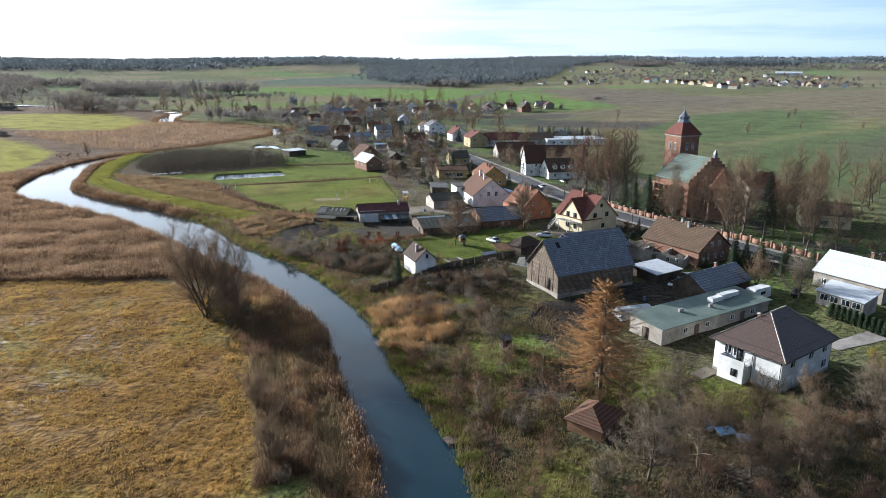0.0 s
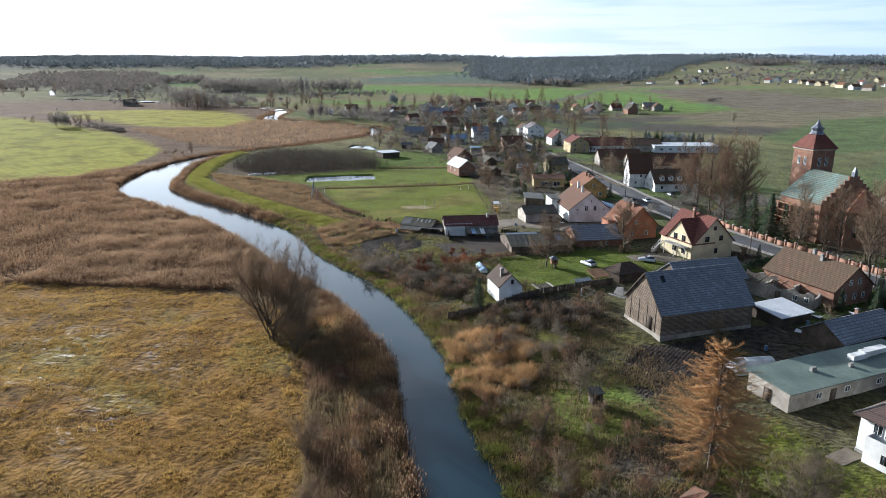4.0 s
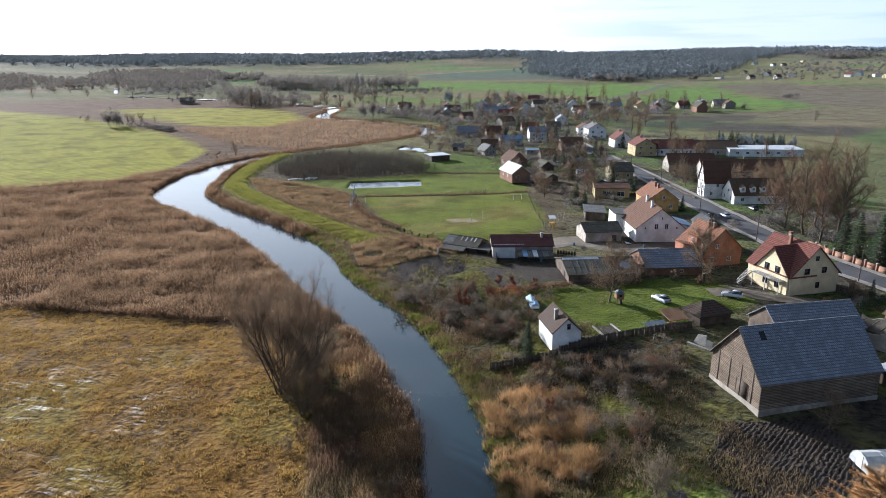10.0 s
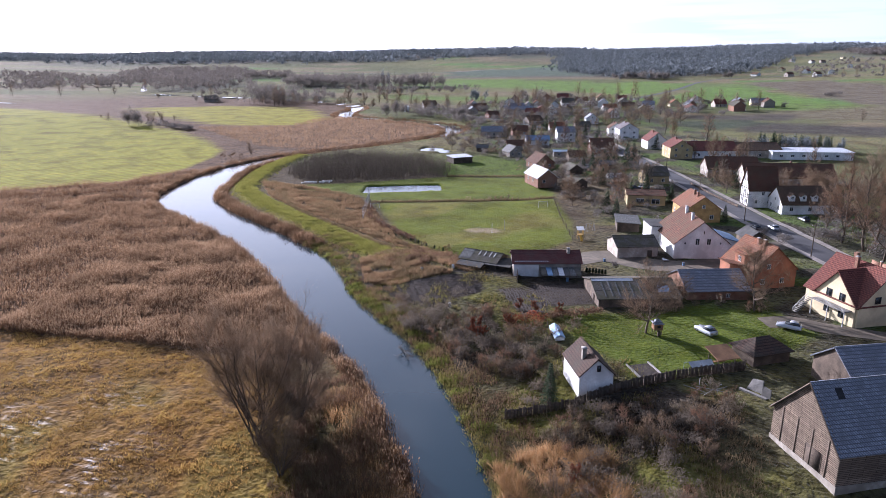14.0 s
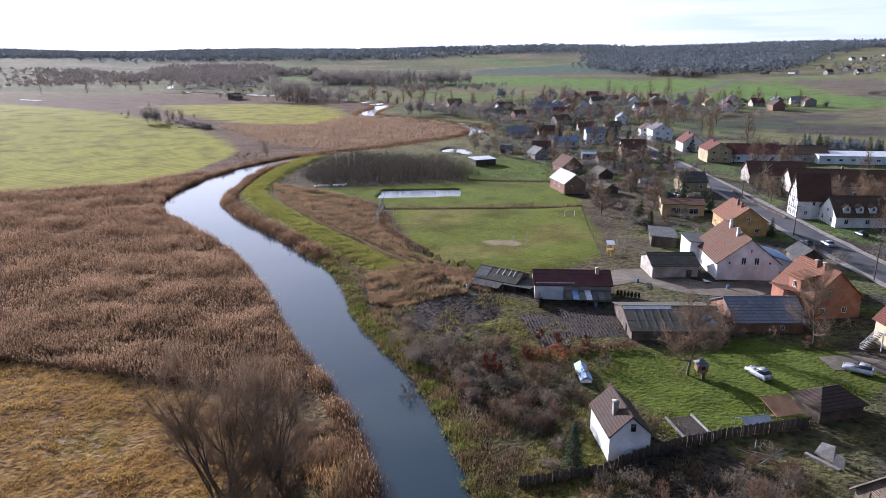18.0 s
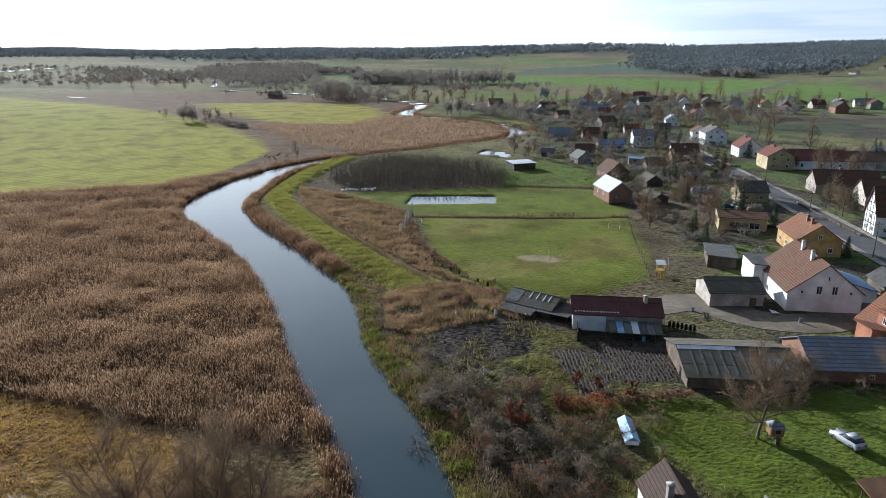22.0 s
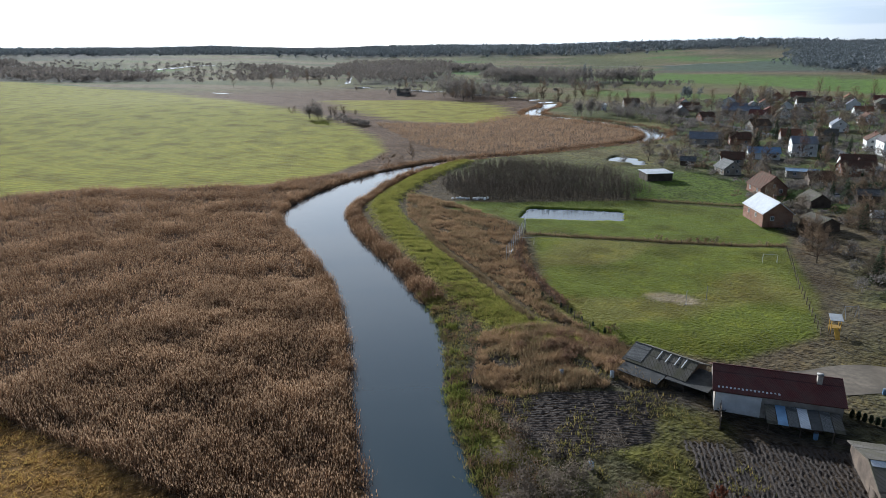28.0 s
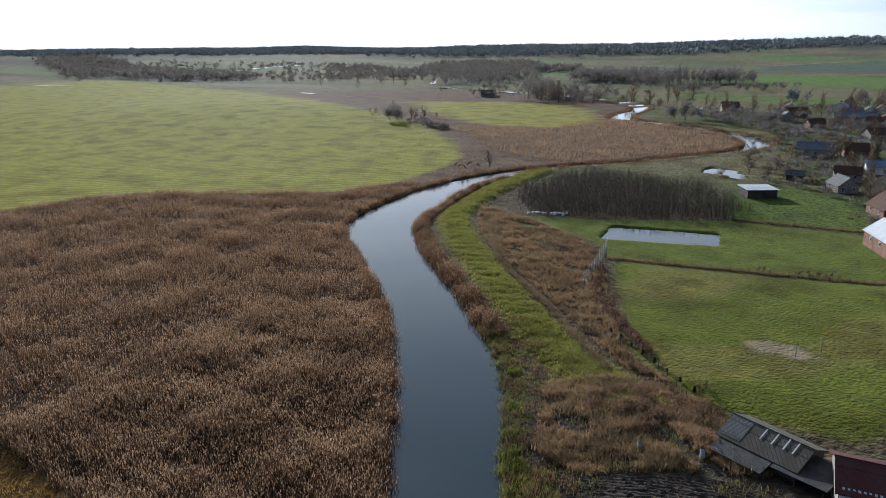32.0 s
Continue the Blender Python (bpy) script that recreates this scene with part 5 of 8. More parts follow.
# lean-to barn: grey hip sheet, laths, lower front roof on posts
patch(lean_barn, 9.5, 6.5, 2.4, 3.8, -4.9, -2.2, 0.0, 0.98, "roof_grey")
for u in (-0.6, 0.8, 2.2, 3.3):
    patch(lean_barn, 9.5, 6.5, 2.4, 3.8, u, u + 0.16, 0.45, 0.95, "white_paint", "lath", lift=0.24)
part("front_roof", poly_mesh("front_roof", *slab((-4.4, -6.2, 1.75), (2.2, -6.2, 1.75), (2.2, -3.2, 2.35), (-4.4, -3.2, 2.35), 0.08), [M["felt"]]), lean_barn)
part("side_roof", poly_mesh("side_roof", *slab((2.4, -4.6, 2.2), (8.6, -4.2, 2.2), (8.4, 1.0, 2.7), (2.4, 1.0, 2.7), 0.08), [M["felt"]]), lean_barn)
for px, py in ((-4.2, -6.0), (-1.2, -6.0), (2.0, -6.0), (5.2, -4.3), (8.2, -4.1)):
    part("post", cached(("barn_post",), lambda: beam((0, 0, -0.8), (0, 0, 1.75), 0.08), [M["wood"]]), lean_barn, m=pose(px, py, 0))
# workshop: porch of loose pale sheets, posts, stored boards
for i, mt in enumerate(("roof_oldgrey", "roof_blue", "roof_grey", "roof_white", "felt", "roof_grey", "roof_oldgrey")):
    part("porch_sheet", poly_mesh("porch_sheet", *slab((-1.6 + i * 1.25, -8.2 + 0.12 * (i % 2), 2.15), (-0.45 + i * 1.25, -8.2, 2.15), (-0.45 + i * 1.25, -4.3, 2.75 + 0.04 * (i % 3)), (-1.6 + i * 1.25, -4.3, 2.75), 0.05), [M[mt]]), workshop)
for px in (-1.4, 2.2, 5.8):
    part("post", cached(("porch_post",), lambda: beam((0, 0, -0.8), (0, 0, 2.15), 0.07), [M["wood"]]), workshop, m=pose(px, -8.0, 0))
for i in range(9):
    part("stored_board", cached(("stored_board",), lambda: box(-1.3, 1.3, -0.12, 0.12, 0, 0.06), [M["wood"]]), workshop, m=pose(0.6 + 0.4 * i, -6.2 + 0.25 * (i % 4), 0.15 + 0.09 * i, 4 * (i % 3), 10, 20 * (i % 5) - 40))
part("front_wall", poly_mesh("front_wall", *box(-7.4, -1.9, -4.08, -4.0, -0.6, 3.3), [M["plaster_white"]]), workshop, "whitewashed front wall")
for i in range(16):
    patch(workshop, 15, 8, 3.6, 5.4, -7.2 + 0.48 * i, -6.95 + 0.48 * i, 0.06 + 0.012 * (i % 3), 0.13, "roof_white", "pale_tile")
# orange house: dormer on its side slope
part("dormer", poly_mesh("dormer", *box(-2.2, 1.2, 2.6, 5.1, 4.0, 6.9), [M["plaster_orange"]]), orange_house)
part("dormer_roof", poly_mesh("dormer_roof", *slab((-2.5, 5.5, 6.8), (1.5, 5.5, 6.8), (1.5, 1.6, 7.7), (-2.5, 1.6, 7.7), 0.12), [M["roof_orange"]]), orange_house)
window(orange_house, 0.9, 1.2, pose(-0.5, 5.12, 4.9, 0, 0, 180))
house(23.0, 233.5, 104, 9, 4.5, 3.0, 4.3, "plaster_white", "roof_blue", "white lean-to with blue metal roof", "annex", "annex", z=2.5, mono=True)
house(30.0, 238.5, 104, 7, 5, 2.4, 4.2, "wood", "felt", "black wooden garage beside the street", "garage", "garage", z=2.9, doors=[("w", 0, 2.4, 2.0, "wood")])
# half-timbered gable house on the street
timber = house(39.0, 289, 14, 9, 6.6, 6.0, 12.6, "plaster_white", "roof_brown", "narrow half-timbered house with steep gable", z=3.2, wins=[("w", -1.4, 1.2, 0.9, 1.2), ("w", 1.4, 1.2, 0.9, 1.2), ("w", 0, 4.2, 0.9, 1.2), ("s", -2, 1.2, 0.9, 1.2), ("s", 2, 1.2, 0.9, 1.2), ("s", 0, 3.9, 0.9, 1.2)])
for zz, half in ((0.2, 3.3), (2.9, 3.3), (5.9, 3.3), (8.3, 2.1), (10.4, 1.05)):
    part("timber", poly_mesh("timber", *box(-4.56, -4.50, -half, half, zz, zz + 0.2), [M["dark_frame"]]), timber)
for u in (-3.2, -2.2, -0.7, 0.7, 2.2, 3.2):
    part("timber", poly_mesh("timber", *box(-4.56, -4.50, u - 0.1, u + 0.1, 0.2, 6.0 + max(0, (3.0 - abs(u)) * 1.9)), [M["dark_frame"]]), timber)

# roofless ruin beside the brick cottage
ruin = empty("ruin", 52.0, 158.5, 3.3, -39, "roofless ruin of pale plastered walls beside the cottage", "ruin")
BUILT.append((52.0, 158.5, radians(-39), 9.0, 4.6))
rv_ = random.Random(31)
for x0, y0, x1, y1, top in ((-8.5, -4, 3.4, -4, 2.9), (3.4, -4, 8.5, -4, 3.1), (8.5, -4, 8.5, 4, 2.4), (-8.5, 4, 8.5, 4, 2.6), (-8.5, -4, -8.5, 4, 2.0), (3.4, -4, 3.4, 4, 2.7), (-2.6, -4, -2.6, 4, 1.9)):
    n_w = max(3, int(math.hypot(x1 - x0, y1 - y0) / 0.9))
    ux, uy = (0.2, 0.0) if x0 == x1 else (0.0, 0.2)
    wv_, wf_ = [], []
    for i in range(n_w + 1):   # a ragged broken top, in one piece
        px_, py_, tz_ = x0 + (x1 - x0) * i / n_w, y0 + (y1 - y0) * i / n_w, top + rv_.uniform(-0.6, 0.25)
        wv_ += [(px_ - ux, py_ - uy, -0.8), (px_ + ux, py_ + uy, -0.8), (px_ + ux, py_ + uy, tz_), (px_ - ux, py_ - uy, tz_)]
        if i:
            k0, k1 = 4 * i - 4, 4 * i
            wf_ += [(k0 + j, k0 + (j + 1) % 4, k1 + (j + 1) % 4, k1 + j) for j in range(4)]
    wf_ += [(3, 2, 1, 0), (4 * n_w, 4 * n_w + 1, 4 * n_w + 2, 4 * n_w + 3)]
    part("wall", poly_mesh("wall", wv_, wf_, [M["plaster_old"]]), ruin)
for u in (5.0, 7.2):
    window(ruin, 0.9, 1.1, pose(u, -4.22, 1.0))
door(ruin, 0.9, 2.0, pose(1.6, -4.22, 0))
for k in range(5):
    part("roof_beam", cached(("roof_beam",), lambda: beam((0, -4, 0), (0, 4, 0), 0.09), [M["wood"]]), ruin, m=pose(-7.5 + 2.1 * k, 0, 2.6 - 0.2 * (k % 2), 6 * (k % 3) - 6))
part("rubble", poly_mesh("rubble", *soup(*[slab((u, v, 0.9), (u + 2.2, v + 0.2, 0.6), (u + 2.0, v + 1.6, 0.7), (u - 0.2, v + 1.4, 1.0), 0.06) for u, v in ((4.2, -2), (5.4, 0.6), (-1.5, 1.2), (-6.5, -2.4))]), [M["roof_oldgrey"]]), ruin, "collapsed roofing sheets")

# ---- plants ----
def pick(poly, count, seed):
    """Even random places within a polygon."""
    r = np.random.RandomState(seed)
    p = np.array(poly)
    lo, hi = p.min(0), p.max(0)
    out = np.zeros((0, 2))
    while len(out) < count:
        q = lo + r.rand(count * 2, 2) * (hi - lo)
        out = np.vstack([out, q[inside(q[:, 0], q[:, 1], poly, 0.01) > 0.5]])
    return out[:count]


def clear(p, gap=0.0, wet=0.4):
    """Drops places in buildings, on the road or in the water."""
    keep = np.ones(len(p), bool)
    for bx, by, a, l, w in BUILT:
        dx, dy = p[:, 0] - bx, p[:, 1] - by
        u, v = dx * math.cos(a) + dy * math.sin(a), dy * math.cos(a) - dx * math.sin(a)
        keep &= (abs(u) > l + gap) | (abs(v) > w + gap)
    d, _, w = line_dist(p[:, 0], p[:, 1], RIVER)
    keep &= d > w + wet
    d, _, w = line_dist(p[:, 0], p[:, 1], ROAD)
    keep &= d > w + 0.8
    keep &= (inside(p[:, 0], p[:, 1], POND, 0.5) < 0.1) & (inside(p[:, 0], p[:, 1], POND_FAR, 0.5) < 0.1)
    return p[keep]


def blades(p, per, tall, width, lean, seed, spread=0.35, plume=0.0, sink=0.05, relief=0.0, tops=0.0):
    """Tufts at the places p: so many flat tapered blades each, some with a plume at the tip."""
    r = np.random.RandomState(seed)
    n = len(p) * per
    b = np.repeat(np.column_stack([p, lay(p[:, 0], p[:, 1]) - sink]), per, 0)
    size = np.repeat(0.7 + 0.6 * r.rand(len(p)), per)
    b[:, :2] += r.normal(0, spread, (n, 2))
    if relief:
        size = size * np.repeat(0.82 + 0.34 * waves(p[:, 0], p[:, 1], relief, 77) + 0.12 * waves(p[:, 0], p[:, 1], relief / 3, 78), per)
    a, hgt = r.rand(n) * 6.2832, tall * size * (0.6 + 0.5 * r.rand(n))
    t = b + np.column_stack([r.normal(0, lean, n) * hgt + 0.06 * hgt, r.normal(0, lean, n) * hgt - 0.05 * hgt, hgt])
    s = np.column_stack([np.cos(a), np.sin(a), np.zeros(n)]) * (width * (0.6 + 0.8 * r.rand(n)))[:, None]
    v = np.stack([b - s, b + s, t], 1).reshape(-1, 3)
    if tops:   # the plumes alone
        k = r.rand(n) < tops
        tt, ss = t[k], s[k] * 2.0
        up = (t - b)[k] / np.linalg.norm((t - b)[k], axis=1)[:, None]
        v = np.stack([tt - up * 0.30 - ss, tt - up * 0.22 + ss, tt + up * 0.14], 1).reshape(-1, 3)
        return v, np.arange(len(v)).reshape(-1, 3)
    if plume:
        k = r.rand(n) < plume
        tt, ss = t[k], s[k] * 1.6
        up = (t - b)[k] / np.linalg.norm((t - b)[k], axis=1)[:, None]
        v = np.concatenate([v, np.stack([tt - up * 0.28 - ss, tt - up * 0.22 + ss, tt + up * 0.12], 1).reshape(-1, 3)])
    return v, np.arange(len(v)).reshape(-1, 3)


def tuft_field(name, p, mt, label, category, *a, **k):
    v, f = blades(p, *a, **k)
    return tagged(new(name, mesh_of(name, v, f, [M[mt]])), label, category, kind="stuff")


def spikes(o, d, length, r0):
    """Thin three-sided twigs from o along d."""
    n = len(o)
    d = d / (np.linalg.norm(d, axis=1)[:, None] + 1e-9)
    u = np.cross(d, np.array((0.31, 0.17, 0.93)))
    u /= np.linalg.norm(u, axis=1)[:, None] + 1e-9
    w = np.cross(d, u)
    r0 = np.asarray(r0).reshape(-1, 1)
    v = np.stack([o + u * r0, o - u * r0 * 0.5 + w * r0 * 0.87, o - u * r0 * 0.5 - w * r0 * 0.87, o + d * np.asarray(length).reshape(-1, 1)], 1).reshape(-1, 3)
    k = np.arange(n)[:, None] * 4
    f = np.concatenate([k + np.array(t) for t in ((0, 1, 3), (1, 2, 3), (2, 0, 3))])
    return v, f


def join3(*pieces):
    return soup(*pieces)


def bare_tree(seed, H, bole=0.25, limbs=14, spread=0.42, twigs=2400, r0=0.22, twig=1.1, thick=0.016, stems=1, up=0.55, hang=0.0, deep=2):
    """Limbs (quads) and twigs (triangles) of a leafless tree, standing at the origin."""
    r = np.random.RandomState(seed)
    q, segs = [], []

    def wood(a, b, ra, rb, sides=4):
        q.append(beam(a, b, ra, sides, rb))
        segs.append((np.array(a), np.array(b), ra))

    def branch(o, d, length, rad, depth):
        o = np.array(o, float)
        d = d / np.linalg.norm(d)
        k = 3 if depth < 2 else 2
        for i in range(k):
            e = o + d * length / k
            ra, rb = rad * (1 - i / (k + 0.4)), rad * (1 - (i + 1) / (k + 0.4))
            wood(o, e, ra, rb, 4 if depth == 0 else 3)
            if depth < deep:
                for _ in range(2 if depth == 0 else 1):
                    s = d + r.normal(0, 0.62, 3)
                    s[2] += 0.25 - hang * depth
                    branch(o + (e - o) * r.rand(), s, length * (0.42 + 0.2 * r.rand()), rb * 0.7 + 0.008, depth + 1)
            o = e
            d = d + r.normal(0, 0.16, 3) + np.array((0, 0, 0.16 - hang * 0.5))
            d /= np.linalg.norm(d)

    for st in range(stems):
        lean = r.normal(0, 0.05 if stems == 1 else 0.22, 2)
        o, d = np.array((0, 0, -0.4)) + (np.array((*r.normal(0, 0.35, 2), 0)) if stems > 1 else 0), np.array((lean[0], lean[1], 1.0))
        hh, n = H * (1 if stems == 1 else 0.75 + 0.25 * r.rand()), 7
        trunk = [o]
        for i in range(n):
            trunk.append(trunk[-1] + d * hh / n + np.array((*r.normal(0, 0.012 * H, 2), 0)))
        for i in range(n):
            wood(trunk[i], trunk[i + 1], r0 * (1 - i / (n + 0.5)) + 0.012, r0 * (1 - (i + 1) / (n + 0.5)) + 0.012, 6)
        m = max(3, limbs // stems)
        for i in range(m):
            t = bole + (0.97 - bole) * (i + r.rand()) / m
            j = min(int(t * n), n - 1)
            p = trunk[j] + (trunk[j + 1] - trunk[j]) * (t * n - j)
            a = i * 2.4 + r.rand()
            d2 = np.array((math.cos(a), math.sin(a), up + 0.5 * t))
            branch(p, d2, H * spread * (1.05 - 0.62 * (t - bole) / (1 - bole)) * (0.75 + 0.4 * r.rand()), r0 * (1 - t) * 0.6 + 0.025, 0)
    thin = [sg for sg in segs if sg[2] < r0 * 0.55] or segs
    A, B = np.array([sg[0] for sg in thin]), np.array([sg[1] for sg in thin])
    wgt = np.linalg.norm(B - A, axis=1)
    ii = r.choice(len(thin), twigs, p=wgt / wgt.sum())
    o = A[ii] + (B - A)[ii] * r.rand(twigs, 1)
    d = (B - A)[ii] / wgt[ii][:, None] + r.normal(0, 0.55, (twigs, 3)) + np.array((0, 0, 0.3 - hang))
    ln = twig * (0.4 + 0.8 * r.rand(twigs))
    t1 = spikes(o, d, ln, np.full(twigs, thick))
    dn = d / np.linalg.norm(d, axis=1)[:, None]
    o2 = o + dn * (ln * (0.25 + 0.5 * r.rand(twigs)))[:, None]
    t2 = spikes(o2, dn + r.normal(0, 0.6, (twigs, 3)) + np.array((0, 0, 0.15 - hang)), ln * 0.6, np.full(twigs, thick * 0.7))
    tv, tf = join3(t1, t2)
    quads_v, quads_f = soup(*[(v, f) for v, f in q])
    return (quads_v, quads_f), (tv, tf)


def conifer(seed, H, R, tiers=16, per=13, needles=9, shape=1.0, bole=0.06, droop=-0.25, size=0.5, ragged=0.0, thick=None, loose=0.0):
    """A trunk and tiers of needled branches."""
    r = np.random.RandomState(seed)
    q = [beam((0, 0, -0.3), (0, 0, H * 0.5), 0.03 * H * 0.5 + 0.05, 6, 0.02 * H * 0.4), beam((0, 0, H * 0.5), (0, 0, H), 0.02 * H * 0.4, 6, 0.01)]
    o, d, ln = [], [], []
    for i in range(tiers):
        t = bole + (1 - bole) * i / tiers
        rad = R * (1 - t) ** shape + 0.12
        for k in range(per):
            a = k * 6.2832 / per + i * 1.3 + r.rand() * 0.5
            dr = np.array((math.cos(a), math.sin(a), droop * (1 - t) + 0.25 * t + r.normal(0, 0.08)))
            L = rad * (0.7 + 0.4 * r.rand()) * (1 - ragged + 2 * ragged * r.rand() * 0.75)
            base = np.array((0, 0, H * min(0.97, max(bole * 0.8, t + r.normal(0, 0.02) * loose))))
            dr[2] += r.normal(0, 0.16) * loose
            q.append(beam(base, base + dr * L * 0.9, (0.025 + 0.01 * L) / (1 + 0.9 * loose), 4, 0.008))
            for m in range(needles):
                f = 0.25 + 0.75 * (m + r.rand()) / needles
                o.append(base + dr * L * f)
                side = np.array((-dr[1], dr[0], 0)) * (1 if m % 2 else -1)
                d.append(dr * 0.7 + side * 0.8 + r.normal(0, 0.25, 3) + np.array((0, 0, -0.12)))
                ln.append(size * (0.5 + 0.6 * r.rand()) * (0.5 + 0.6 * rad / R))
    tv, tf = spikes(np.array(o), np.array(d), np.array(ln), thick or 0.10 * size + 0.02)
    return soup(*q), (tv, tf)


PROTO = {}


def proto(key, make, bark, leaf):
    a, b = make()
    PROTO[key] = (mesh_of("trunk", *a, [M[bark]], True), mesh_of("crown", *b, [M[leaf]]))


for k in range(4):
    proto(("tall", k), lambda: bare_tree(10 + k, 18, 0.16, 22, 0.33, 2000, 0.25, 1.5, 0.018, up=0.8), "bark", "twig_red" if k == 3 else "twig")
    proto(("tall_far", k), lambda: bare_tree(10 + k, 18, 0.16, 14, 0.33, 520, 0.25, 2.2, 0.04, up=0.8, deep=1), "bark", "twig_red" if k == 3 else "twig")
for k in range(3):
    proto(("round", k), lambda: bare_tree(20 + k, 8.4, 0.2, 17, 0.56, 2600, 0.17, 1.1, 0.013, up=0.22), "bark", "twig_grey" if k == 1 else "twig")
    proto(("round_far", k), lambda: bare_tree(20 + k, 9, 0.15, 11, 0.42, 420, 0.17, 1.6, 0.036, deep=1), "bark", "twig_grey" if k == 1 else "twig")
for k in range(2):
    proto(("willow", k), lambda: bare_tree(30 + k, 15, 0.05, 44, 0.46, 7000, 0.10, 2.1, 0.0095, stems=9, up=0.75, deep=1), "bark", "twig")
    proto(("willow_far", k), lambda: bare_tree(30 + k, 12, 0.06, 18, 0.42, 700, 0.20, 1.9, 0.035, stems=4, up=0.5, deep=1), "bark", "twig")
for k in range(5):
    proto(("bush", k), lambda: bare_tree(40 + k, 3.6, 0.02, 14, 0.42, 480, 0.03, 0.85, 0.014, stems=6, up=0.5, deep=1), "bark", ("twig", "twig_grey", "twig_red", "twig", "twig_red")[k])
    proto(("bush_far", k), lambda: bare_tree(40 + k, 3.6, 0.02, 8, 0.42, 170, 0.03, 1.1, 0.032, stems=4, up=0.5, deep=0), "bark", ("twig", "twig_grey", "twig_red", "twig", "twig_red")[k])
proto(("birch", 0), lambda: bare_tree(51, 13, 0.15, 18, 0.26, 2200, 0.16, 1.3, 0.014, hang=0.35), "bark_pale", "twig_red")
proto(("larch", 0), lambda: conifer(61, 17, 8.0, 34, 10, 84, 0.6, 0.14, 0.14, 0.95, ragged=0.4, thick=0.014, loose=1.4), "bark", "larch")
proto(("rust", 0), lambda: bare_tree(71, 4.5, 0.1, 14, 0.40, 1500, 0.07, 0.5, 0.04, stems=3), "bark", "rust_leaf")
proto(("yellow", 0), lambda: bare_tree(72, 4.5, 0.1, 14, 0.45, 500, 0.06, 0.5, 0.035, stems=3), "bark", "leafyellow")
for k in range(2):
    proto(("spruce", k), lambda: conifer(81 + k, 9, 2.3, 20, 12, 8, 1.0, 0.04, -0.2, 0.5), "bark", "needle")
proto(("tallspruce", 0), lambda: conifer(85, 18, 3.6, 26, 10, 8, 0.8, 0.28, -0.1, 0.8), "bark", "needle_blue")
proto(("thuja", 0), lambda: conifer(86, 3.2, 0.75, 22, 9, 6, 0.45, 0.02, 0.9, 0.35), "bark", "needle")

KINDS = dict(tall=("tree", "tall leafless tree with fine brown twigs", 4), round=("tree", "leafless fruit tree with spreading crown", 3), willow=("tree", "many-stemmed leafless willow by the river", 2),
             bush=("shrub", "leafless tangled brown shrub on rough ground", 5), birch=("birch_tree", "slender leafless birch with hanging twigs", 1), larch=("larch_tree", "larch with orange autumn needles", 1),
             rust=("shrub", "shrub with rust-red dry leaves", 1), yellow=("shrub", "shrub with sparse yellow leaves", 1), spruce=("spruce_tree", "dark green spruce with drooping branches", 2),
             tallspruce=("spruce_tree", "tall spruce with bare lower trunk", 1), thuja=("thuja", "clipped narrow dark green thuja", 1))
TREES, FAR_SHRUBS = [], []


def plant(kind, x, y, size=1.0, turn=None, r=random.Random(7)):
    nm, label, count = KINDS[kind]
    v = r.randrange(count)
    if kind == "bush" and (y > 290 or x > 100):
        FAR_SHRUBS.append((x, y, size, r.random() * 6.28, v))
        return None
    a, b = PROTO[(kind + "_far" if (y > 330 or x > 125) and (kind + "_far", v) in PROTO else kind, v)]
    e = new(nm)
    e.matrix_basis = Matrix.LocRotScale((x, y, h(x, y)), Euler((0, 0, r.random() * 6.28 if turn is None else turn)), (size * (0.92 + 0.16 * r.random()),) * 2 + (size,))
    tagged(e, label, nm.split("_")[-1], nm + "s of the valley" if kind != "larch" else "")
    part("trunk", a, e)
    part("crown", b, e)
    TREES.append((x, y))
    return e


def grove(kind, poly, count, lo, hi, seed, gap=0.3, apart=1.0):
    r = random.Random(seed)
    done = []
    for x, y in clear(pick(poly, count * 2, seed), gap):
        if len(done) >= count:
            break
        if all((x - a) ** 2 + (y - b) ** 2 > apart**2 for a, b in done):
            done.append((x, y))
            plant(kind if isinstance(kind, str) else r.choice(kind), x, y, r.uniform(lo, hi))


ROAD = curve_through([(150, 60, 3.2), (104, 120, 3.2), (85, 152, 3.2), (69, 184, 3.2), (52, 215, 3.4), (42, 245, 3.8), (33, 275, 3.8), (22.5, 312, 3.4), (10, 355, 3.2), (-4, 400, 3.0), (-18, 450, 3), (-40, 505, 3), (-75, 550, 3), (-112, 592, 3), (-190, 660, 3)], 5)

# willows and brush on the near bank
for x, y, k in ((-46.8, 125, 1.22), (-44.5, 131.5, 0.95), (-50.5, 131, 0.8), (-40.5, 119, 0.55), (-27, 88, 0.42), (-22, 74, 0.45)):
    plant("willow", x, y, k)
grove("bush", [(-20, 62), (-9, 62), (-12, 84), (-24, 112), (-33, 132), (-50, 145), (-48, 120), (-32, 98)], 34, 0.3, 0.75, 101, apart=2.2)
# the gardens' bank
grove("bush", [(6, 62), (70, 62), (70, 84), (44, 84), (30, 90), (14, 96), (2, 90)], 54, 0.6, 1.45, 102, apart=2.2)
grove("bush", [(0, 92), (12, 98), (16, 110), (6, 118), (12, 126), (4, 142), (-8, 142), (-14, 132), (-2, 112), (-6, 100)], 26, 0.6, 1.3, 103, apart=1.8)
grove("bush", [(-12, 142), (-8, 150), (-12, 162), (-24, 172), (-38, 172), (-34, 162), (-20, 150)], 30, 0.5, 1.1, 104, apart=1.5)
grove("bush", [(12, 128), (17, 140), (14, 152), (4, 146), (2, 136)], 20, 0.5, 0.9, 105, apart=1.3)
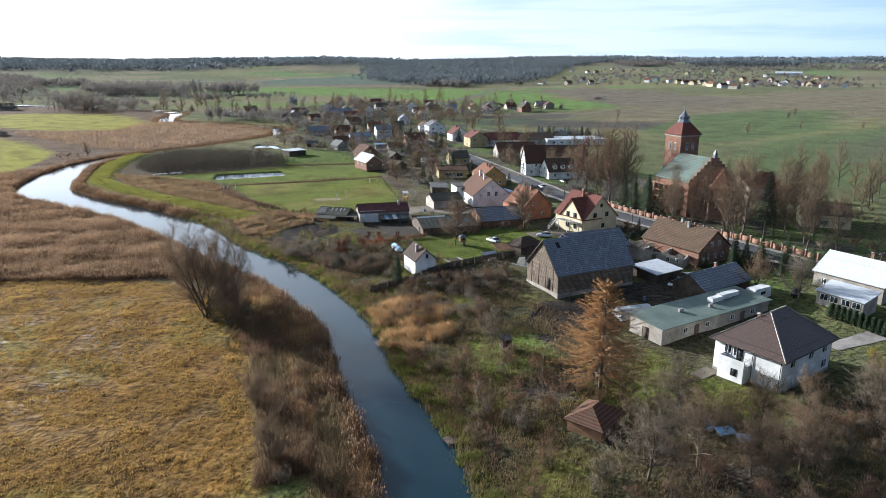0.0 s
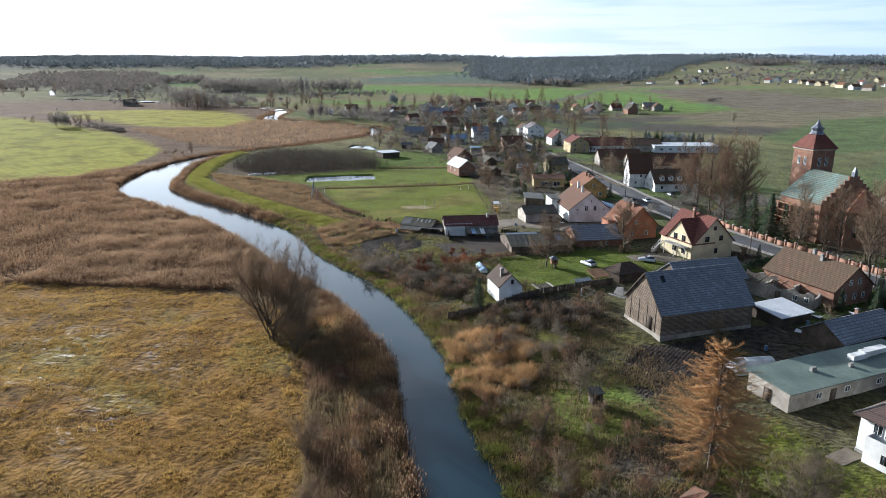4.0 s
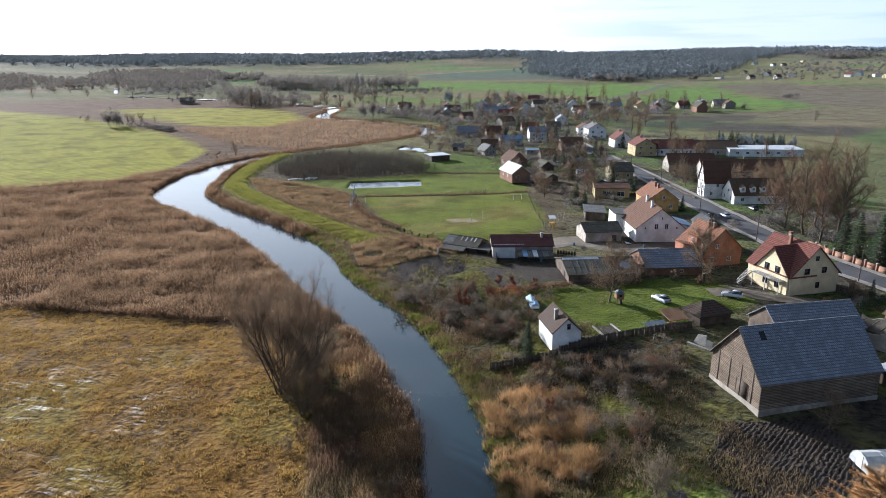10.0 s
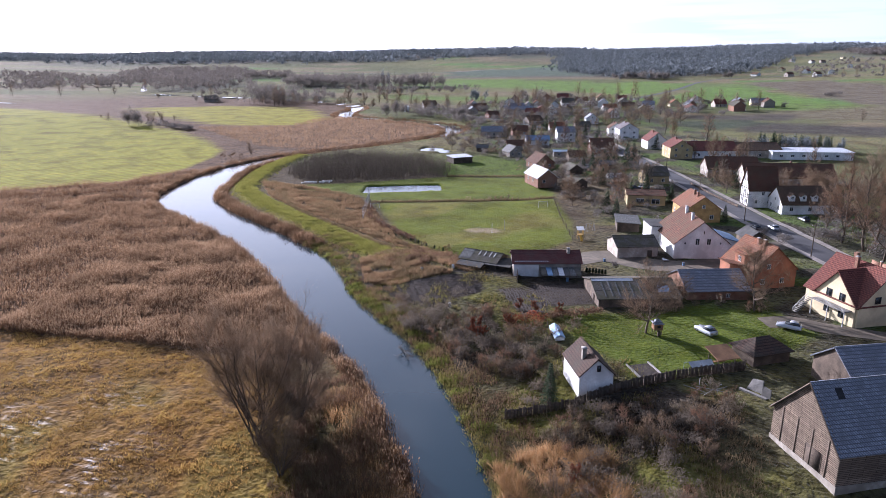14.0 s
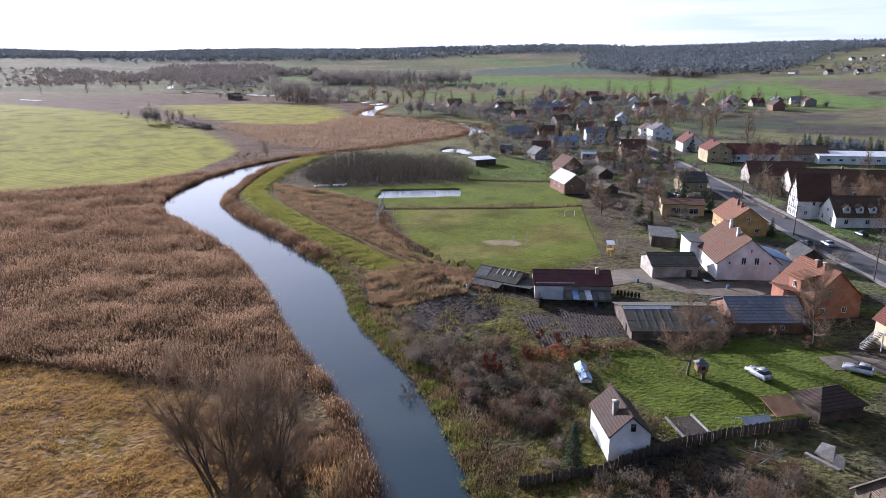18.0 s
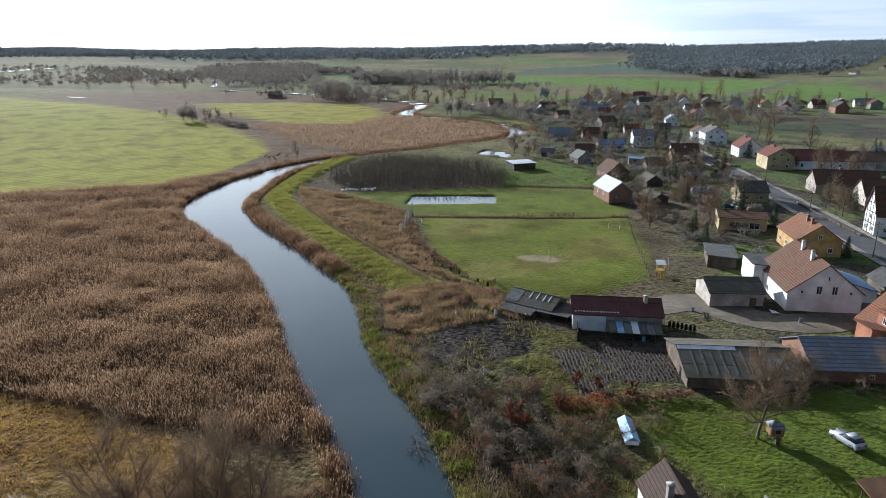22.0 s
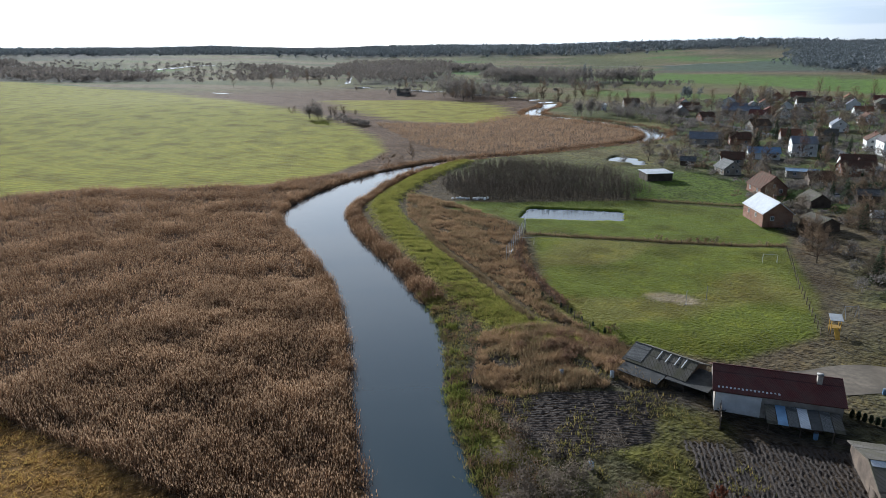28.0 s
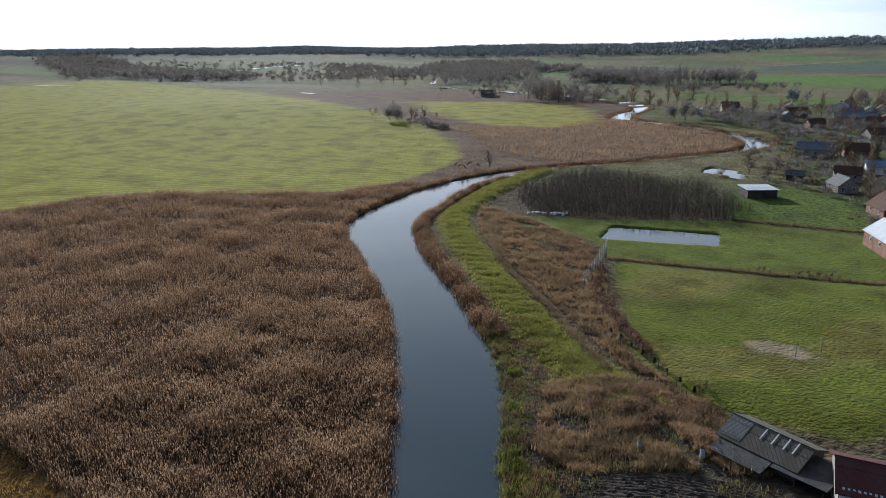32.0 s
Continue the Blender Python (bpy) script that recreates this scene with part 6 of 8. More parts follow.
grove("round", [(22, 66), (64, 70), (60, 84), (30, 84)], 9, 0.7, 1.1, 106, apart=5)
for x, y, k in ((8.5, 107.2, 0.75), (3.2, 170.3, 1.3), (23.5, 187.5, 1.4), (9, 184, 0.75), (32, 128, 0.6), (-1, 150.5, 0.35), (66, 134, 0.9), (72, 128, 1.0), (48, 96, 0.5), (62, 87, 0.8), (68, 80, 1.0), (60, 76, 0.9)):
    plant("round", x, y, k)
plant("larch", 23.6, 91.4, 1.0)
for kind, x, y, k in (("spruce", -10.2, 142.5, 0.78), ("rust", -25.7, 163.4, 1.0), ("rust", -21, 168, 0.55), ("rust", -5, 126, 0.55), ("yellow", 66, 94, 0.9), ("yellow", 70, 100, 0.8), ("birch", -4.5, 272.6, 1.0), ("birch", -40, 452, 0.9),
                      ("spruce", -3.6, 365, 1.3), ("spruce", -1, 362, 1.2), ("spruce", 55.4, 184.2, 0.5), ("spruce", 63, 218, 1.3), ("spruce", 65, 209.5, 1.45), ("spruce", 66.5, 214, 1.38), ("spruce", 61, 222, 1.23), ("spruce", 68, 206, 1.16), ("tallspruce", 87, 176, 1.05)):
    plant(kind, x, y, k)
# round the church
for x, y, k in ((63, 233, 1.35), (56, 238, 1.3), (58, 230, 1.2), (75.4, 171, 1.1), (81, 177, 1.2), (93, 165, 0.85), (96, 172, 0.95), (73, 192, 0.8), (98, 160, 0.8), (53, 246, 1.2), (60, 244, 1.35), (66, 238, 1.3), (70, 200, 0.95), (76, 190, 1.0), (84, 188, 1.1), (88, 193, 1.0), (99, 190, 1.1), (96, 183, 1.0),
                (50, 252, 0.9), (68, 196, 0.75), (92, 181, 0.9), (104, 182, 0.9), (110, 205, 0.9)):
    plant("tall", x, y, k)
grove("tall", [(120, 160), (175, 230), (165, 262), (140, 262), (112, 215), (108, 180)], 16, 0.6, 1.0, 107, apart=5)
grove("bush", [(88, 150), (120, 160), (150, 230), (120, 230), (100, 190)], 20, 0.8, 1.4, 108, apart=3)


# ---- reeds, grass and brush ----
r_ = np.random.RandomState(5)


def bank(side, y0, y1, w0, w1, count, seed):
    """Places along one bank of the river, between two distances from the water."""
    r = np.random.RandomState(seed)
    line = RIVER[(RIVER[:, 1] > y0) & (RIVER[:, 1] < y1)]
    i = r.randint(0, len(line) - 1, count)
    t = r.rand(count, 1)
    p = line[i] + (line[i + 1] - line[i]) * t
    d = line[i + 1, :2] - line[i, :2]
    d /= np.linalg.norm(d, axis=1)[:, None]
    n = np.stack([d[:, 1], -d[:, 0]], 1) * side
    return p[:, :2] + n * (p[:, 2:3] + w0 + (w1 - w0) * r.rand(count, 1))


def thin(p, size, seed, cut=-0.4):
    """Leaves gaps where a soft relief is low."""
    return p[waves(p[:, 0], p[:, 1], size, seed) > cut]


reeds = np.concatenate([pick([(-118, 146), (-70, 149), (-52, 151), (-64, 170), (-90, 194), (-112, 214), (-130, 200)], 13000, 201),
                        pick([(-330, 150), (-160, 139), (-100, 148), (-60, 150), (-62, 170), (-90, 194), (-135, 232), (-165, 252), (-180, 285), (-190, 318), (-199, 312), (-205, 286), (-227, 265), (-258, 244), (-270, 222), (-267, 194), (-330, 196)], 44000, 202), pick([(-190, 140), (-117, 146), (-130, 200), (-112, 214), (-165, 252), (-200, 250)], 6000, 203)])
reeds = clear(reeds[(reeds[:, 0] > -330)], wet=0.2)
tuft_field("reeds", reeds, "reed", "dense brown winter reed bed", "reeds", 5, 1.9, 0.030, 0.18, 211, relief=17)
tuft_field("reed_plumes", reeds, "plume", "pale feathery plumes over the reed bed", "reeds", 5, 1.9, 0.030, 0.18, 211, relief=17, tops=0.6)
edge = np.concatenate([bank(-1, 60, 330, -0.6, 3.0, 9000, 204), bank(1, 205, 345, -0.8, 4.2, 6500, 205), bank(-1, 330, 700, -0.5, 5, 5000, 206), bank(1, 345, 700, -0.5, 4, 3000, 207)])
tuft_field("reeds", edge, "reed", "tall brown reeds along the water's edge", "reeds", 5, 2.1, 0.035, 0.16, 212, sink=0.3, relief=11)
tuft_field("reed_plumes", edge, "plume", "pale plumes along the water", "reeds", 5, 2.1, 0.035, 0.16, 212, sink=0.3, relief=11, tops=0.22)
spit = pick([(-172, 392), (-128, 470), (-124, 520), (-140, 545), (-238, 600), (-252, 560), (-245, 505), (-300, 470), (-215, 400)], 9000, 208)
tuft_field("reeds", clear(spit), "plume", "pale reed beds beyond the river bend", "reeds", 4, 1.8, 0.06, 0.14, 213, plume=0.3)
belt = thin(bank(-1, 55, 150, 2, 14, 12000, 209), 18, 61)
brushy = thin(bank(-1, 50, 152, 1.5, 22, 15000, 259), 15, 68, -0.55)
tuft_field("dry_brush", brushy[inside(brushy[:, 0], brushy[:, 1], CUT, 1.0) < 0.6], "brush", "rusty dead brush and stems on the river bank", "weeds", 6, 1.55, 0.03, 0.28, 260, plume=0.12, relief=9)
tuft_field("dry_weeds", belt, "weeds", "brown dead weeds on the river bank", "weeds", 5, 1.2, 0.035, 0.25, 214, plume=0.1)
tuft_field("dry_weeds", thin(bank(-1, 55, 150, 0.5, 8, 5000, 219), 14, 62, 0.0), "reed_gold", "golden dry grass on the river bank", "grass", 5, 1.3, 0.03, 0.3, 215)
cut = pick([(-150, 146), (-70, 147.5), (-50, 140), (-40, 125), (-30, 100), (-22, 62), (-120, 55), (-190, 100)], 42000, 220)
tuft_field("meadow_grass", thin(cut, 12, 63, -0.5), "drygrass", "ochre dry grass of the cut meadow", "grass", 6, 0.46, 0.05, 0.6, 216, spread=0.22, relief=5)
gold = pick([(-15, 128), (-9, 133), (-1, 131), (2, 122), (1.5, 113), (-4, 107), (-10.5, 108), (-13, 118)], 250, 221)
tuft_field("tall_grass", thin(gold, 6, 73, -0.35), "reed_gold", "golden tussocks of tall dry grass", "grass", 80, 1.7, 0.034, 0.5, 217, spread=0.30)
bankg = np.concatenate([bank(1, 55, 212, -0.3, 4, 4200, 222), thin(bank(1, 60, 212, 4, 30, 9000, 223), 13, 64, 0.05)])
tuft_field("bank_grass", clear(bankg, wet=-0.6), "grass", "rough green and yellow grass on the bank", "grass", 5, 0.65, 0.05, 0.4, 218)
dk = DIKE[np.random.RandomState(8).randint(0, len(DIKE), 15000)][:, :2] + np.random.RandomState(9).normal(0, 2.4, (15000, 2))
tuft_field("dike_grass", clear(dk), "dike_turf", "tufted yellow-green grass on the flood dike", "grass", 6, 0.55, 0.06, 0.5, 224, spread=0.2, relief=4)
brush = np.concatenate([pick([(-150, 300), (-128, 270), (-105, 252), (-83, 236), (-60, 219), (-47, 214), (-62, 224), (-88, 266), (-100, 282), (-125, 292)], 9000, 225),
                        pick([(-66, 206), (-58, 190), (-50, 188), (-32, 199), (-38, 212), (-52, 216)], 6000, 226)])
tuft_field("dry_weeds", thin(brush[::2], 10, 65, -0.55), "tussock", "brown tussocks of dead grass beside the dike", "weeds", 16, 1.0, 0.05, 0.5, 227, spread=0.24, relief=6)
tuft_field("dry_weeds", thin(brush[1::2], 12, 69, 0.0), "weeds", "brown dead weeds beside the dike", "weeds", 5, 1.1, 0.05, 0.3, 261, plume=0.15)
gard = clear(thin(pick([(4, 60), (80, 60), (76, 92), (42, 92), (34, 104), (18, 130), (16, 150), (-10, 142), (-16, 160), (-40, 175), (-60, 190), (-50, 180), (-30, 155), (-10, 120), (0, 90)], 20000, 228), 9, 66, -0.3), 0.2)
tuft_field("dry_weeds", gard, "weeds", "tangled dead weeds in the neglected gardens", "weeds", 5, 0.75, 0.035, 0.35, 229, plume=0.1)
lawn = clear(np.concatenate([pick(LAWN, 9000, 230), pick([(22, 88), (32, 84), (46, 82), (62, 92), (42, 96), (28, 100)], 3500, 231), pick(FIELD, 12000, 232), pick(PASTURE, 7000, 233)]))
tuft_field("lawn_grass", lawn, "turf", "short green grass of lawns and pasture", "grass", 3, 0.14, 0.05, 0.5, 234)

bankw = thin(bank(1, 60, 212, 0.3, 9, 5200, 262), 7, 70, 0.0)
tuft_field("dry_weeds", clear(bankw, wet=-0.2), "brush", "dead brown stems along the gardens' bank", "weeds", 6, 1.0, 0.03, 0.3, 263, plume=0.1, relief=5)

# a thicket of thin stems by the bend
WOODLET = [(-152, 345), (-146, 318), (-136, 304), (-124, 300), (-108, 309), (-79, 326), (-79, 346), (-100, 366), (-145, 372)]
tp = clear(pick(WOODLET, 3400, 240) + np.random.RandomState(6).normal(0, 2.0, (3400, 2)))
r_ = np.random.RandomState(41)
o = np.column_stack([tp, lay(tp[:, 0], tp[:, 1]) - 0.2])
ln = (3.2 + 3.4 * r_.rand(len(o))) * (0.45 + 0.55 * inside(tp[:, 0], tp[:, 1], WOODLET, 7)) * (1 + 0.22 * waves(tp[:, 0], tp[:, 1], 16, 52))
d = np.column_stack([r_.normal(0, 0.14, (len(o), 2)), np.ones(len(o))])
k_ = np.repeat(np.arange(len(o)), 12)
o2 = o[k_] + d[k_] * (ln[k_] * (0.2 + 0.7 * r_.rand(len(k_))))[:, None]
tv, tf = join3(spikes(o, d, ln, np.full(len(o), 0.05)), spikes(o2, d[k_] + r_.normal(0, 0.6, (len(k_), 3)), 1.2 + 0.6 * r_.rand(len(k_)), np.full(len(k_), 0.022)))
tagged(new("thicket", mesh_of("thicket", tv, tf, [M["thicket"]])), "dark leafless thicket beside the river bend", "thicket", kind="stuff")

# ---- roads ----
ribbon("road", ROAD, None, [M["asphalt"]], "grey asphalt village street", "road", 0.10)
side = ROAD.copy()
tt = np.gradient(side[:, :2], axis=0)
tt /= np.linalg.norm(tt, axis=1)[:, None]
for sgn in (-1, 1):
    sw = side.copy()
    sw[:, :2] += np.stack([tt[:, 1], -tt[:, 0]], 1) * sgn * (side[:, 2:3] + 1.0)
    sw[:, 2] = 0.95
    ribbon("pavement", sw[5:52], None, [M["paving"]], "paved footway beside the street", "pavement", 0.22)
ribbon("track", curve_through([(-24, 210, 2.5), (-14, 214, 4), (-6, 219, 5), (6, 213, 4.5), (18, 217, 4), (30, 232, 3), (42, 243, 3)], 6), None, [M["dirt_track"]], "sandy yard track between the sheds", "track", 0.07)
ribbon("track", curve_through([(24, 181, 2.2), (30, 183, 2.6), (35, 181, 2.4), (48, 180, 2.2), (60, 187, 2)], 5), None, [M["dirt_track"]], "earth driveway beside the cream house", "track", 0.07)
ribbon("track", curve_through([(67, 107, 1.6), (74, 110, 1.8), (84, 114, 2.0), (100, 118, 2)], 5), None, [M["paving"]], "pale drive behind the white house", "track", 0.07)

# ---- the village behind ----
V = random.Random(12)


def along(x, y):
    """The street's direction near a place, in degrees."""
    i = int(np.argmin(np.hypot(ROAD[:, 0] - x, ROAD[:, 1] - y)))
    a, b = ROAD[max(i - 1, 0)], ROAD[min(i + 1, len(ROAD) - 1)]
    return math.degrees(math.atan2(b[1] - a[1], b[0] - a[0]))


VILLAGE = [  # x, y, turn, length, width, eave, ridge, wall, roof, label
    (-79.5, 408, 10, 6, 4.5, 2.2, 3.6, "wood", "roof_grey", "garden hut with pale roof"), (-61, 395, -55, 9, 7, 2.6, 5.4, "plaster_old", "roof_grey", "small house with grey roof"),
    (-88, 480, 12, 16, 9, 3.2, 6.0, "plaster_old", "roof_slate", "dark-roofed farm building"), (-55, 443, 15, 13, 8, 3.0, 5.0, "plaster_white", "roof_blue", "white house with blue metal roof"),
    (-41, 461, 15, 10.5, 10, 6.0, 8.6, "plaster_white", "roof_slate", "tall white house with grey roof"), (-73, 488, 20, 10, 8, 3.2, 6.0, "brick", "roof_brown", "brick house with brown roof"),
    (-52, 513, 15, 10, 9, 3.2, 6.4, "plaster_old", "roof_orange", "house with orange tiled roof"), (-42, 362, -58, 11, 9, 2.8, 6.6, "brick", "roof_brown", "brown-roofed cottage"),
    (-35, 400, 10, 11, 7, 2.6, 3.0, "plaster_old", "roof_blue", "low garage with pale blue roof"), (-18, 421, 14, 12, 9, 3.0, 6.2, "plaster_white", "roof_brown", "white cottage with brown roof"),
    (-36, 522, 14, 10, 9, 3.4, 6.4, "plaster_old", "roof_oldgrey", "grey rendered house"), (-13, 488, 100, 10, 9, 4.8, 8.0, "plaster_white", "roof_brown", "white gabled house"),
    (-22, 313, -50, 8, 6, 2.4, 3.8, "wood", "roof_oldgrey", "old wooden garden shed"), (-6, 470, 105, 13, 11, 6.2, 9.4, "plaster_white", "roof_dark", "white villa with black roof"),
    (9, 428, 105, 12, 10, 4.4, 8.4, "plaster_white", "roof_red", "white house with bright red roof"), (19, 396, 105, 13, 10.5, 5.4, 8.6, "plaster_yellow", "roof_red", "yellow house with red roof"),
    (34, 403, 15, 22, 15, 3.6, 7.0, "plaster_white", "roof_red", "broad hall with red roof"), (55, 409, 12, 20, 16, 3.6, 6.4, "plaster_old", "roof_moss", "broad hall with olive roof"),
    (37, 348, 10, 20, 11, 3.4, 7.4, "plaster_old", "roof_brown", "long farm building with brown roof"), (55, 333, 8, 32, 12, 3.2, 7.6, "plaster_old", "roof_brown", "very long barn with brown tiled roof"),
    (7, 323, 20, 9, 8, 3.4, 6.2, "plaster_yellow", "roof_oldgrey", "yellow cottage with grey roof"), (-18, 409, 20, 11, 8, 2.8, 5.6, "brick", "roof_brown", "brown cottage"),
    (51, 284, 15, 17, 10, 3.2, 7.8, "plaster_white", "roof_moss", "long house with tiled roof and dormers"), (-26, 345, -60, 8, 6, 2.4, 4.4, "wood", "roof_oldgrey", "dark wooden shed"),
    (-64, 420, 15, 9, 7, 2.6, 5.0, "plaster_old", "roof_brown", "small brown-roofed house"), (-28, 386, 20, 8, 6, 2.4, 4.6, "wood", "roof_brown", "brown-roofed shed"),
    (-12, 357, 15, 7, 5, 2.3, 3.6, "wood", "roof_grey", "grey-roofed shed"), (-196, 692, 30, 13, 10, 3.4, 7.4, "plaster_old", "roof_moss", "old gabled farmhouse"),
    (-101, 652, 15, 26, 11, 4.0, 6.6, "plaster_old", "roof_slate", "long grey farm building"), (-72, 648, 100, 12, 9, 4.0, 7.4, "plaster_white", "roof_oldgrey", "white gabled house"),
    (-20, 620, 105, 11, 9, 3.6, 7.0, "plaster_white", "roof_brown", "white house with brown roof"), (-115, 604, 40, 10, 8, 3.0, 5.6, "brick", "roof_brown", "brick cottage"),
    (-33, 572, 100, 11, 9, 4.2, 7.6, "plaster_white", "roof_slate", "white house with slate roof"), (-75, 560, 40, 12, 9, 3.2, 6.4, "plaster_old", "roof_moss", "mossy-roofed cottage"),
    (-142, 672, 20, 14, 9, 3.4, 6.6, "brick", "roof_brown", "brick farm building"), (114, 196, -20, 13, 10, 4.0, 6.6, "plaster_cream", "roof_moss", "cream cottage with mossy hip roof"),
    (113, 240, 20, 14, 10, 4.2, 8.6, "plaster_old", "roof_orange", "parsonage with orange tiled roof"), (96, 214, 70, 9, 5, 2.5, 3.4, "plaster_old", "roof_grey", "low annex in the churchyard"),
]
for x, y, a, L, W, ev, rg, wl_, rf, lb in VILLAGE:
    house(x, y, a, L, W, ev, rg, wl_, rf, lb + " in the village", wins=plain_windows(L, W, ev, rg, V) if ev > 2.5 and wl_ != "wood" else [("s", 0, 1.0, 0.8, 0.8)], chim=[(V.uniform(-2, 2), 0.7, rg + 0.8)] if ev > 2.7 else (),
          category="house" if "house" in lb or "cottage" in lb or "villa" in lb else "building", group="houses of the village")
house(78, 407, 10, 36, 13, 3.6, 4.0, "plaster_white", "roof_white", "low hall with a white flat roof", "hall", "hall", mono=True, wins=[("s", u, 1.4, 1.6, 1.0) for u in (-14, -9, -4, 1, 6, 11)])
WALLS = ["plaster_white", "plaster_white", "plaster_old", "plaster_cream", "plaster_yellow", "brick"]
ROOFS = ["roof_brown", "roof_brown", "roof_red", "roof_moss", "roof_slate", "roof_oldgrey", "roof_orange", "roof_dark"]
made = []
for x, y in pick([(-170, 655), (-112, 612), (-60, 596), (-20, 640), (40, 660), (130, 715), (110, 770), (10, 800), (-70, 860), (-150, 770)], 160, 301):
    if len(made) < 34 and all((x - a) ** 2 + (y - b) ** 2 > 20**2 for a, b in made + [(b_[0], b_[1]) for b_ in BUILT]) and min(np.hypot(ROAD[:, 0] - x, ROAD[:, 1] - y)) > 9:
        made.append((x, y))
        L, W, ev = V.uniform(9, 13), V.uniform(8, 10), V.choice((3.0, 3.4, 4.8))
        w_, f_ = V.choice(WALLS), V.choice(ROOFS)
        house(x, y, V.choice((10, 100)) + V.uniform(-12, 12), L, W, ev, ev + V.uniform(2.8, 4), w_, f_, "far village house with " + f_[5:].replace("oldgrey", "grey").replace("moss", "mossy") + " tiled roof", wins=plain_windows(L, W, ev, ev + 3, V)[:6], chim=[(1, 0.6, ev + 4.4)], group="houses of the village")
HILL = [(284, 1641), (257, 1417), (306, 1518), (297, 1391), (337, 1468), (453, 2054), (403, 2175), (432, 2071), (549, 2251), (566, 2230), (543, 2088), (448, 1784), (417, 1404), (445, 1442), (456, 1388), (458, 1344), (461, 1314), (456, 1258), (492, 1316), (469, 1228), (451, 1158), (439, 1082), (550, 1325), (441, 1042), (614, 1415), (669, 1896), (905, 2276), (828, 2112), (971, 2264), (554, 1248), (581, 1282), (796, 1702), (665, 1398), (624, 1291), (589, 1195), (668, 1340), (619, 1207), (649, 1242), (628, 1175), (602, 1090), (640, 1099), (827, 1524), (873, 1564), (856, 1628)]
for x, y in HILL:
    L, W, ev = V.uniform(10, 15), V.uniform(9, 11), V.choice((3.2, 4.4, 4.8))
    house(x, y, V.choice((20, 110, 60)) + V.uniform(-20, 20), L, W, ev, ev + V.uniform(3, 4.2), V.choice(WALLS[:4]), V.choice(ROOFS), "distant house of the village on the hill", wins=[("w", 0, 1, 1.2, 1.4), ("s", -2, 1, 1.2, 1.4), ("s", 2, 1, 1.2, 1.4)], group="houses on the hill")
house(881, 1764, -28, 62, 26, 7, 10, "plaster_white", "roof_white", "long white hall in the village on the hill", "hall", "hall", wins=[("s", u, 2, 3, 2) for u in (-24, -12, 0, 12, 24)])
house(-472, 738, 20, 13, 9, 3.0, 7.2, "plaster_old", "roof_oldgrey", "lonely grey cottage in the far meadows", wins=[("s", -2, 1, 1.2, 1.4), ("s", 2, 1, 1.2, 1.4), ("e", 0, 1, 1.2, 1.4)], chim=[(1, 0.6, 8)])
house(-205, 650, 20, 4.4, 4.2, 4.6, 5.0, "plaster_white", "roof_white", "small white pump house by the far river bend", "hut", "hut", mono=True, doors=[("s", 0, 1.0, 2.0, "wood")])
for x, y in ((-455, 3300), (-420, 3320), (210, 1470)):
    house(x, y, V.uniform(0, 180), 14, 10, 3.4, 7, "plaster_white", "roof_moss", "lonely distant white farmhouse", wins=[("s", 0, 1, 1.2, 1.4)], group="distant farms")

long_house = [o for o in bpy.data.objects if o.parent is None and o.get("label", "").startswith("long house with tiled roof")][0]
for u in (-5.5, -2, 1.5):
    dm = part("dormer", poly_mesh("dormer", *body(2.0, 1.8, 1.2, 1.9), [M["plaster_white"]]), long_house, m=pose(u, -3.4, 4.3, 0, 0, 90))
    for nm, (rv, rf) in gable_roof(2.0, 1.8, 1.2, 1.9, 0.2, 0.08):
        part("dormer_" + nm, poly_mesh(nm, rv, rf, [M["roof_moss"]]), dm)
    window(dm, 0.8, 0.9, on_face("w", 2.0, 1.8, 0, 0.2))
# trees among the houses
grove(("bush", "round", "bush"), [(-30, 300), (-12, 262), (2, 262), (14, 300), (2, 380), (-30, 400), (-46, 340)], 40, 0.5, 0.95, 320, apart=3)
grove(("bush", "round"), [(24, 330), (34, 300), (62, 262), (74, 300), (60, 322), (34, 372)], 34, 0.6, 1.1, 321, apart=3.2)
grove(("bush", "bush", "round"), [(-120, 560), (-70, 520), (-30, 480), (0, 480), (20, 620), (-60, 640)], 60, 0.7, 1.3, 322, apart=5)
grove(("round", "tall", "bush"), [(-170, 655), (-112, 612), (-20, 640), (130, 715), (110, 770), (-70, 860)], 50, 0.7, 1.1, 323, apart=8)
grove(("bush", "spruce"), [(52, 150), (66, 142), (80, 136), (90, 146), (72, 160)], 16, 0.5, 0.9, 324, apart=2.5)
grove(("bush",), [(44, 176), (58, 182), (56, 190), (48, 196), (44, 184)], 12, 0.5, 0.8, 325, apart=2)
grove(("bush",), [(-2, 176), (12, 183), (30, 188), (24, 194), (8, 186)], 12, 0.4, 0.8, 326, apart=2)
grove(("round", "bush", "bush", "round"), [(-100, 400), (-60, 380), (-45, 330), (-20, 300), (-5, 290), (20, 330), (0, 420), (-30, 520), (-80, 560), (-120, 500)], 74, 0.6, 1.2, 303, apart=3.5)
grove(("round", "tall", "bush"), [(-200, 640), (-120, 600), (-60, 590), (60, 650), (120, 720), (0, 800), (-100, 820)], 46, 0.6, 1.0, 304, apart=7)
grove(("tall", "round", "bush"), [(20, 420), (30, 330), (60, 300), (80, 330), (50, 420), (10, 520)], 22, 0.5, 0.9, 305, apart=6)
grove(("spruce",), [(60, 432), (92, 428), (96, 440), (62, 446)], 22, 0.7, 1.0, 306, apart=2.2)
grove(("spruce", "thuja"), [(-90, 470), (-40, 440), (-20, 380), (-10, 330), (10, 400), (-30, 500), (-90, 540)], 18, 0.6, 1.0, 307, apart=6)
